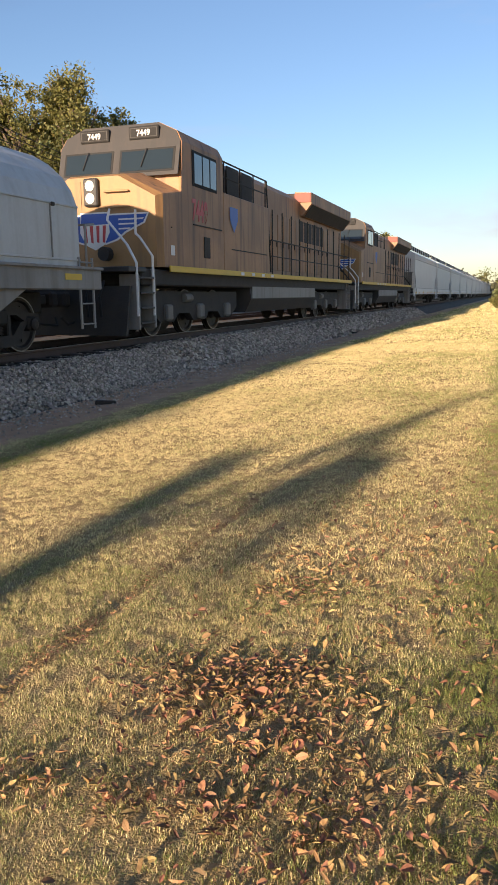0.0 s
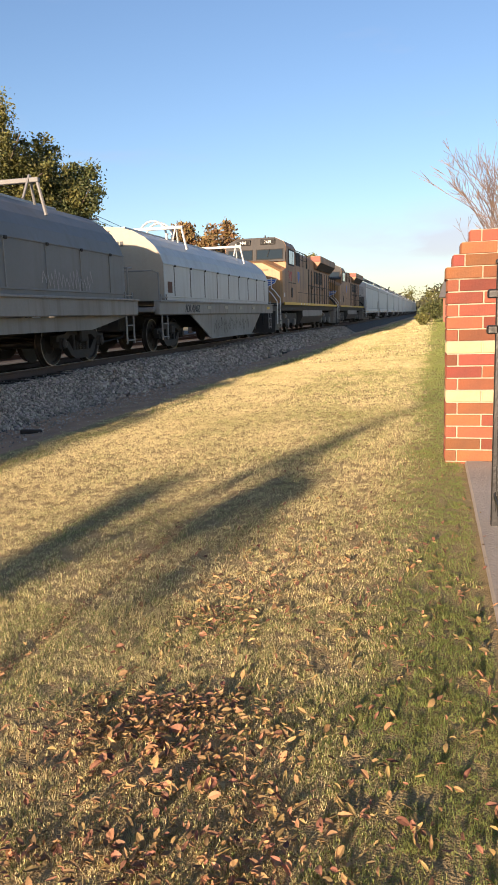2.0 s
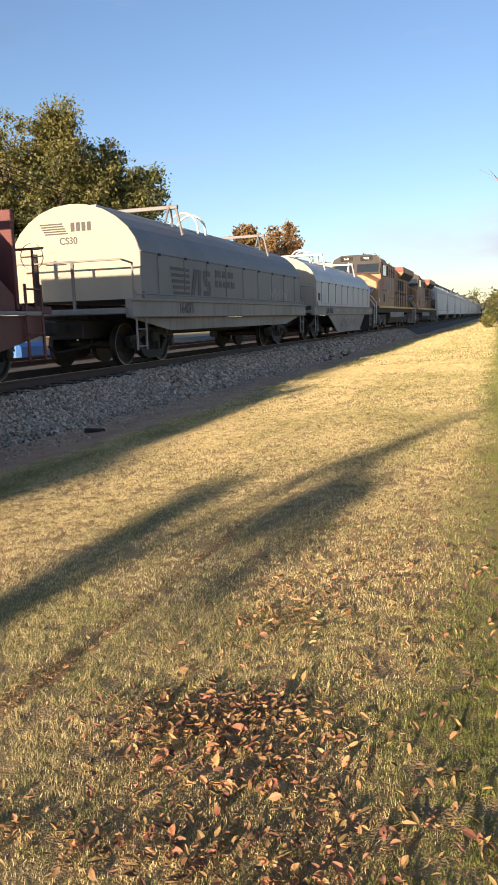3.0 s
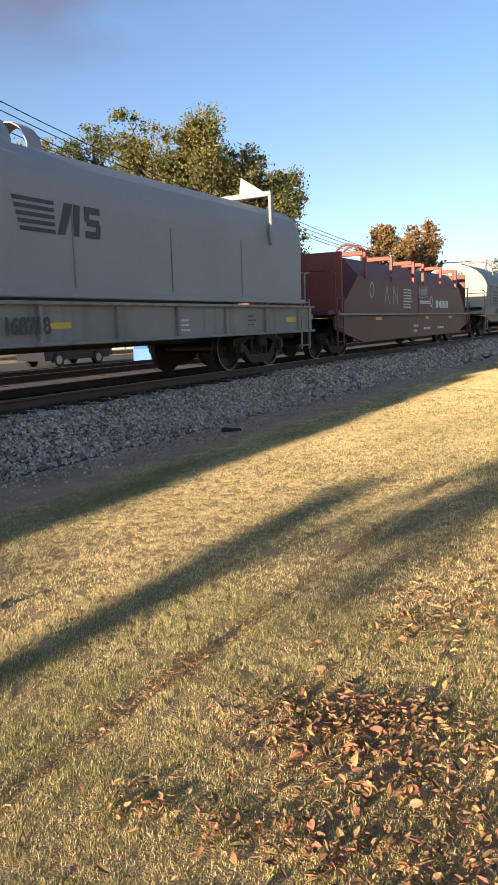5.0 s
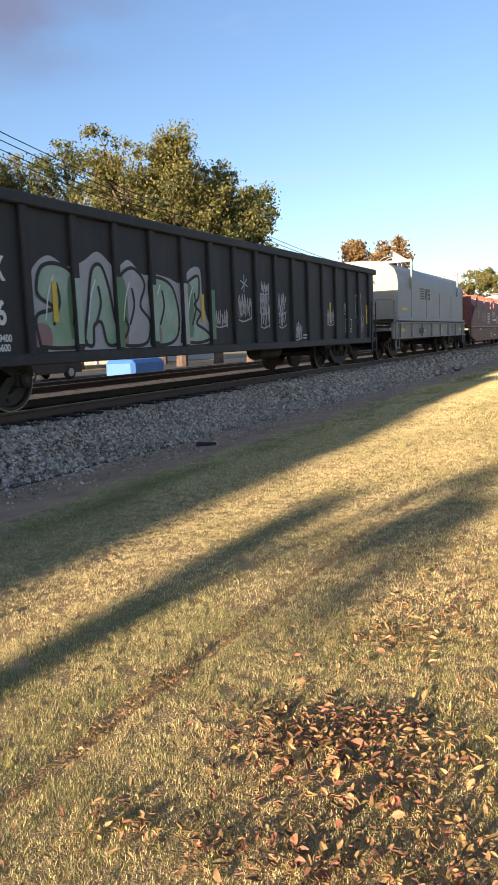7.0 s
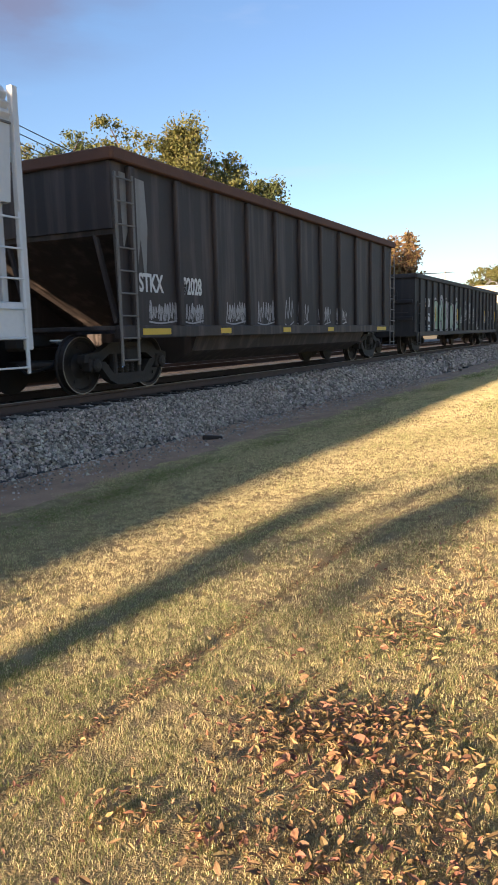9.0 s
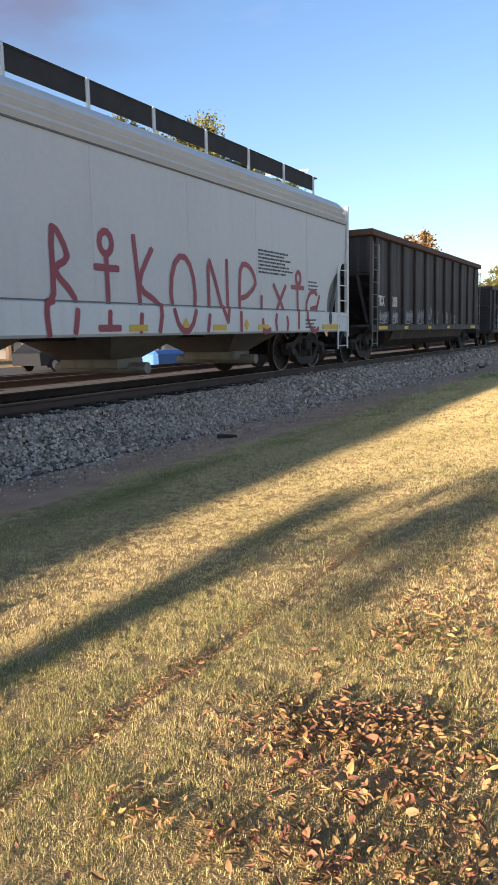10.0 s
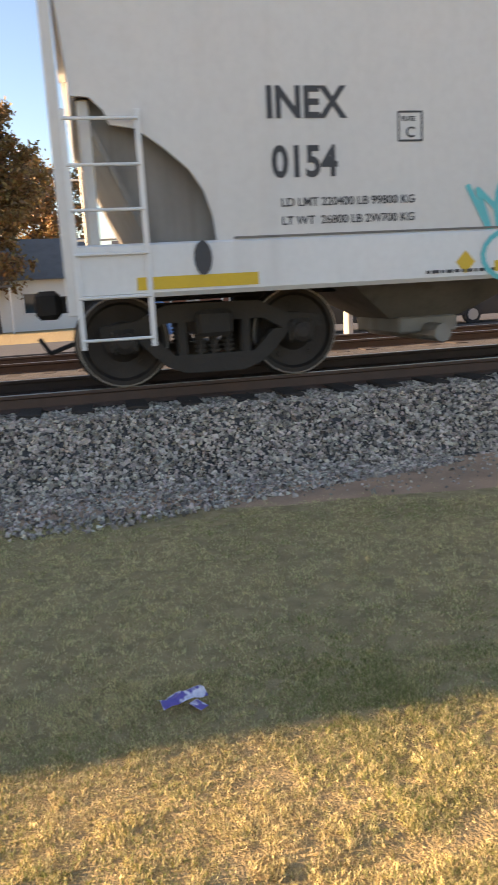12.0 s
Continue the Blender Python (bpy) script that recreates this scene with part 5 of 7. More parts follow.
def covered_hopper(e, label, name="covered_hopper"):
    c = thing(name, label, "covered hopper", pose(TRACK_X, 0, RAIL_Z))
    cut = [(e - 0.05, 3.5), (e - 0.12, 2.56), (e - 0.27, 2.55), (e - 0.38, 2.45), (e - 0.43, 2.33), (e - 0.64, 2.3), (e - 0.86, 2.15), (e - 1.08, 1.96), (e - 1.2, 1.78), (e - 1.27, 1.56), (e - 1.29, 1.35)]
    side = cut + [(-y, z) for y, z in reversed(cut)]
    for s in (-1, 1):
        part("side_sheet", extrude(B(), side, 0, s * 1.57, s * 1.6), M["hopper_grey"], c, "pale grey curved side sheet")
        part("eave_seam", box(B(), (s * 1.605, 0, 3.5), (0.03, 2 * e - 0.1, 0.025)), M["dark_grey"], c)
        part("sill_seam", box(B(), (s * 1.603, 0, 1.365), (0.02, 2 * e - 2.9, 0.02)), M["dark_grey"], c)
        for k in range(1, 8):
            part("weld_seam", box(B(), (s * 1.6005, -e + k * 2 * e / 8, 2.45), (0.006, 0.025, 2.05)), M["hopper_grey"], c)
        bm = extrude(B(), [(s * 1.6, 1.35), (s * 1.635, 1.33), (s * 1.635, 0.92), (s * 1.6, 0.88), (s * 1.3, 0.88), (s * 1.3, 0.92), (s * 1.58, 0.95), (s * 1.58, 1.35)], 1, -e, e)
        part("side_sill", bm, M["sill_white"], c, "white side sill")
    roof = HOPPER_ROOF + [(-x, z) for x, z in reversed(HOPPER_ROOF)]
    part("roof", extrude(B(), roof, 1, -e + 0.03, e - 0.03), M["hopper_grey"], c, "ribbed pale grey roof")
    for s in (-1, 1):
        bm = extrude(B(), [(-1.57, 2.55), (1.57, 2.55), (1.585, 3.5), (-1.585, 3.5)], 1, s * (e - 0.16), s * (e - 0.12))
        part("end_sheet", bm, M["hopper_grey"], c)
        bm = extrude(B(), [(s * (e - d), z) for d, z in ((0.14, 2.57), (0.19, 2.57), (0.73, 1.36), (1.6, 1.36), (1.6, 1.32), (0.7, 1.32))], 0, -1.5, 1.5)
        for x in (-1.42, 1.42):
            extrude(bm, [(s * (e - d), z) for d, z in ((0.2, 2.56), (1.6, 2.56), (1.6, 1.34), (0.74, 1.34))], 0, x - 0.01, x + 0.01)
        part("slope_sheet", bm, M["coil_sill"], c, "streaked grey slope sheet")
        for x in (-1.45, 1.45):
            part("end_post", box(B(), (x, s * (e - 0.22), 1.95), (0.12, 0.1, 1.2), 0.01), M["hopper_grey"], c)
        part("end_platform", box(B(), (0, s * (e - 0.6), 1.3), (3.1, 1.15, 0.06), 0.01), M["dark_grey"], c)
        coupler(c, s * (e - 0.2), s * (e + 0.42))
        truck(c, s * (e - 1.31))
    # ladders: a tall one to the roof at one end, low side ladders at both
    for s in (-1, 1):
        ladder(c, 1.64, s * (e - 0.35), 0.45, 2.45, 0.62, "sill_white", 6)
        part("corner_post", box(B(), (1.6, s * (e + 0.02), 2.35), (0.09, 0.1, 3.2), 0.01), M["hopper_grey"], c)
        ladder(c, -1.64, s * (e - 0.35), 0.45, 2.45, 0.62, "sill_white", 6)
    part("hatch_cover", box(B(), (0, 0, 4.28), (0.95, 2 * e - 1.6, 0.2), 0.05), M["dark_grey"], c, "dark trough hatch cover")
    for s in (-1, 1):
        part("running_board", box(B(), (s * 0.72, 0, 4.655), (0.42, 2 * e - 0.5, 0.03)), M["grime"], c, "dark steel grating walkway")
        part("walkway_fascia", box(B(), (s * 0.91, 0, 4.49), (0.02, 2 * e - 0.9, 0.32)), M["grime"], c, "dark mesh under the roof walkway")
        post = mesh_of("walkway_post", box(B(), (s * 0.93, 0, 4.42), (0.04, 0.07, 0.5), 0.006), M["sill_white"])
        n = 12
        for k in range(n):
            o = part("walkway_post", post, None, c)
            o.location = (0, -e + 0.5 + (2 * e - 1.0) * k / (n - 1), 0)
    bm = B()
    bars(bm, [(0.6, e - 0.3, 4.66), (0.6, e - 0.05, 4.95), (-0.6, e - 0.05, 4.95), (-0.6, e - 0.3, 4.66)], 0.018)
    part("end_grab_rail", bm, M["sill_white"], c)
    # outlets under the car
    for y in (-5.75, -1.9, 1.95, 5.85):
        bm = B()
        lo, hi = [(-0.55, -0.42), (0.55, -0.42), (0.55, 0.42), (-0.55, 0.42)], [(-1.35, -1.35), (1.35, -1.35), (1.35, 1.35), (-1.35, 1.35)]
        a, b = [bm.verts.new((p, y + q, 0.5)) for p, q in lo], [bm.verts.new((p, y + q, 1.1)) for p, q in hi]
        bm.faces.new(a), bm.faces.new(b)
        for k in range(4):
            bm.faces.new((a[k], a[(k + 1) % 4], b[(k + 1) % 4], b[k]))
        h = part("hopper_bay", bm, M["dark_grey"], c, "dirty grey sloping hopper bay, darkened for shade")
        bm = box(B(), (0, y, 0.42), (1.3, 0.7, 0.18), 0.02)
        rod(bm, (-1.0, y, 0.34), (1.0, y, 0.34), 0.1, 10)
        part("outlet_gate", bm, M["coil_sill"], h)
    part("centre_sill", box(B(), (0, 0, 0.98), (0.6, 2 * e - 0.8, 0.3), 0.02), M["grime"], c)
    # side markings
    marks(c, [(1.638, y, 1.0, 0.46, 0.1) for y in (-5.3, -2.7, 0.9, 3.3, 5.0)] + [(1.638, -e + 1.1, 1.0, 1.1, 0.11), (1.638, e - 1.1, 1.0, 1.1, 0.11)], "yellow", "reflector", "yellow reflector strip")
    for y in (-5.84, -2.3, 2.2, 4.3):
        d = extrude(B(), [(y - 0.1, 1.05), (y, 0.94), (y + 0.1, 1.05), (y, 1.16)], 0, 1.636, 1.641)
        part("placard", d, M["yellow"], c)
    for s in (-1, 1):
        bm = B()
        bmesh.ops.create_cone(bm, cap_ends=True, segments=16, radius1=0.1, radius2=0.1, depth=0.02, matrix=pose(1.64, s * (e - 1.15), 1.2, 0, 90, 0) @ Matrix.Diagonal((1.5, 0.8, 1, 1)))
        part("jacking_hole", bm, M["ink"], c)
    return c


def arc(cy, cz, ry, rz, a0, a1, n=10):
    return [(cy + ry * math.cos(radians(a0 + (a1 - a0) * k / n)), cz + rz * math.sin(radians(a0 + (a1 - a0) * k / n))) for k in range(n + 1)]


def tag(car, rows, width, x, mat, name, label):
    for k, pts in enumerate(rows):
        part(name, stroke(B(), pts, width, x + 0.0004 * (k % 4)), M[mat], car, label)


def hopper_number(c, e, number, load, weight):
    x = 1.603
    lettering("INEX", 0.37, M["ink"], c, (x, -e + 1.79, 2.38), wide=0.9)
    lettering(number, 0.37, M["ink"], c, (x, -e + 1.83, 1.88), wide=0.84)
    lettering("LD LMT " + load, 0.105, M["ink"], c, (x, -e + 1.9, 1.62), wide=1.0)
    lettering("LT WT  " + weight, 0.105, M["ink"], c, (x, -e + 1.9, 1.46), wide=1.0)
    tag(c, [[(-e + 3.05, 2.17), (-e + 3.05, 2.42), (-e + 3.28, 2.42), (-e + 3.28, 2.17), (-e + 3.05, 2.17)]], 0.018, x, "ink", "plate_frame", "black plate outline")
    lettering("PLATE", 0.06, M["ink"], c, (x, -e + 3.08, 2.34), wide=0.8)
    lettering("C", 0.13, M["ink"], c, (x, -e + 3.12, 2.2))
    text_lines(c, x, 4.9, 2.5, 1.5, 7, 0.07, 0.035, "ink", 5)
    text_lines(c, x, 7.3, 2.0, 0.5, 3, 0.08, 0.035, "ink", 6)
    text_lines(c, 1.64, -e + 3.3, 0.97, 0.9, 1, 0.1, 0.03, "ink", 7)
    text_lines(c, 1.64, -4.0, 1.12, 0.25, 3, 0.08, 0.035, "ink", 8)
    text_lines(c, 1.64, e - 2.6, 1.15, 0.6, 3, 0.08, 0.035, "ink", 9)


def pear(y, z0, z1, w, lean=0.0):
    """A swollen letter stem."""
    n = 22
    return [(y + lean * ((z - z0) / (z1 - z0)) + dy, z) for dy, z in [(w * math.sin(6.283 * k / n) * (1.0 + 0.25 * math.cos(6.283 * k / n)), (z0 + z1) / 2 - (z1 - z0) / 2 * math.cos(6.283 * k / n)) for k in range(n)]]


def graffiti_first(c):
    """A maroon bubble piece with a pale outline, then tall red letters running over the sill."""
    stems = [(-5.5, 2.15, 3.4, 0.3, -0.1), (-5.05, 1.95, 3.25, 0.32, 0.05), (-4.62, 1.85, 3.4, 0.28, 0.0), (-4.2, 1.82, 3.3, 0.3, 0.1), (-3.72, 1.75, 3.1, 0.28, 0.0), (-3.3, 1.72, 3.2, 0.27, -0.05), (-2.85, 1.7, 2.85, 0.26, 0.0)]
    bm = B()
    for y, z0, z1, w, lean in stems:
        blob(bm, pear(y, z0 - 0.09, z1 + 0.09, w + 0.09, lean), 1.602 + 0.0003 * len(bm.faces))
    blob(bm, pear(-5.5, 1.98, 2.6, 0.42), 1.6025)
    part("graffiti_outline", bm, M["white"], c, "pale outline of a graffiti piece")
    for k, (y, z0, z1, w, lean) in enumerate(stems):
        part("graffiti_letter", blob(B(), pear(y, z0, z1, w, lean), 1.6045 + 0.0006 * (k % 2)), M["spray_maroon"], c, "maroon bubble graffiti letter")
    rows = [arc(-5.45, 3.0, 0.16, 0.18, 40, 280, 8), arc(-5.5, 2.62, 0.16, 0.2, 110, -110, 8), [(-4.85, 3.1), (-4.8, 2.5), (-4.82, 2.1)], [(-4.4, 3.3), (-4.42, 2.6), (-4.3, 2.1)], [(-3.98, 3.1), (-4.0, 2.4), (-3.95, 2.0)],
            [(-3.55, 2.95), (-3.5, 2.3), (-3.55, 1.95)], [(-3.6, 2.6), (-3.2, 2.5)], [(-3.1, 2.9), (-3.05, 2.3), (-3.1, 1.9)], [(-2.8, 2.35), (-2.6, 2.35)]]
    rows += [[(-5.62 + 0.12 * k, 2.42 - 0.13 * j), (-5.56 + 0.12 * k, 2.34 - 0.13 * j), (-5.52 + 0.12 * k, 2.42 - 0.13 * j)] for k in range(3) for j in range(3)]
    tag(c, rows, 0.035, 1.6065, "white", "graffiti_line", "thin pale lines drawn inside the letters")
    letters = [
        [(-1.0, 0.92), (-1.02, 1.3), (-0.85, 1.45), (-0.82, 2.3), (-0.55, 1.95), (-0.8, 1.75), (-0.45, 1.4), (-0.5, 0.95)], arc(0.25, 2.2, 0.14, 0.16, 0, 360, 10), [(0.0, 1.85), (0.5, 1.85)], [(0.25, 2.05), (0.25, 1.4), (0.22, 0.98)], [(0.0, 1.0), (0.45, 1.0)],
        [(0.9, 2.35), (1.0, 1.4), (0.95, 0.95)], [(1.35, 2.2), (1.0, 1.65), (1.5, 1.35), (1.45, 0.95)], arc(2.2, 1.55, 0.36, 0.62, 0, 360, 14), [(2.9, 0.95), (3.0, 1.4), (3.05, 2.15), (3.6, 1.1), (3.65, 2.2)],
        [(4.1, 0.95), (4.15, 2.05), (4.5, 2.15), (4.75, 1.85), (4.4, 1.6), (4.15, 1.55)], [(5.0, 1.6), (5.0, 0.95), (5.3, 0.95)], [(5.55, 1.85), (6.1, 1.2), (6.1, 0.95)], [(6.1, 1.85), (5.6, 1.25), (5.6, 0.95)], [(6.4, 1.85), (7.0, 1.85)], [(6.7, 1.85), (6.7, 1.35), (6.68, 0.98)], arc(6.75, 2.05, 0.12, 0.13, 0, 360, 8),
        arc(7.55, 1.35, 0.4, 0.45, 60, 300, 10), [(7.4, 1.4), (7.75, 1.45)], [(7.9, 1.7), (7.7, 1.35)]]
    letters = [r if len(r) > 9 else flowing(r, 3) for r in letters]
    tag(c, letters, 0.1, 1.606, "spray_red", "graffiti_tag", "tall red spray-painted letters")
    low = []
    for r in letters:
        run = []
        for a in r + [(0.0, 9.0)]:
            if a[1] < 1.36:
                run.append(a)
            elif len(run) > 1:
                low.append(run)
                run = []
            else:
                run = []
    tag(c, low, 0.1, 1.64, "spray_red", "graffiti_tag", "red letters running on over the sill")


def graffiti_second(c):
    x = 1.606

    def loose(rows):
        return [flowing(r) for r in rows]

    teal = [arc(-5.1, 1.55, 0.4, 0.5, 20, 200, 10), arc(-4.75, 1.5, 0.42, 0.55, -60, 140, 12), [(-5.8, 1.75), (-5.55, 1.3), (-5.7, 1.72), (-5.45, 1.5)], arc(-5.15, 1.1, 0.35, 0.45, 0, 180, 9), arc(-3.95, 1.7, 0.3, 0.24, -80, 200, 10), [(-4.3, 1.65), (-3.85, 1.72)], [(-4.75, 1.7), (-4.7, 1.36)]]
    tag(c, teal, 0.055, x, "spray_teal", "graffiti_tag", "teal outlined graffiti")
    tag(c, [arc(-5.3, 1.1, 0.36, 0.25, 120, 270, 8), arc(-4.5, 1.2, 0.2, 0.35, -90, 40, 8), [(-4.8, 1.33), (-4.85, 0.92)]], 0.05, 1.642, "spray_teal", "graffiti_tag", "teal outlines running over the sill")
    black = []
    for k, (y, z, w, h) in enumerate([(-1.9, 1.42, 0.9, 0.4), (-1.4, 1.5, 0.8, 0.55), (-0.9, 1.42, 0.6, 0.4), (4.35, 1.42, 0.5, 0.42), (4.6, 1.45, 0.4, 0.35), (-2.55, 1.4, 0.28, 0.25), (2.15, 1.42, 0.85, 0.22)]):
        black += scribble(80 + k, y, z, w, h)
    black += [[(-1.1, 2.0), (-0.95, 2.15), (-0.85, 1.7), (-0.65, 2.0), (-0.4, 1.95), (-0.7, 1.75), (-0.35, 1.6), (-0.6, 1.5)]]
    star = [(3.95, 1.7), (4.35, 1.8), (4.75, 2.06), (4.95, 1.75), (5.3, 1.75), (5.15, 1.5), (5.45, 1.38)]
    tag(c, black + [star], 0.035, x, "ink", "graffiti_tag", "black spray-painted tags")
    tag(c, loose([[(4.05, 1.36), (4.4, 0.9), (4.7, 1.15), (4.95, 0.9), (5.1, 1.3)], [(-1.35, 1.0), (-1.0, 1.15), (-0.6, 1.2), (-0.25, 1.15)]]), 0.035, 1.642, "ink", "graffiti_tag", "black tag running over the sill")
    bm = B()
    blob(bm, pear(0.75, 1.38, 1.95, 0.28), 1.603)
    blob(bm, pear(1.4, 1.4, 1.75, 0.26), 1.6035)
    part("graffiti_fill", bm, M["white"], c, "white fill of a small graffiti piece")
    bm = B()
    blob(bm, pear(0.85, 0.9, 1.33, 0.4), 1.637)
    part("graffiti_fill", bm, M["white"], c, "white fill over the sill")
    tag(c, [flowing([(0.62, 1.38), (0.55, 1.6), (0.42, 1.92), (0.6, 1.97), (0.78, 1.95), (0.84, 1.62), (0.97, 1.98), (0.92, 1.38)]), arc(1.42, 1.58, 0.27, 0.2, 0, 360, 14), [(1.33, 1.45), (1.5, 1.74)], [(1.45, 1.43), (1.58, 1.66)], arc(0.52, 1.45, 0.15, 0.12, 50, 290, 8), [(1.0, 1.38), (1.15, 1.5), (1.17, 1.62)]], 0.045, 1.608, "ink", "graffiti_tag", "black outlines of a small piece")
    tag(c, loose([[(0.45, 1.3), (0.58, 1.12), (0.66, 0.9)], [(0.66, 0.9), (0.82, 1.1), (1.05, 1.27), (1.3, 1.26), (1.42, 1.1), (1.38, 0.92)], [(0.78, 0.92), (0.98, 1.08), (1.2, 0.93)], [(0.98, 1.3), (1.08, 1.18)]]), 0.045, 1.642, "ink", "graffiti_tag", "black outlines over the sill")
    tag(c, [[(6.98, 1.45), (7.0, 1.75), (7.2, 1.65), (7.22, 1.5), (6.98, 1.45)], [(7.42, 1.73), (7.3, 1.72), (7.3, 1.46), (7.44, 1.45)], [(7.3, 1.6), (7.42, 1.6)], [(7.5, 1.74), (7.5, 1.5), (7.6, 1.46), (7.66, 1.52), (7.66, 1.76)], [(7.9, 1.72), (7.76, 1.74), (7.76, 1.6), (7.88, 1.58), (7.86, 1.46), (7.7, 1.44)]], 0.035, x, "ink", "graffiti_tag", "black hand-lettered tag")
    tag(c, [[(6.9, 1.38), (7.8, 1.4)], [(6.85, 1.75), (6.9, 1.66)], [(7.85, 1.45), (7.9, 1.38)]], 0.03, x, "ink", "graffiti_tag", "underline of the black tag")


def gondola(e=8.8):
    c = thing("gondola", "black high-sided gondola with graffiti and ribbed sides", "gondola", pose(TRACK_X, 0, RAIL_Z))
    for s in (-1, 1):
        part("side_sheet", box(B(), (s * 1.5, 0, 1.72), (0.03, 2 * e, 2.1)), M["black_car"], c)
        part("top_chord", box(B(), (s * 1.53, 0, 2.79), (0.16, 2 * e + 0.1, 0.16), 0.02), M["black_car"], c)
        part("side_sill", box(B(), (s * 1.52, 0, 0.74), (0.12, 2 * e, 0.16), 0.015), M["black_car"], c)
        rib = mesh_of("rib", box(B(), (s * 1.545, 0, 1.75), (0.09, 0.14, 1.95), 0.02), M["black_car"])
        for k in range(18):
            o = part("rib", rib, None, c)
            o.location = (0, -e + 0.62 + k * 0.966, 0)
        part("end_sheet", box(B(), (0, s * (e - 0.02), 1.76), (3.0, 0.05, 2.2)), M["black_car"], c)
        part("end_chord", box(B(), (0, s * (e - 0.02), 2.79), (3.1, 0.18, 0.16), 0.02), M["black_car"], c)
        for z in (1.3, 1.9):
            part("end_rib", box(B(), (0, s * (e + 0.04), z), (2.9, 0.1, 0.14), 0.02), M["black_car"], c)
        coupler(c, s * (e - 0.1), s * (e + 0.75))
        truck(c, s * 6.85)
        ladder(c, 1.6, s * (e - 0.25), 0.35, 1.9, 0.4, "black_car", 5)
        bm = B()
        bars(bm, [(1.3, s * (e + 0.12), 1.5), (1.3, s * (e + 0.2), 1.5), (0.7, s * (e + 0.2), 1.5)], 0.015)
        part("grab_iron", bm, M["grime"], c)
    part("floor", box(B(), (0, 0, 0.98), (2.98, 2 * e - 0.05, 0.08)), M["rust"], c)
    part("centre_sill", box(B(), (0, 0, 0.78), (0.6, 2 * e - 0.4, 0.3), 0.02), M["grime"], c)
    bm = rod(B(), (0.6, 2.2, 0.6), (0.6, 3.4, 0.6), 0.2, 12)
    part("air_reservoir", bm, M["grime"], c)
    bm = B()
    bmesh.ops.create_cone(bm, cap_ends=False, segments=14, radius1=0.28, radius2=0.28, depth=0.03, matrix=pose(0.7, -e - 0.25, 2.1, 90, 0, 0))
    bars(bm, [(0.45, -e - 0.25, 2.1), (0.95, -e - 0.25, 2.1)], 0.015)
    bars(bm, [(0.7, -e - 0.25, 1.85), (0.7, -e - 0.25, 2.35)], 0.015)
    rod(bm, (0.7, -e - 0.25, 2.1), (0.7, -e, 2.1), 0.03)
    part("brake_wheel", bm, M["grime"], c)
    x = 1.519
    lettering("SMIX", 0.42, M["white"], c, (x, -e + 1.45, 1.75), wide=0.8)
    lettering("6556", 0.42, M["white"], c, (x, -e + 1.5, 1.2), wide=0.8)
    lettering("LD LMT 209400", 0.13, M["white"], c, (x, -e + 1.5, 0.98), wide=0.85)
    lettering("LT WT   76600", 0.13, M["white"], c, (x, -e + 1.5, 0.86), wide=0.85)
    # the mint piece runs over sheet and ribs alike: five swollen letters with a pale cloud behind them
    crown = flowing([(-6.2, 1.3), (-6.15, 1.85), (-5.8, 2.12), (-5.4, 2.0), (-5.05, 2.1), (-4.7, 2.26), (-4.3, 2.06), (-3.95, 2.2), (-3.6, 2.0), (-3.2, 2.02), (-2.8, 1.98), (-2.45, 1.92), (-2.1, 2.18), (-1.75, 2.2), (-1.7, 1.7), (-1.55, 1.3), (-1.25, 0.95), (-1.6, 0.84)]) + [(-2.6, 0.83), (-4.2, 0.83), (-5.9, 0.83)]
    part("graffiti_outline", blob(B(), crown, x + 0.001), M["spray_pale"], c, "pale sprayed cloud behind a large piece")
    letters = [
        ("spray_mint", [(-6.05, 0.9), (-6.1, 1.3), (-5.75, 1.42), (-6.05, 1.6), (-5.95, 1.95), (-5.6, 2.02), (-5.3, 1.88), (-5.2, 1.5), (-5.35, 1.2), (-5.1, 0.92), (-5.6, 0.87)]),
        ("spray_mint", [(-5.15, 0.92), (-5.02, 1.45), (-4.88, 1.98), (-4.66, 2.06), (-4.5, 1.75), (-4.4, 1.3), (-4.3, 0.95), (-4.6, 0.9), (-4.72, 1.22), (-4.9, 1.18), (-4.95, 0.9)]),
        ("spray_pale", [(-4.3, 0.9), (-4.05, 1.15), (-4.28, 1.5), (-4.2, 1.92), (-3.85, 2.08), (-3.55, 1.85), (-3.7, 1.5), (-3.45, 1.25), (-3.55, 0.92), (-3.95, 0.86)]),
        ("spray_mint", [(-3.45, 0.88), (-3.4, 1.4), (-3.42, 1.9), (-3.05, 1.96), (-2.7, 1.8), (-2.55, 1.35), (-2.65, 0.98), (-3.0, 0.86)]),
        ("spray_mint", [(-2.5, 0.9), (-2.42, 1.4), (-2.35, 1.82), (-2.05, 2.02), (-1.82, 2.05), (-1.85, 1.7), (-2.0, 1.55), (-1.8, 1.4), (-1.95, 1.22), (-1.65, 1.1), (-1.45, 0.95), (-1.9, 0.87)])]
    for k, (paint, pts) in enumerate(letters):
        line = flowing(pts + pts[:1])
        part("graffiti_letter", blob(B(), line[:-1], x + 0.004 + 0.0008 * (k % 2)), M[paint], c, "faded mint and lilac bubble letter")
        part("graffiti_line", stroke(B(), line, 0.055, x + 0.0075), M["black_car"], c, "dark outline of a letter")
        cy = sum(p[0] for p in pts) / len(pts)
        part("graffiti_line", stroke(B(), flowing([(cy - 0.12, 1.2), (cy + 0.02, 1.5), (cy - 0.02, 1.75)]), 0.05, x + 0.009), M["black_car"], c)
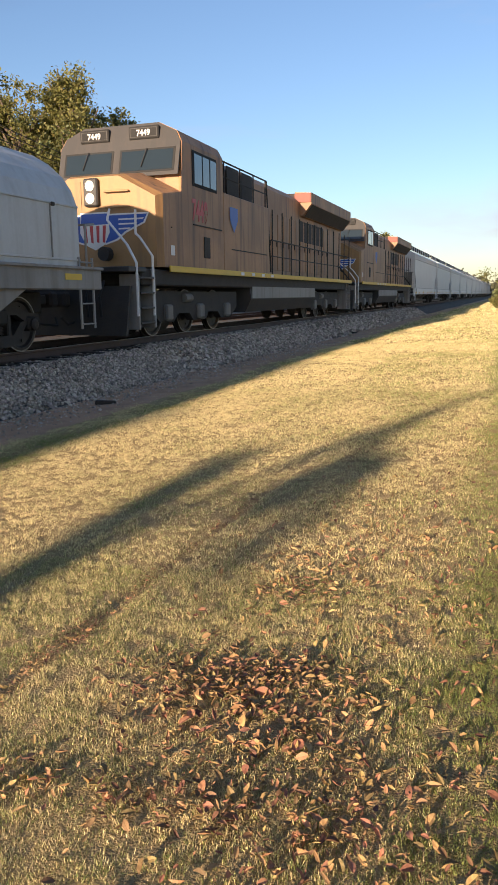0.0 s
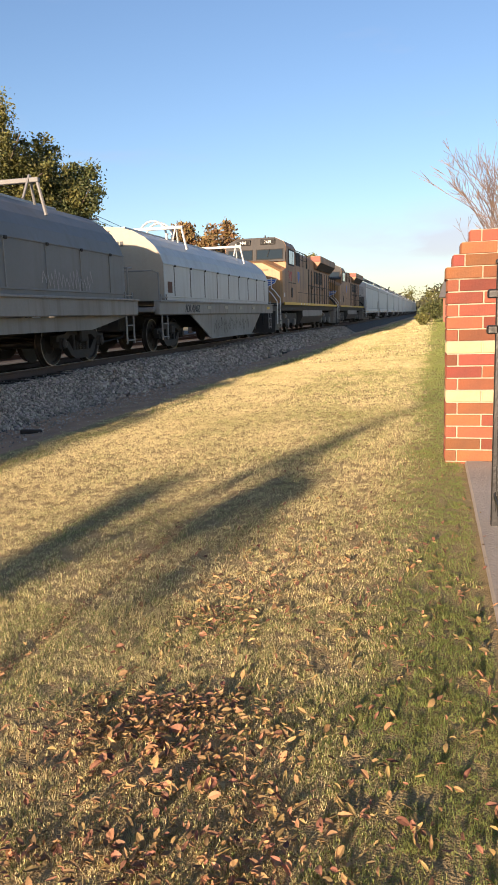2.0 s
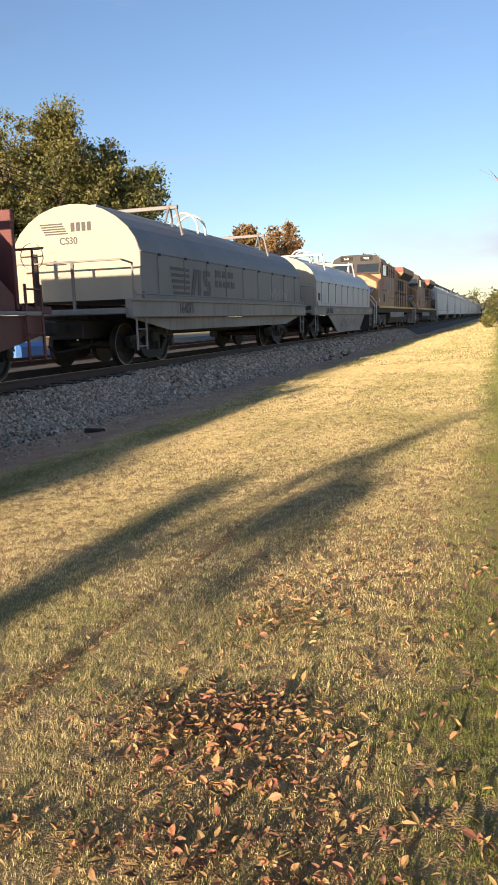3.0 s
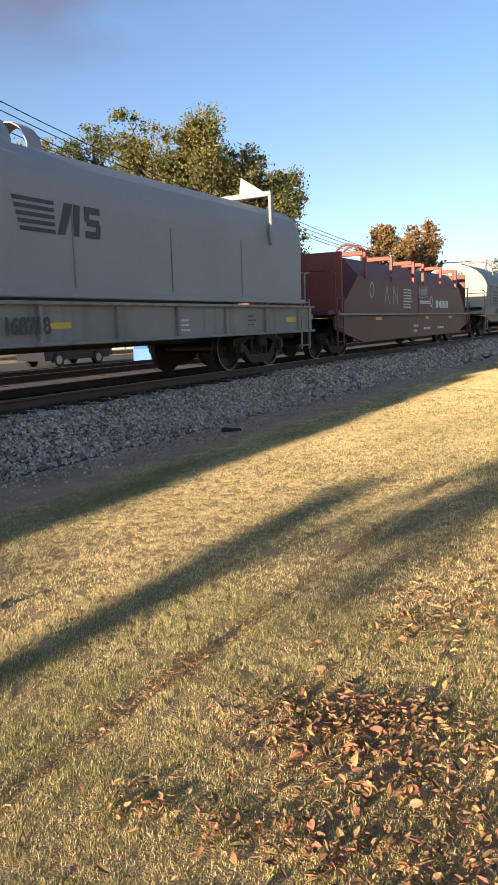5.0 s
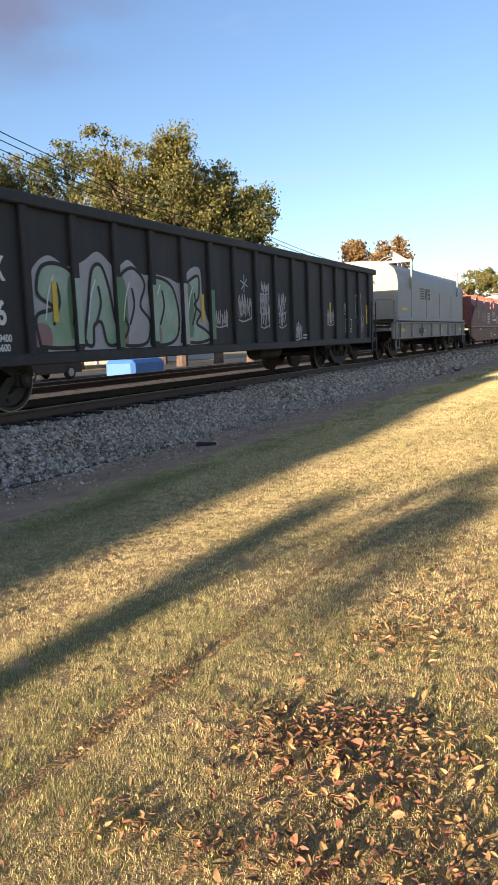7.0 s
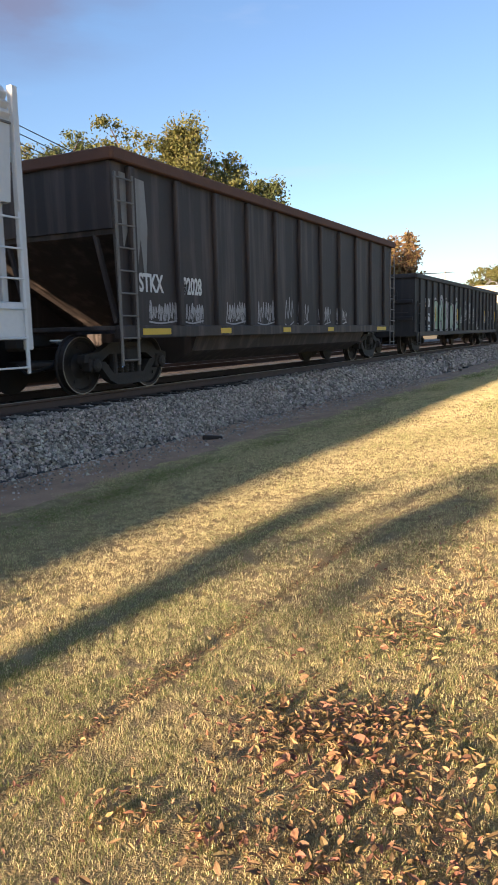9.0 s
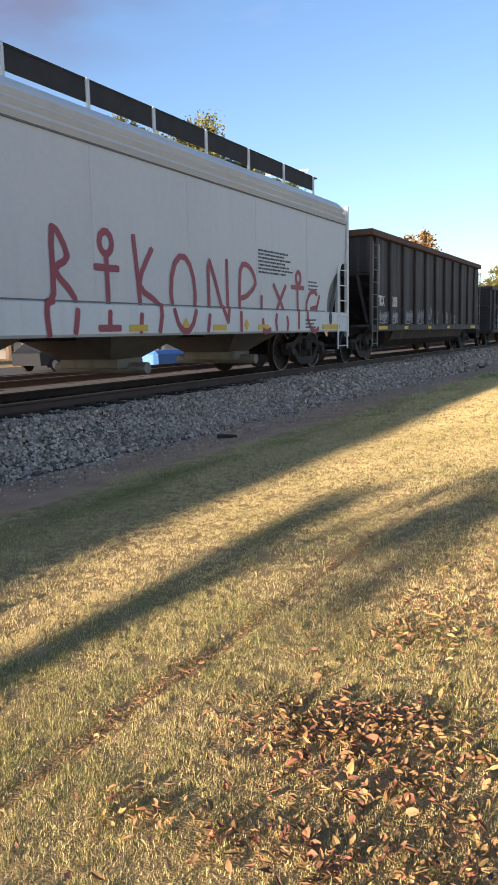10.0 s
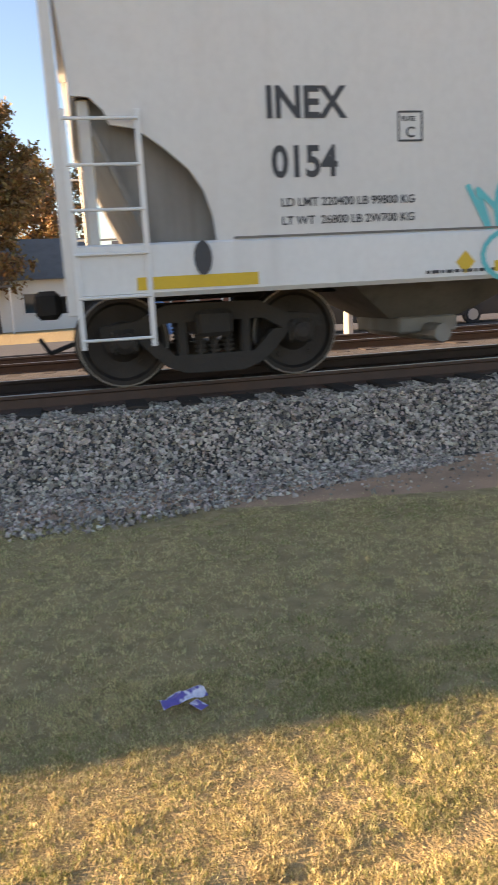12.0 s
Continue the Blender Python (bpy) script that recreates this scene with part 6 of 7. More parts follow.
        part("graffiti_line", stroke(B(), flowing([(cy - 0.28, 1.25), (cy - 0.2, 1.6), (cy - 0.08, 1.85)]), 0.025, x + 0.0095), M["white"], c, "thin white highlight")
    for y, paint in ((-5.3, "spray_green"), (-4.2, "spray_green"), (-2.2, "spray_green"), (-4.25, "spray_rose"), (-3.3, "spray_rose"), (-6.0, "spray_rose")):
        low = paint == "spray_rose"
        pts = flowing([(y - 0.14, 0.9), (y + 0.15, 0.88), (y + 0.16, 1.15), (y - 0.1, 1.2), (y - 0.14, 0.9)] if low else [(y - 0.12, 1.0), (y + 0.12, 1.02), (y + 0.16, 1.7), (y + 0.02, 1.95), (y - 0.14, 1.7), (y - 0.12, 1.0)])
        part("graffiti_shade", blob(B(), pts[:-1], x + 0.0065), M[paint], c, "dull rose sprayed patch" if low else "deep green sprayed patch")
    for k, paint in enumerate(("spray_mint", "spray_green", "spray_mint", "spray_pale", "spray_green")):
        y = -e + 0.62 + (3 + k) * 0.966
        part("graffiti_fill", box(B(), (1.592, y, 1.38), (0.004, 0.12, 0.92 + 0.14 * (k % 2))), M[paint], c, "sprayed paint over a rib")
    tags = []
    for k, (y, z, w, h) in enumerate([(-0.3, 1.35, 0.62, 0.4), (0.72, 1.5, 0.5, 0.36), (0.74, 1.2, 0.46, 0.34), (1.66, 1.5, 0.45, 0.36), (1.7, 1.2, 0.4, 0.34), (2.45, 0.9, 0.6, 0.3), (0.8, 1.88, 0.4, 0.2), (-1.25, 1.2, 0.5, 0.25), (4.75, 1.25, 0.7, 0.3), (6.05, 1.55, 0.3, 0.28)]):
        tags += scribble(30 + k, y, z, w, h)
    tags += [[(0.0, 1.85), (0.02, 2.2)], [(-0.14, 2.08), (0.16, 1.98)], [(-0.1, 1.92), (0.14, 2.12)], [(6.4, 2.3), (6.4, 2.0)], [(6.28, 2.1), (6.4, 2.0), (6.52, 2.1)], [(6.15, 1.0), (6.7, 1.0), (6.7, 1.35), (6.15, 1.35), (6.15, 1.0)], [(6.42, 1.08), (6.42, 1.35)], [(6.15, 1.08), (6.7, 1.08)],
             [(7.05, 2.05), (7.08, 1.45), (7.2, 1.4), (7.25, 0.8), (7.45, 0.7), (7.7, 0.85), (7.8, 1.4), (7.6, 1.5), (7.55, 2.1), (7.42, 2.1), (7.42, 1.6)], [(7.42, 2.1), (7.3, 2.08), (7.3, 1.55)], [(7.3, 2.08), (7.18, 2.02), (7.05, 2.05)], arc(7.55, 1.2, 0.13, 0.22, 0, 360, 12), [(7.5, 1.05), (7.52, 1.35)], [(7.6, 1.05), (7.6, 1.38)]]
    tag(c, tags, 0.03, x + 0.002, "spray_pale", "graffiti_tag", "thin white spray-painted tags")
    marks(c, [(1.535, -5.72, 1.5, 0.1, 0.55), (1.535, -1.72, 1.5, 0.1, 0.5), (1.52, 5.0, 1.5, 0.1, 0.55), (1.52, 8.1, 1.5, 0.1, 0.55)], "yellow", "reflector", "yellow reflector strip")
    text_lines(c, 1.522, 3.1, 0.95, 0.5, 2, 0.07, 0.03, "white", 3)
    return c


def ore_hopper(e=7.15):
    c = thing("open_hopper", "dark rusty open-top hopper with ribbed sides", "open hopper", pose(TRACK_X, 0, RAIL_Z))
    for s in (-1, 1):
        part("side_sheet", extrude(B(), [(-e, 3.5), (e, 3.5), (e - 0.1, 0.95), (-e + 0.1, 0.95)], 0, s * 1.48, s * 1.51), M["brown_car"], c)
        part("top_chord", box(B(), (s * 1.53, 0, 3.56), (0.2, 2 * e + 0.12, 0.18), 0.02), M["rust"], c, "rusty top chord")
        part("side_sill", box(B(), (s * 1.52, 0, 0.96), (0.14, 2 * e, 0.2), 0.015), M["brown_car"], c)
        rib = mesh_of("rib", box(B(), (s * 1.55, 0, 2.25), (0.1, 0.15, 2.4), 0.02), M["brown_car"])
        for k in range(11):
            o = part("rib", rib, None, c)
            o.location = (0, -e + 0.44 + k * 1.3, 0)
        part("end_sheet", box(B(), (0, s * (e - 0.03), 3.0), (3.0, 0.06, 1.0)), M["brown_car"], c)
        part("end_chord", box(B(), (0, s * e, 3.56), (3.2, 0.16, 0.18), 0.02), M["rust"], c)
        part("slope_sheet", extrude(B(), [(s * (e - 0.05), 2.5), (s * (e - 2.6), 1.1), (s * (e - 2.6), 1.04), (s * (e - 0.05), 2.42)], 0, -1.48, 1.48), M["brown_car"], c)
        for x in (-0.9, 0.9):
            bm = B()
            rod(bm, (x, s * (e - 0.05), 3.4), (x + 0.5, s * (e - 0.15), 1.1), 0.05, 6)
            part("end_brace", bm, M["brown_car"], c)
        part("end_platform", box(B(), (0, s * (e - 0.3), 1.02), (3.0, 0.9, 0.07), 0.01), M["brown_car"], c)
        coupler(c, s * (e - 0.1), s * (e + 0.72))
        truck(c, s * 6.3)
        ladder(c, 1.6, s * (e - 0.2), 0.45, 3.3, 0.42, "dark_grey", 9)
        ladder(c, -1.6, s * (e - 0.2), 0.45, 3.3, 0.42, "dark_grey", 9)
    # rounded belly between the trucks
    bm = extrude(B(), [(-1.45, 0.95), (-1.3, 0.6), (-0.9, 0.38), (0.9, 0.38), (1.3, 0.6), (1.45, 0.95)], 1, -4.7, 4.7)
    part("belly", bm, M["brown_car"], c)
    marks(c, [(1.595, y, 0.96, w, 0.1) for y, w in ((-6.2, 0.8), (-3.9, 0.4), (-1.1, 0.4), (1.6, 0.4), (5.9, 0.9))], "yellow", "reflector", "yellow reflector strip")
    x = 1.515
    lettering("STKX", 0.4, M["white"], c, (x, -e + 0.6, 1.6), wide=0.7)
    lettering("92028", 0.4, M["white"], c, (x, -e + 1.9, 1.6), wide=0.62)
    rng = random.Random(2)
    tags = []
    for k, (y, w, h) in enumerate([(-6.3, 0.9, 0.25), (-5.2, 0.6, 0.25), (-3.75, 0.8, 0.3), (-2.4, 0.9, 0.35), (-1.05, 0.5, 0.5), (-0.35, 0.7, 0.4), (0.9, 0.9, 0.35), (2.2, 0.8, 0.3)]):
        tags += scribble(60 + k, y, 1.15, w, h)
    tag(c, tags, 0.028, x, "spray_pale", "graffiti_tag", "faded white spray-painted tags")
    bm = B()
    blob(bm, [(-e + 0.2, 3.35), (-e + 0.85, 3.3), (-e + 0.9, 2.6), (-e + 0.8, 1.6), (-e + 0.7, 2.4), (-e + 0.5, 1.5), (-e + 0.42, 2.6), (-e + 0.25, 2.2)], x)
    part("scraped_paint", bm, M["coil_sill"], c, "pale scraped and streaked paint")
    return c


ROUND_HOOD = [(1.55, 1.4), (1.55, 2.36), (1.46, 2.62), (1.3, 2.85), (1.05, 3.07), (0.75, 3.24), (0.4, 3.35), (0.0, 3.39)]
BOX_HOOD = [(1.55, 1.41), (1.56, 2.6), (1.53, 2.85), (1.43, 3.1), (1.22, 3.28), (0.9, 3.38), (0.45, 3.43), (0.0, 3.44)]


def mirrored(profile):
    return profile + [(-x, z) for x, z in reversed(profile[:-1])]


def bracket(c, y, z, mat):
    """A lifting bracket: a bar over the hood with an arm down its side."""
    bm = B()
    box(bm, (0.2, y, z + 0.32), (1.9, 0.1, 0.09), 0.01)
    bars(bm, [(1.1, y, z + 0.34), (1.25, y, z - 0.35)], 0.035)
    bars(bm, [(0.9, y - 0.22, z - 0.05), (0.95, y, z + 0.42), (0.9, y + 0.22, z - 0.1)], 0.028)
    bars(bm, [(-0.6, y, z + 0.3), (-0.6, y, z)], 0.04)
    part("lifting_bracket", bm, M[mat], c)


def hoops(c, y, z, mat):
    for d in (-0.28, 0.28):
        bm = B()
        pts = [(0.45 * math.cos(a) + 0.05, y + d, z + 0.1 + 0.45 * math.sin(a)) for a in [math.pi * k / 8 for k in range(9)]]
        bars(bm, [(pts[0][0], y + d, z - 0.1), *pts, (pts[-1][0], y + d, z - 0.1)], 0.035)
        part("lifting_hoop", bm, M[mat], c)


def end_gear(c, e, mat, low=0.95):
    """Platforms, handrails, steps and brake gear at both ends."""
    for s in (-1, 1):
        part("end_platform", box(B(), (0, s * (e + 0.35), low + 0.2), (3.0, 0.8, 0.12), 0.015), M[mat], c)
        bm = B()
        bars(bm, [(1.5, s * (e + 0.3), low + 0.2), (1.5, s * (e + 0.3), low + 1.15), (1.45, s * (e + 0.68), low + 1.2), (-1.3, s * (e + 0.68), low + 1.2)], 0.02)
        bars(bm, [(0.35, s * (e + 0.68), low + 0.2), (0.35, s * (e + 0.68), low + 1.2)], 0.035)
        part("handrail", bm, M[mat], c)
        ladder(c, 1.57, s * (e + 0.15), 0.35, low + 0.6, 0.42, mat, 4, name="step_ladder")
        coupler(c, s * (e - 0.1), s * (e + 1.35))
        bm = B()
        rod(bm, (-0.55, s * (e + 0.6), low + 0.2), (-0.55, s * (e + 0.6), low + 1.4), 0.05, 6)
        bmesh.ops.create_cone(bm, cap_ends=False, segments=14, radius1=0.27, radius2=0.27, depth=0.03, matrix=pose(-0.55, s * (e + 0.72), low + 1.35, 90, 0, 0))
        bars(bm, [(-0.8, s * (e + 0.72), low + 1.35), (-0.3, s * (e + 0.72), low + 1.35)], 0.014)
        part("brake_wheel", bm, M["grime"], c)


def stripes_logo(c, x, y, z, scale, mat):
    """A plain block and stripes emblem."""
    bm = B()
    for k in range(5):
        extrude(bm, [(y + 0.03 * k * scale, z - 0.1 * k * scale), (y + 0.8 * scale, z - 0.1 * k * scale), (y + 0.8 * scale, z - 0.1 * k * scale + 0.055 * scale), (y + 0.03 * k * scale, z - 0.1 * k * scale + 0.055 * scale)], 0, x, x + 0.004)
    extrude(bm, [(y + 0.85 * scale, z - 0.4 * scale), (y + 1.0 * scale, z - 0.4 * scale), (y + 1.2 * scale, z + 0.06 * scale), (y + 1.02 * scale, z + 0.06 * scale)], 0, x, x + 0.004)
    extrude(bm, [(y + 1.16 * scale, z - 0.4 * scale), (y + 1.3 * scale, z - 0.4 * scale), (y + 1.36 * scale, z + 0.06 * scale), (y + 1.22 * scale, z + 0.06 * scale)], 0, x, x + 0.004)
    for a in ((1.45, -0.4, 1.78, -0.3), (1.5, -0.22, 1.78, -0.12), (1.45, -0.04, 1.8, 0.06), (1.45, -0.15, 1.55, 0.0), (1.7, -0.35, 1.8, -0.18)):
        extrude(bm, [(y + a[0] * scale, z + a[1] * scale), (y + a[2] * scale, z + a[1] * scale), (y + a[2] * scale, z + a[3] * scale), (y + a[0] * scale, z + a[3] * scale)], 0, x, x + 0.004)
    part("emblem", bm, M[mat], c, "dark stripes and block emblem")


def coil_car_round(e, label, sill):
    """A coil car with a half-round hood; the sill is straight or bellied."""
    c = thing("coil_car", label, "coil car", pose(TRACK_X, 0, RAIL_Z))
    hood = "coil_grey" if sill == "bellied" else "coil_dark"
    part("hood", extrude(B(), mirrored(ROUND_HOOD), 1, -e, e), M[hood], c, "grey half-round coil hood")
    for s in (-1, 1):
        small = [(x * 0.995, z) for x, z in mirrored(ROUND_HOOD)]
        part("hood_end", extrude(B(), small, 1, s * (e + 0.002), s * (e + 0.02)), M["hood_end"], c, "cream hood end")
        bm = B()
        for x, z in ((1.55, 2.36), (1.55, 1.5)):
            box(bm, (s * 1.556, 0, z), (0.03, 2 * e, 0.035), 0.006)
        part("seam", bm, M[hood], c)
        for k in range(9):
            y = -e + 0.8 + (2 * e - 1.6) * k / 8
            part("panel_seam", box(B(), (s * 1.556, y, 1.93), (0.02, 0.025, 0.85)), M["coil_sill"], c)
            part("latch", box(B(), (s * 1.57, y + 0.05, 2.34), (0.05, 0.09, 0.06), 0.01), M["grime"], c)
        part("side_sill", box(B(), (s * 1.53, 0, 1.2), (0.16, 2 * e + 1.2, 0.38), 0.02), M["coil_sill"], c, "weathered grey side sill")
        part("sill_flange", box(B(), (s * 1.6, 0, 1.37), (0.12, 2 * e + 1.2, 0.05), 0.01), M["coil_sill"], c)
        if sill == "bellied":
            part("belly_plate", extrude(B(), [(-4.3, 1.02), (-2.25, 0.24), (3.3, 0.24), (4.9, 1.02)], 0, s * 1.5, s * 1.54), M["coil_sill"], c, "bellied plate girder")
            part("belly_flange", box(B(), (s * 1.5, 0.5, 0.24), (0.2, 5.6, 0.03), 0.006), M["coil_sill"], c)
        else:
            part("lower_sill", extrude(B(), [(-e - 0.3, 1.0), (-e + 1.6, 0.72), (e - 1.6, 0.72), (e + 0.3, 1.0)], 0, s * 1.4, s * 1.44), M["coil_sill"], c)
        truck(c, s * (4.75 if sill == "bellied" else 5.0))
    for y in (-e + 2.9, e - 2.9):
        bracket(c, y, 3.3, hood)
    hoops(c, -0.4 if sill == "straight" else -2.9, 3.35, "coil_grey")
    part("roof_walk", box(B(), (0, 0, 3.42), (0.5, 2 * e - 1.2, 0.05), 0.01), M["coil_grey"], c)
    part("centre_sill", box(B(), (0, 0, 0.8), (0.8, 2 * e + 1.0, 0.4), 0.03), M["grime"], c)
    end_gear(c, e, "coil_sill")
    return c


def coil_car_box(e=5.65):
    c = thing("coil_car", "pale grey coil car with a box-shaped round-shouldered hood", "coil car", pose(TRACK_X, 0, RAIL_Z))
    part("hood", extrude(B(), mirrored(BOX_HOOD), 1, -e, e), M["silver"], c, "smooth pale grey coil hood")
    for s in (-1, 1):
        small = [(x * 0.995, z) for x, z in mirrored(BOX_HOOD)]
        part("hood_end", extrude(B(), small, 1, s * (e + 0.002), s * (e + 0.02)), M["hood_end"], c, "cream hood end")
        part("hood_base", box(B(), (s * 1.56, 0, 1.38), (0.1, 2 * e + 0.2, 0.09), 0.015), M["silver"], c)
        part("side_sill", box(B(), (s * 1.5, 0, 1.0), (0.1, 2 * e + 1.1, 0.54), 0.02), M["coil_sill"], c, "weathered grey side sill")
        for z in (0.74, 1.27):
            part("sill_flange", box(B(), (s * 1.56, 0, z), (0.14, 2 * e + 1.1, 0.05), 0.01), M["coil_sill"], c)
        for k in range(8):
            part("sill_rib", box(B(), (s * 1.56, -e + 0.2 + k * (2 * e - 0.4) / 7, 1.0), (0.1, 0.07, 0.5), 0.01), M["coil_sill"], c)
        for k in range(4):
            part("panel_seam", box(B(), (s * 1.562, -3.9 + k * 2.3, 1.98), (0.012, 0.02, 1.0)), M["coil_sill"], c)
        truck(c, s * 4.55)
    for y in (-4.0, 4.2):
        bm = B()
        box(bm, (0.75, y, 3.48), (1.75, 0.12, 0.1), 0.012)
        box(bm, (1.6, y, 2.98), (0.06, 0.12, 1.0), 0.012)
        extrude(bm, [(0.9, 3.5), (1.5, 3.5), (0.95, 3.85)], 1, y - 0.03, y + 0.03)
        part("lifting_bracket", bm, M["silver"], c)
    bm = B()
    for d in (-0.3, 0.3):
        bmesh.ops.create_cone(bm, cap_ends=False, segments=18, radius1=0.42, radius2=0.42, depth=0.3, matrix=pose(0.1, -1.4 + d, 3.5, 90, 0, 0))
    bmesh.ops.solidify(bm, geom=bm.faces[:], thickness=0.02)
    part("lifting_ring", bm, M["silver"], c)
    part("roof_ridge", box(B(), (0, 0, 3.46), (0.7, 2 * e - 1.0, 0.04), 0.01), M["rust"], c, "rust-stained roof ridge")
    part("centre_sill", box(B(), (0, 0, 0.8), (0.8, 2 * e + 1.0, 0.4), 0.03), M["grime"], c)
    end_gear(c, e, "coil_sill", 0.85)
    stripes_logo(c, 1.563, -2.65, 2.52, 0.9, "ink")
    lettering("168718", 0.3, M["ink"], c, (1.612, -3.0, 0.88), wide=0.9)
    marks(c, [(1.553, -5.2, 1.02, 0.9, 0.1), (1.553, -2.0, 0.98, 0.5, 0.08), (1.553, 5.1, 1.0, 0.5, 0.1), (1.565, -4.85, 1.75, 0.75, 0.09)], "yellow", "reflector", "yellow reflector strip")
    text_lines(c, 1.552, 0.9, 1.02, 0.25, 3, 0.08, 0.03, "white", 4)
    text_lines(c, 1.552, 3.2, 1.08, 0.3, 3, 0.08, 0.03, "ink", 4)
    # writing on the end that faces the viewer
    bm = B()
    for k in range(5):
        box(bm, (-0.55 + 0.03 * k, -e - 0.024, 3.1 - 0.055 * k), (0.62, 0.004, 0.03))
    for k in range(4):
        box(bm, (0.0 + 0.13 * k, -e - 0.024, 3.0), (0.09, 0.004, 0.2))
    part("emblem", bm, M["ink"], c, "dark stripes and block emblem")
    front_text("168575-168794", 0.24, M["ink"], c, 0.0, -e - 0.024, 2.6)
    return c


def coil_car_red(e=6.85):
    c = thing("coil_car", "oxide red coil car with an angular hood", "coil car", pose(TRACK_X, 0, RAIL_Z))
    for s, y0, y1 in ((1, 0.05, e - 1.3), (-1, -e + 1.3, -0.05)):
        prof = mirrored([(1.5, 1.12), (1.5, 2.12), (1.05, 2.6), (0.0, 2.72)])
        part("hood", extrude(B(), prof, 1, y0, y1), M["maroon"], c, "dull oxide red coil hood")
        # sloping hood end
        a, b = (y1, e - 0.25) if s > 0 else (y0, -e + 0.25)
        bm = B()
        hi, lo = [bm.verts.new((x, a, z)) for x, z in prof], [bm.verts.new((x, b, 1.12 + (z - 1.12) * 0.25)) for x, z in prof]
        bm.faces.new(hi), bm.faces.new(lo)
        for k in range(len(prof)):
            j = (k + 1) % len(prof)
            bm.faces.new((hi[k], hi[j], lo[j], lo[k]))
        part("hood_slope", bm, M["maroon"], c)
        for k in range(3):
            y = y0 + 0.5 + k * (y1 - y0 - 1.0) / 2
            bm = B()
            box(bm, (1.1, y, 2.72), (0.7, 0.09, 0.12), 0.01)
            box(bm, (1.5, y, 2.4), (0.09, 0.1, 0.7), 0.01)
            part("lifting_bracket", bm, M["orange_red"], c, "faded orange-red lifting bracket")
        part("end_plate", box(B(), (0, s * (e - 0.15), 1.9), (3.0, 0.08, 1.5), 0.01), M["orange_red"] if s < 0 else M["maroon"], c)
    for s in (-1, 1):
        part("side_rail", box(B(), (s * 1.56, 0, 1.1), (0.1, 2 * e + 0.6, 0.06), 0.01), M["coil_sill"], c, "pale worn edge rail")
        part("side_sill", extrude(B(), [(-e - 0.4, 1.06), (-e - 0.4, 0.75), (-e + 1.6, 0.36), (e - 1.6, 0.36), (e + 0.4, 0.75), (e + 0.4, 1.06)], 0, s * 1.47, s * 1.52), M["maroon"], c, "deep oxide red side sill")
        truck(c, s * 6.0)
    hoops(c, -2.3, 2.7, "maroon")
    part("centre_sill", box(B(), (0, 0, 0.75), (0.8, 2 * e + 1.0, 0.4), 0.03), M["grime"], c)
    end_gear(c, e, "maroon", 0.95)
    x = 1.504
    bm = B()
    for k in range(9):
        box(bm, (x, 2.25 + 0.2 * k, 1.44), (0.005, 0.13, 0.26 if k != 2 else 0.18))
    part("brand_bars", bm, M["white"], c)
    tag(c, [[(0.2, 1.52), (1.4, 1.52)], [(0.2, 1.46), (1.5, 1.46)], arc(1.6, 1.52, 0.14, 0.17, -60, 270, 10), [(1.6, 1.4), (1.75, 1.3)]], 0.04, x, "white", "emblem", "white wheel-and-rails emblem")
    rng = random.Random(8)
    tag(c, scribble(5, 0.0, 1.7, 1.1, 0.28), 0.025, x, "spray_pale", "graffiti_tag", "small pale tag")
    text_lines(c, x, -1.6, 1.85, 0.9, 7, 0.09, 0.04, "white", 5)
    text_lines(c, 1.523, -0.6, 0.72, 0.5, 2, 0.16, 0.09, "spray_pale", 6)
    text_lines(c, 1.523, 0.6, 0.62, 1.0, 1, 0.16, 0.07, "white", 7)
    text_lines(c, 1.523, 2.4, 0.62, 0.9, 1, 0.16, 0.07, "white", 9)
    tag(c, [arc(-4.5, 1.75, 0.16, 0.2, -60, 270, 10), [(-3.4, 1.4), (-3.2, 1.9), (-3.0, 1.4)], [(-2.6, 1.4), (-2.6, 1.9), (-2.2, 1.4), (-2.2, 1.9)]], 0.05, x, "spray_pale", "emblem", "pale wheel emblem")
    marks(c, [(1.523, 1.0, 0.98, 0.35, 0.08), (1.523, 4.2, 0.98, 0.5, 0.08), (1.523, -4.0, 0.98, 0.5, 0.08)], "yellow", "reflector", "dull yellow reflector")
    return c
def quad_part(name, corners, thick, mat, parent, label=""):
    """A flat plate through four corners, with some thickness towards the inside."""
    bm = B()
    v = [Vector(p) for p in corners]
    n = (v[1] - v[0]).cross(v[3] - v[0]).normalized() * thick
    a, b = [bm.verts.new(p) for p in v], [bm.verts.new(p - n) for p in v]
    bm.faces.new(a), bm.faces.new(b)
    for k in range(4):
        bm.faces.new((a[k], a[(k + 1) % 4], b[(k + 1) % 4], b[k]))
    return part(name, bm, M[mat], parent, label)


def loft(bm, rings):
    rs = [[bm.verts.new(p) for p in r] for r in rings]
    for a, b in zip(rs, rs[1:]):
        for k in range(len(a)):
            j = (k + 1) % len(a)
            bm.faces.new((a[k], a[j], b[j], b[k]))
    bm.faces.new(rs[0]), bm.faces.new(rs[-1])
    return bm


def front_text(text, size, mat, parent, x, y, z, lean=0.0):
    cu = bpy.data.curves.new("words", "FONT")
    cu.body, cu.size, cu.extrude, cu.align_x, cu.offset = text, size, 0.003, "CENTER", size * 0.015
    tmp = bpy.data.objects.new("words", cu)
    me = bpy.data.meshes.new_from_object(tmp)
    bpy.data.objects.remove(tmp)
    me.transform(pose(x, y, z, 90 + lean, 0, 0))
    me.materials.clear()
    me.materials.append(mat)
    return part("lettering", me, None, parent)


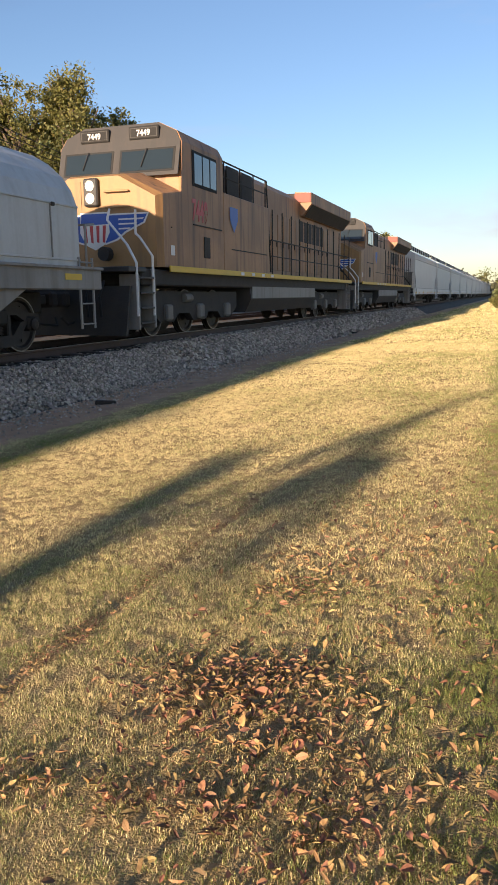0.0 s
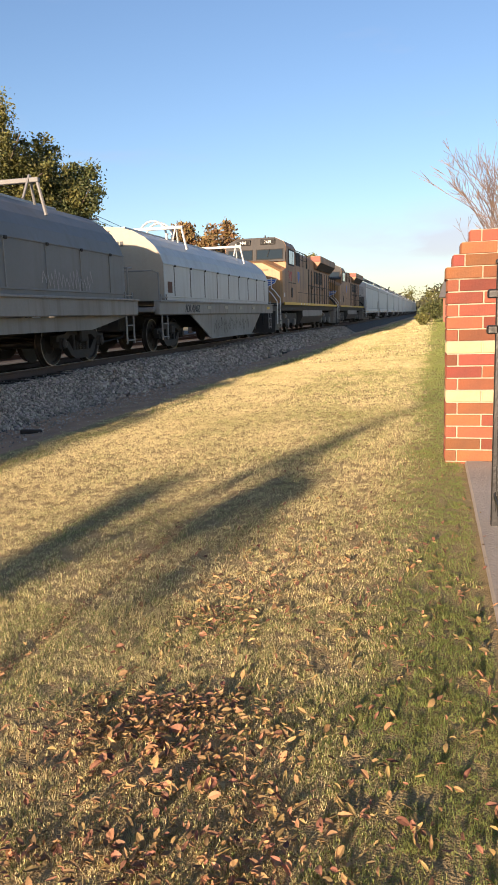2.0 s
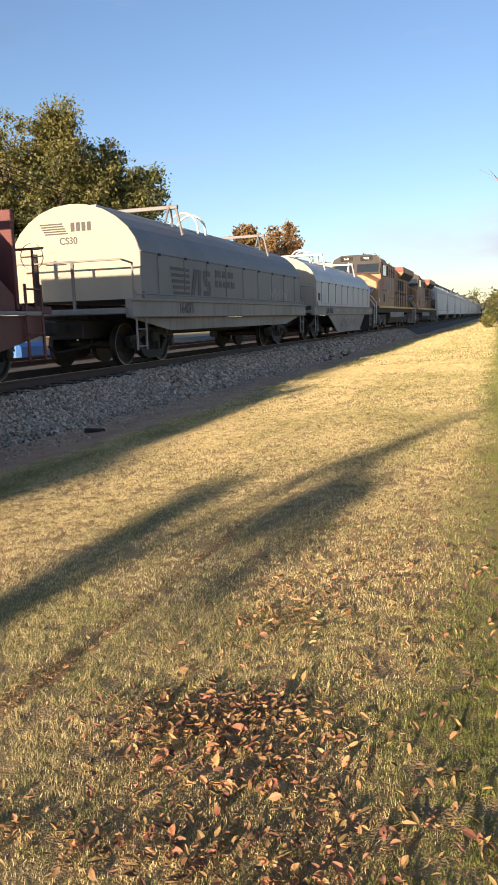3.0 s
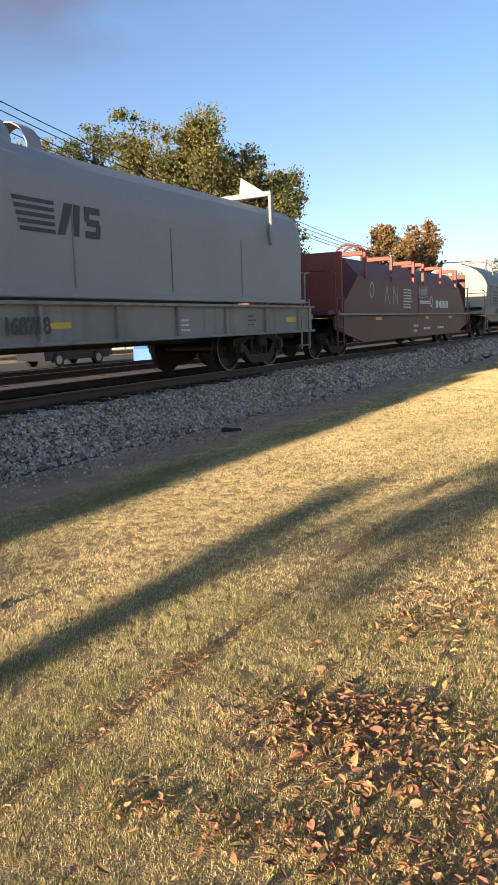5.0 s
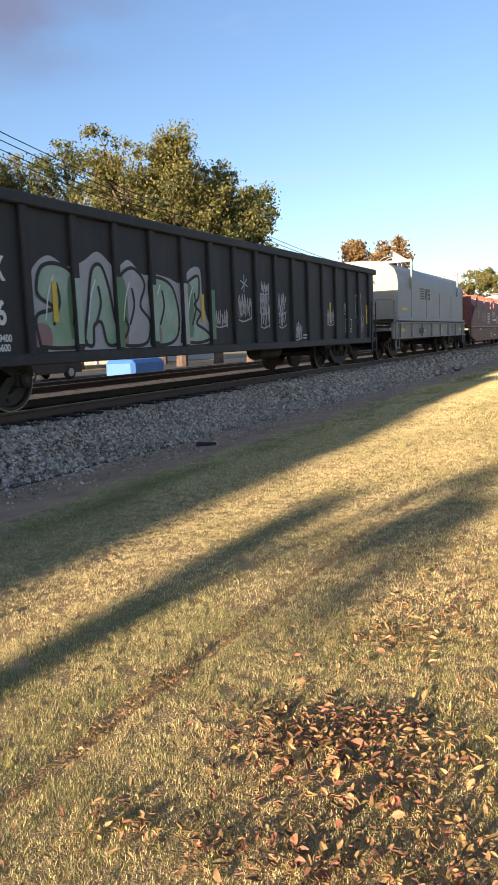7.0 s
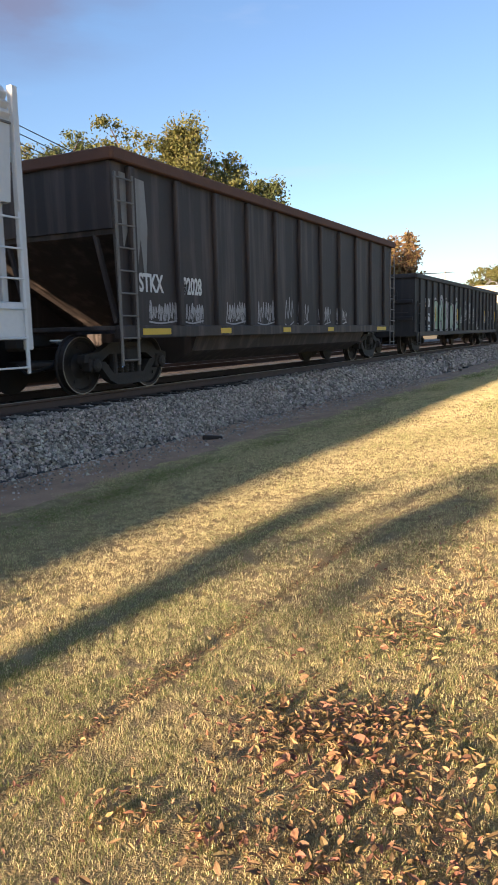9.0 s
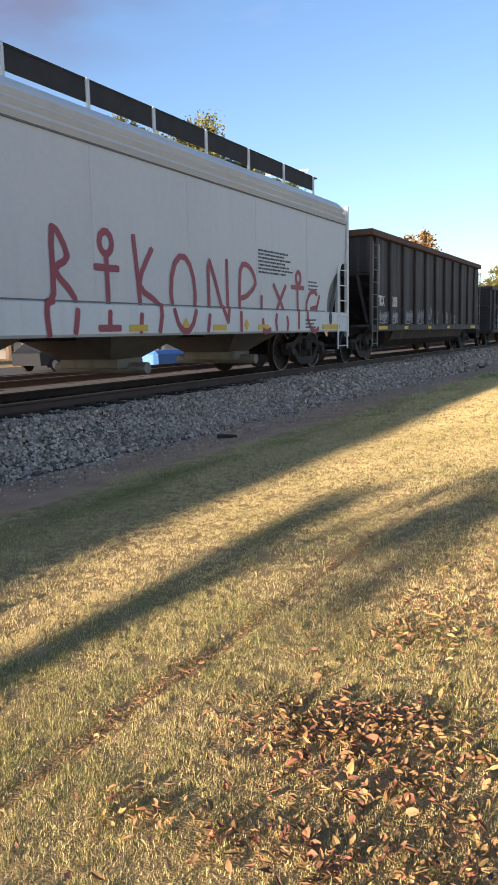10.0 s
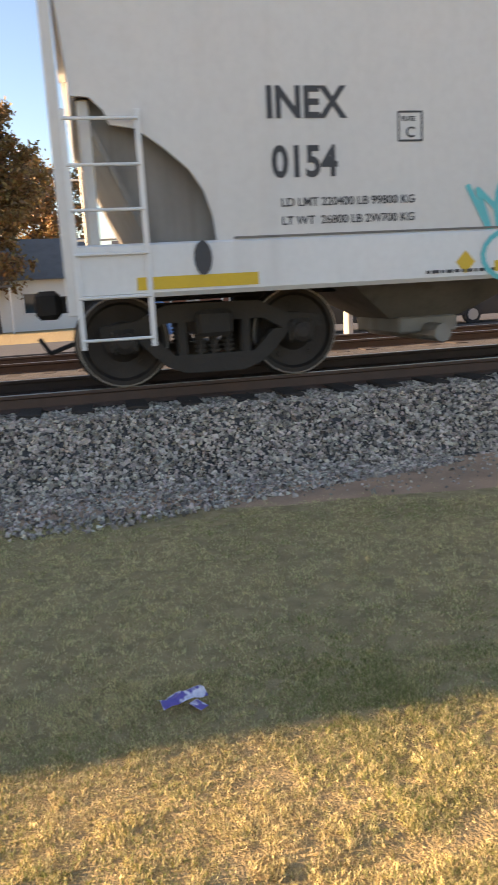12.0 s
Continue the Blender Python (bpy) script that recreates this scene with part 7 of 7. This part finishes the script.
def locomotive(number, label):
    """A six-axle diesel: wide nose, cab, hood with doors, flared radiator, walkway rails, tank and trucks."""
    c = thing("locomotive", label, "locomotive", pose(TRACK_X, 0, RAIL_Z))
    part("frame", box(B(), (0, 0.1, 1.28), (2.9, 20.6, 0.34), 0.03), M["grime"], c, "dark underframe")
    # walkway deck with its yellow edge
    for s in (-1, 1):
        part("walkway", box(B(), (s * 1.28, 4.3, 1.5), (0.6, 12.3, 0.06), 0.01), M["loco_grey"], c)
        part("walkway_edge", box(B(), (s * 1.57, 0.7, 1.47), (0.03, 19.6, 0.13), 0.006), M["yellow"], c, "yellow edge stripe")
    # nose
    def nose_ring(y, w, top):
        return [(-w, y, 1.5), (w, y, 1.5), (w, y, top - 0.42), (w * 0.42, y, top), (-w * 0.42, y, top), (-w, y, top - 0.42)]
    F = -9.45
    part("nose", loft(B(), [nose_ring(F, 1.44, 3.28), nose_ring(-9.27, 1.53, 3.34)]), M["armour"], c, "yellow wide nose front")
    # the sides' shading is put into this browner paint, together with real soot
    part("nose_body", loft(B(), [nose_ring(-9.268, 1.528, 3.338), nose_ring(-8.3, 1.528, 3.48)]), M["armour_dirty"], c, "soot-stained nose sides, browner for their shading")
    quad_part("nose_door", [(-0.62, F - 0.012, 1.6), (-0.3, F - 0.012, 1.6), (-0.3, F - 0.012, 3.2), (-0.62, F - 0.012, 3.2)], 0.02, "armour", c)
    hl = part("headlight_housing", box(B(), (-0.02, F - 0.04, 2.98), (0.34, 0.14, 0.54), 0.03), M["loco_grey"], c)
    for z in (2.86, 3.1):
        bm = B()
        bmesh.ops.create_cone(bm, cap_ends=True, segments=16, radius1=0.1, radius2=0.1, depth=0.03, matrix=pose(-0.02, F - 0.12, z, 90, 0, 0))
        part("headlight", bm, M["headlight"], hl, "round headlight lens")
    # emblem: shield and wing in plain shapes
    def decal(pts, mat, depth, name="emblem"):
        bm = B()
        bm.faces.new([bm.verts.new((x, F - 0.014 - depth, z)) for x, z in pts])
        part(name, bm, M[mat], c)
    for sgn in (-1, 1):
        decal([(sgn * 0.1, 2.56), (sgn * 1.3, 2.56), (sgn * 1.2, 2.36), (sgn * 0.75, 2.18), (sgn * 0.55, 2.04), (sgn * 0.25, 1.96), (sgn * 0.1, 2.1)], "white", 0.003)
        decal([(sgn * 0.14, 2.53), (sgn * 1.25, 2.53), (sgn * 1.16, 2.38), (sgn * 0.72, 2.21), (sgn * 0.52, 2.07), (sgn * 0.27, 2.0), (sgn * 0.14, 2.12)], "emblem_blue", 0.006)
        for k in range(3):
            decal([(sgn * 0.58, 2.46 - 0.09 * k), (sgn * (1.18 - 0.16 * k), 2.46 - 0.09 * k), (sgn * (1.15 - 0.16 * k), 2.43 - 0.09 * k), (sgn * 0.58, 2.43 - 0.09 * k)], "white", 0.009)
    decal([(-0.34, 2.6), (0.34, 2.6), (0.36, 2.2), (0.22, 1.96), (0.0, 1.86), (-0.22, 1.96), (-0.36, 2.2)], "white", 0.011)
    decal([(-0.31, 2.57), (0.31, 2.57), (0.33, 2.36), (-0.33, 2.36)], "emblem_blue", 0.014)
    for k in range(4):
        decal([(-0.28 + 0.16 * k, 2.34), (-0.2 + 0.16 * k, 2.34), (-0.18 + 0.14 * k, 2.0), (-0.24 + 0.14 * k, 2.02)], "emblem_red", 0.014)
    for z in (2.68, 2.98):
        bm = B()
        bars(bm, [(0.3, F, z), (0.3, F - 0.08, z), (0.85, F - 0.08, z), (0.85, F, z)], 0.018)
        part("grab_iron", bm, M["armour"], c)
    bm = rod(B(), (0.28, F, 1.78), (0.28, F - 0.2, 1.78), 0.14, 12)
    part("horn_light", bm, M["grime"], c)
    # cab
    cab = [(-1.53, 1.5), (1.53, 1.5), (1.53, 4.08), (1.4, 4.3), (0.95, 4.5), (-0.95, 4.5), (-1.4, 4.3), (-1.53, 4.08)]
    bm = loft(B(), [[(x, -8.45 + max(0, z - 3.3) * 0.3, z) for x, z in cab], [(x, -5.75, z) for x, z in cab]])
    part("cab", bm, M["armour_dirty"], c, "soot-stained yellow and grey cab")
    lean = 0.3
    fy = lambda z: -8.45 + max(0, z - 3.3) * lean - 0.012
    part("cab_front", loft(B(), [[(x * 0.985, fy(max(z, 3.4)) - 0.004, max(z, 3.4)) for x, z in cab], [(x * 0.985, fy(max(z, 3.4)) + 0.03, max(z, 3.4)) for x, z in cab]]), M["loco_grey"], c, "grey cab front")
    for x0, x1 in ((-1.32, -0.16), (0.1, 1.36)):
        w = quad_part("windshield_frame", [(x0 - 0.05, fy(3.48) - 0.012, 3.48), (x1 + 0.05, fy(3.48) - 0.012, 3.48), (x1 + 0.05, fy(3.97) - 0.012, 3.97), (x0 - 0.05, fy(3.97) - 0.012, 3.97)], 0.02, "rubber", c)
        quad_part("windshield", [(x0, fy(3.52) - 0.02, 3.52), (x1, fy(3.52) - 0.02, 3.52), (x1, fy(3.93) - 0.02, 3.93), (x0, fy(3.93) - 0.02, 3.93)], 0.006, "glass", w, "dark reflecting windshield")
        bm = B()
        bars(bm, [((x0 + x1) / 2, fy(3.92) - 0.04, 3.97), ((x0 + x1) / 2 - 0.12, fy(3.6) - 0.04, 3.6)], 0.012)
        part("wiper", bm, M["rubber"], w)
    for x in (-0.62, 0.62):
        n = part("number_board", box(B(), (x, fy(4.3) - 0.03, 4.3), (0.74, 0.1, 0.26), 0.02), M["rubber"], c)
        part("board_rim", box(B(), (x, fy(4.3) - 0.075, 4.3), (0.68, 0.02, 0.2), 0.01), M["loco_grey"], n)
        part("board_face", box(B(), (x, fy(4.3) - 0.083, 4.3), (0.63, 0.012, 0.16), 0.002), M["rubber"], n)
        if number:
            front_text(number, 0.17, M["white"], n, x, fy(4.3) - 0.092, 4.235)
    part("cab_roof", box(B(), (0, -6.8, 4.51), (1.5, 2.0, 0.06), 0.02), M["loco_grey"], c)
    for y in (-7.3, -6.6):
        part("antenna", rod(B(), (0.3, y, 4.5), (0.3, y, 4.68), 0.05, 8, 0.03), M["grime"], c)
    for s in (-1, 1):
        w = part("side_window_frame", box(B(), (s * 1.535, -6.95, 3.62), (0.02, 1.5, 0.74), 0.01), M["rubber"], c)
        for y, wd in ((-7.38, 0.45), (-6.9, 0.4), (-6.45, 0.38)):
            part("side_window", box(B(), (s * 1.546, y, 3.62), (0.02, wd, 0.62), 0.006), M["glass"], w, "dark cab side window")
        part("cab_hatch", box(B(), (s * 1.54, -6.9, 2.0), (0.03, 0.36, 0.46), 0.01), M["grime"], c, "dark louvred hatch")
        bm = B()
        for y0, y1, z in ((-7.7, -5.9, 2.45), (-5.2, -2.2, 2.05), (-8.9, -8.88, 2.3)):
            box(bm, (s * 1.54, (y0 + y1) / 2, z), (0.02, y1 - y0, 0.025))
        part("panel_seam", bm, M["grime"], c)
        # equipment locker behind the cab, with its upper gallery
        part("locker", box(B(), (s * 1.1, -3.85, 2.42), (0.88, 3.8, 1.84), 0.02), M["armour_dirty"], c, "soot-stained yellow equipment locker")
        for k in range(3):
            part("upper_door", box(B(), (s * 1.12, -5.1 + k * 1.15, 3.8), (0.04, 0.95, 0.72), 0.015), M["grime"], c)
        bm = B()
        bars(bm, [(s * 1.5, -5.7, 4.05), (s * 1.5, -2.1, 4.05), (s * 1.45, -1.5, 1.6)], 0.022)
        bars(bm, [(s * 1.5, -5.7, 3.7), (s * 1.5, -2.15, 3.7)], 0.018)
        for y in (-5.6, -4.4, -3.3, -2.2):
            bars(bm, [(s * 1.5, y, 3.32), (s * 1.5, y, 4.05)], 0.02)
        part("gallery_rail", bm, M["grime"], c)
    # long hood with its doors
    hood = [(-1.08, 1.5), (1.08, 1.5), (1.08, 4.05), (0.85, 4.25), (-0.85, 4.25), (-1.08, 4.05)]
    part("hood", loft(B(), [[(x, -5.8, z) for x, z in hood], [(x, 10.3, z) for x, z in hood]]), M["armour_dirty"], c, "soot-stained yellow long hood")
    for s in (-1, 1):
        for k in range(13):
            part("hood_door", box(B(), (s * 1.085, -1.45 + k * 0.72, 2.55), (0.03, 0.64, 1.7), 0.012), M["armour_dirty"], c)
            part("door_handle", box(B(), (s * 1.115, -1.2 + k * 0.72, 2.5), (0.03, 0.03, 0.16), 0.006), M["grime"], c)
        for k in range(6):
            part("grille", box(B(), (s * 1.09, 3.4 + k * 0.62, 3.1), (0.03, 0.5, 0.7), 0.01), M["grime"], c)
        wing = [(s * 0.9, 3.55), (s * 1.2, 3.62), (s * 1.52, 4.0), (s * 1.52, 4.36), (s * 0.9, 4.4)]
        part("radiator_wing", extrude(B(), wing, 1, 3.2, 10.3), M["armour_dirty"], c, "overhanging beige radiator wing")
        quad_part("radiator_screen", [(s * 1.215, 3.4, 3.6), (s * 1.215, 10.1, 3.6), (s * 1.525, 10.1, 3.97), (s * 1.525, 3.4, 3.97)], 0.012, "grime", c)
        part("wing_front", box(B(), (s * 1.2, 3.18, 4.2), (0.62, 0.04, 0.3), 0.01), M["orange_red"], c, "orange-red band on the radiator's front")
        rail = B()
        bars(rail, [(s * 1.5, -1.6, 2.5), (s * 1.5, 10.2, 2.5)], 0.02)
        bars(rail, [(s * 1.5, -1.6, 2.05), (s * 1.5, 10.2, 2.05)], 0.015)
        part("handrail", rail, M["grime"], c)
        post = mesh_of("rail_post", rod(B(), (s * 1.5, 0, 1.5), (s * 1.5, 0, 2.52), 0.02, 6), M["grime"])
        for k in range(12):
            o = part("rail_post", post, None, c)
            o.location = (0, -1.5 + k * 1.06, 0)
        # fuel tank, reservoirs
    part("fuel_tank", extrude(B(), [(-1.4, 1.12), (-1.45, 0.8), (-1.25, 0.42), (1.25, 0.42), (1.45, 0.8), (1.4, 1.12)], 1, -3.4, 4.2), M["loco_grey"], c, "grey fuel tank")
    for s in (-1, 1):
        part("tank_panel", box(B(), (s * 1.44, 0.4, 0.98), (0.03, 7.4, 0.34), 0.01), M["coil_sill"], c, "paler band along the tank")
    part("exhaust_stack", box(B(), (0, 0.8, 4.32), (0.8, 1.4, 0.22), 0.03), M["grime"], c)
    part("horn", box(B(), (0.5, -2.6, 4.32), (0.3, 0.5, 0.14), 0.04), M["grime"], c)
    part("fan_housing", box(B(), (0, 6.5, 4.36), (1.7, 5.5, 0.14), 0.03), M["grime"], c)
    # ends: platforms, steps, plow, rails
    for s in (-1, 1):
        y = s * 10.35
        part("end_platform", box(B(), (0, s * 10.45, 1.42), (3.0, 0.75, 0.1), 0.015), M["loco_grey"], c)
        part("pilot", loft(B(), [[(-1.45, s * 10.72, 1.1), (1.45, s * 10.72, 1.1), (1.45, s * 10.62, 1.1), (-1.45, s * 10.62, 1.1)], [(-1.45, s * 10.95, 0.14), (1.45, s * 10.95, 0.14), (1.45, s * 10.85, 0.14), (-1.45, s * 10.85, 0.14)]]), M["grime"], c, "dark steel snow plow")
        for x in (-1.3, 1.3):
            st = part("step_well", box(B(), (x, s * 9.75, 0.85), (0.44, 0.08, 1.2), 0.015), M["coil_sill"], c)
            part("step_side", box(B(), (x, s * 10.45, 0.78), (0.44, 0.06, 1.1), 0.015), M["coil_sill"], c)
            for k in range(4):
                part("step", box(B(), (x, s * 10.1, 0.36 + 0.3 * k), (0.46, 0.62, 0.04), 0.008), M["loco_grey"], st)
            bm = B()
            o = 1 if x > 0 else -1
            bars(bm, [(o * 1.5, s * 9.78, 0.5), (o * 1.5, s * 9.78, 1.7), (o * 1.2, s * 9.7, 2.05), (o * 1.05, s * 9.62, 2.15), (o * 1.05, s * 9.6, 2.6)], 0.026)
            bars(bm, [(o * 1.5, s * 10.5, 0.5), (o * 1.5, s * 10.5, 1.55), (o * 1.2, s * 10.3, 1.9), (o * 0.55, s * 9.9, 2.4), (o * 0.5, s * 9.7, 2.62)], 0.026)
            part("step_handrail", bm, M["white"] if s < 0 else M["grime"], c, "pale handrail beside the steps")
        coupler(c, s * 10.5, s * 11.1)
        bm = B()
        for k in (-0.9, -0.6, 0.6, 0.9):
            bars(bm, [(k, s * 10.75, 1.2), (k, s * 10.95, 0.9), (k, s * 10.9, 0.5)], 0.025)
        part("brake_hose", bm, M["rubber"], c)
        # three-axle truck
        t = part("truck", box(B(), (0, s * 6.7, 0.72), (2.1, 4.9, 0.22), 0.04), M["grime"], c)
        for x in (-1.12, 1.12):
            bm = extrude(B(), [(s * 6.7 + a, z) for a, z in ((-2.7, 1.0), (2.7, 1.0), (2.7, 0.6), (2.2, 0.32), (1.5, 0.32), (1.25, 0.5), (0.6, 0.5), (0.38, 0.32), (-0.38, 0.32), (-0.6, 0.5), (-1.25, 0.5), (-1.5, 0.32), (-2.2, 0.32), (-2.7, 0.6))], 0, x - 0.09, x + 0.09)
            part("side_frame", bm, M["grime"], t, "dusty cast truck side frame")
            for a in (-1.85, 0, 1.85):
                part("journal_box", box(B(), (x + (0.1 if x > 0 else -0.1), s * 6.7 + a, 0.53), (0.16, 0.34, 0.36), 0.04), M["dark_grey"], t)
                bm = B()
                for d in (-0.32, 0.32):
                    rod(bm, (x, s * 6.7 + a + d, 0.5), (x, s * 6.7 + a + d, 0.95), 0.09, 10)
                part("spring", bm, M["grime"], t)
            bm = rod(B(), (x * 1.1, s * 6.7 - 1.0, 0.85), (x * 1.1, s * 6.7 - 0.6, 0.85), 0.1, 10)
            part("brake_cylinder", bm, M["dark_grey"], t)
        for a in (-1.85, 0, 1.85):
            wheelset(c, s * 6.7 + a, 0.533)
    # side number and small writing
    if number:
        lettering(number, 0.62, M["emblem_red"], c, (1.536, -7.75, 2.55), "faded red road number", wide=0.75)
    bm = B()
    bm.faces.new([bm.verts.new((1.556, y, z)) for y, z in ((-5.35, 3.05), (-4.75, 3.05), (-4.75, 2.75), (-5.05, 2.45), (-5.35, 2.75))])
    part("shield_decal", bm, M["emblem_blue"], c, "small faded blue shield")
    bm = B()
    bm.faces.new([bm.verts.new((1.538, y, z)) for y, z in ((-8.95, 1.75), (-8.75, 1.75), (-8.75, 1.95), (-8.95, 1.95))])
    part("small_plate", bm, M["white"], c)
    marks(c, [(1.59, y, 1.47, 0.25, 0.08) for y in (-4.5, -3.6, -2.7, -1.8)], "white", "reflector", "pale reflector")
    # the superstructure stands a little taller than it was drawn
    for ob in c.children_recursive:
        if ob.name.startswith(("wheelset", "rim", "truck", "side_frame")):
            continue
        for v in ob.data.vertices:
            if v.co.z > 1.6:
                v.co.z = 1.6 + (v.co.z - 1.6) * 1.06
    return c


def boxcar(e=9.2):
    """A tall boxcar, the next in the train."""
    c = thing("boxcar", "tall brown high-cube boxcar at the end of the train", "boxcar", pose(TRACK_X, 0, RAIL_Z), "boxcars")
    part("body", box(B(), (0, 0, 3.1), (3.05, 2 * e, 4.0), 0.03), M["maroon"], c)
    part("roof", extrude(B(), [(-1.55, 5.05), (1.55, 5.05), (1.5, 5.15), (0, 5.22), (-1.5, 5.15)], 1, -e, e), M["coil_sill"], c)
    for s in (-1, 1):
        part("door", box(B(), (s * 1.55, 0, 3.0), (0.06, 3.4, 3.7), 0.02), M["maroon"], c)
        part("side_sill", box(B(), (s * 1.5, 0, 1.02), (0.1, 2 * e, 0.22), 0.01), M["grime"], c)
        ladder(c, 1.56, s * (e - 0.3), 0.6, 4.6, 0.4, "maroon", 11)
        coupler(c, s * (e - 0.1), s * (e + 0.75))
        truck(c, s * (e - 1.9))
    part("centre_sill", box(B(), (0, 0, 0.85), (0.6, 2 * e, 0.3), 0.02), M["grime"], c)
    return c


# ---------------------------------------------------------------- the train
def make_train():
    front = locomotive("7449", "soot-stained yellow and grey diesel locomotive with a blue wing emblem")
    CARS.append((front, 23.85))
    CARS.append((locomotive("", "second soot-stained yellow and grey diesel locomotive"), 46.15))
    a = coil_car_round(6.42, "grey coil car with a round hood and bellied sill", "bellied")
    lettering("AOK 494653", 0.3, M["ink"], a, (1.615, -4.95, 1.08), wide=0.85)
    bm = B()
    for k in range(6):
        box(bm, (-0.25 + 0.13 * k, -6.45, 2.92), (0.09, 0.004, 0.13))
    part("number_bars", bm, M["ink"], a)
    front_text("AOK", 0.32, M["ink"], a, -0.25, -6.445, 3.05)
    rng = random.Random(4)
    tag(a, [[(-1.9 + 0.4 * k, rng.uniform(0.35, 0.5)), (-1.8 + 0.4 * k, rng.uniform(0.7, 0.95)), (-1.65 + 0.4 * k, rng.uniform(0.4, 0.7)), (-1.6 + 0.4 * k, 0.8)] for k in range(12)], 0.025, 1.543, "grime", "graffiti_tag", "thin dark tags on the girder")
    marks(a, [(1.618, y, 1.22, 0.4, 0.1) for y in (-2.6, -0.6, 1.4, 3.4)], "hood_end", "patch", "faded cream patch")
    marks(a, [(1.558, -6.0, 1.75, 0.35, 0.3)], "rust", "placard_holder", "rusty placard holder")
    marks(a, [(1.618, 6.1, 1.22, 0.5, 0.1)], "yellow", "reflector", "yellow reflector strip")
    CARS.append((a, 4.78))
    b = coil_car_round(6.4, "grey coil car with a round hood and straight sill", "straight")
    stripes_logo(b, 1.558, -5.0, 2.05, 1.35, "ink")
    text_lines(b, 1.56, -2.2, 2.1, 1.4, 2, 0.26, 0.17, "ink", 3, "brand_bars")
    lettering("164071", 0.32, M["ink"], b, (1.615, -4.7, 1.1), wide=0.9)
    tag(b, [[(2.6 + 0.15 * k, rng.uniform(1.5, 1.65)), (2.66 + 0.15 * k, rng.uniform(1.7, 1.95)), (2.75 + 0.15 * k, rng.uniform(1.5, 1.7))] for k in range(14)], 0.022, 1.56, "spray_pale", "graffiti_tag", "thin pale tags on the hood")
    bm = B()
    for k in range(5):
        box(bm, (-0.5 + 0.03 * k, -6.425, 3.0 - 0.05 * k), (0.55, 0.004, 0.028))
    for k in range(4):
        box(bm, (0.02 + 0.13 * k, -6.425, 2.92), (0.09, 0.004, 0.18))
    part("emblem", bm, M["ink"], b, "dark stripes and block emblem")
    front_text("CS30", 0.2, M["ink"], b, -0.1, -6.424, 2.58)
    CARS.append((b, -10.7))
    CARS.append((coil_car_red(), -27.95))
    CARS.append((coil_car_box(), -42.85))
    CARS.append((gondola(), -60.0))
    CARS.append((ore_hopper(), -78.85))
    h = covered_hopper(9.65, "pale grey covered hopper with maroon and red graffiti")
    hopper_number(h, 9.65, "0106", "220300 LB 99900 KG", "65700 LB 29800 KG")
    graffiti_first(h)
    CARS.append((h, -97.65))
    h = covered_hopper(9.55, "pale grey covered hopper with black and teal graffiti")
    hopper_number(h, 9.55, "0154", "220400 LB 99800 KG", "26800 LB 2W700 KG")
    graffiti_second(h)
    CARS.append((h, -117.95))
    plain = covered_hopper(8.85, "pale grey covered hopper with clean sides")
    tagged(plain, group="plain covered hoppers")
    CARS.append((plain, 67.0))
    own = [(y, r) for w, y, r in WHEELSETS if w.parent == plain]
    for k in range(1, 16):
        o = copy_thing(plain, pose(TRACK_X, 0, RAIL_Z))
        sets = [w for w in o.children if w.name.startswith("wheelset")]
        for w in sets:
            WHEELSETS.append((w, w.location.y, 0.457))
        CARS.append((o, 67.0 + 18.6 * k))
    o = copy_thing(plain, pose(TRACK_X, 0, RAIL_Z))
    WHEELSETS.extend((w, w.location.y, 0.457) for w in o.children if w.name.startswith("wheelset"))
    CARS.append((o, -138.3))
    for k in range(2):
        CARS.append((boxcar(), -157.8 - 20.0 * k))


make_train()


# ---------------------------------------------------------------- motion
def advance(t):
    """How far the train has come along the track since the start."""
    if t <= 6.0:
        return 10.25 * t + 0.04 * t * t
    return 62.94 + 10.73 * (t - 6.0)


def motions():
    for car, y in CARS:
        walk(car, [(k / 2, pose(TRACK_X, y + advance(k / 2), RAIL_Z)) for k in range(25)])
    for w, y, r in WHEELSETS:
        walk(w, [(k / 30, pose(0, y, r, -math.degrees(advance(k / 30) / r))) for k in range(361)])


motions()
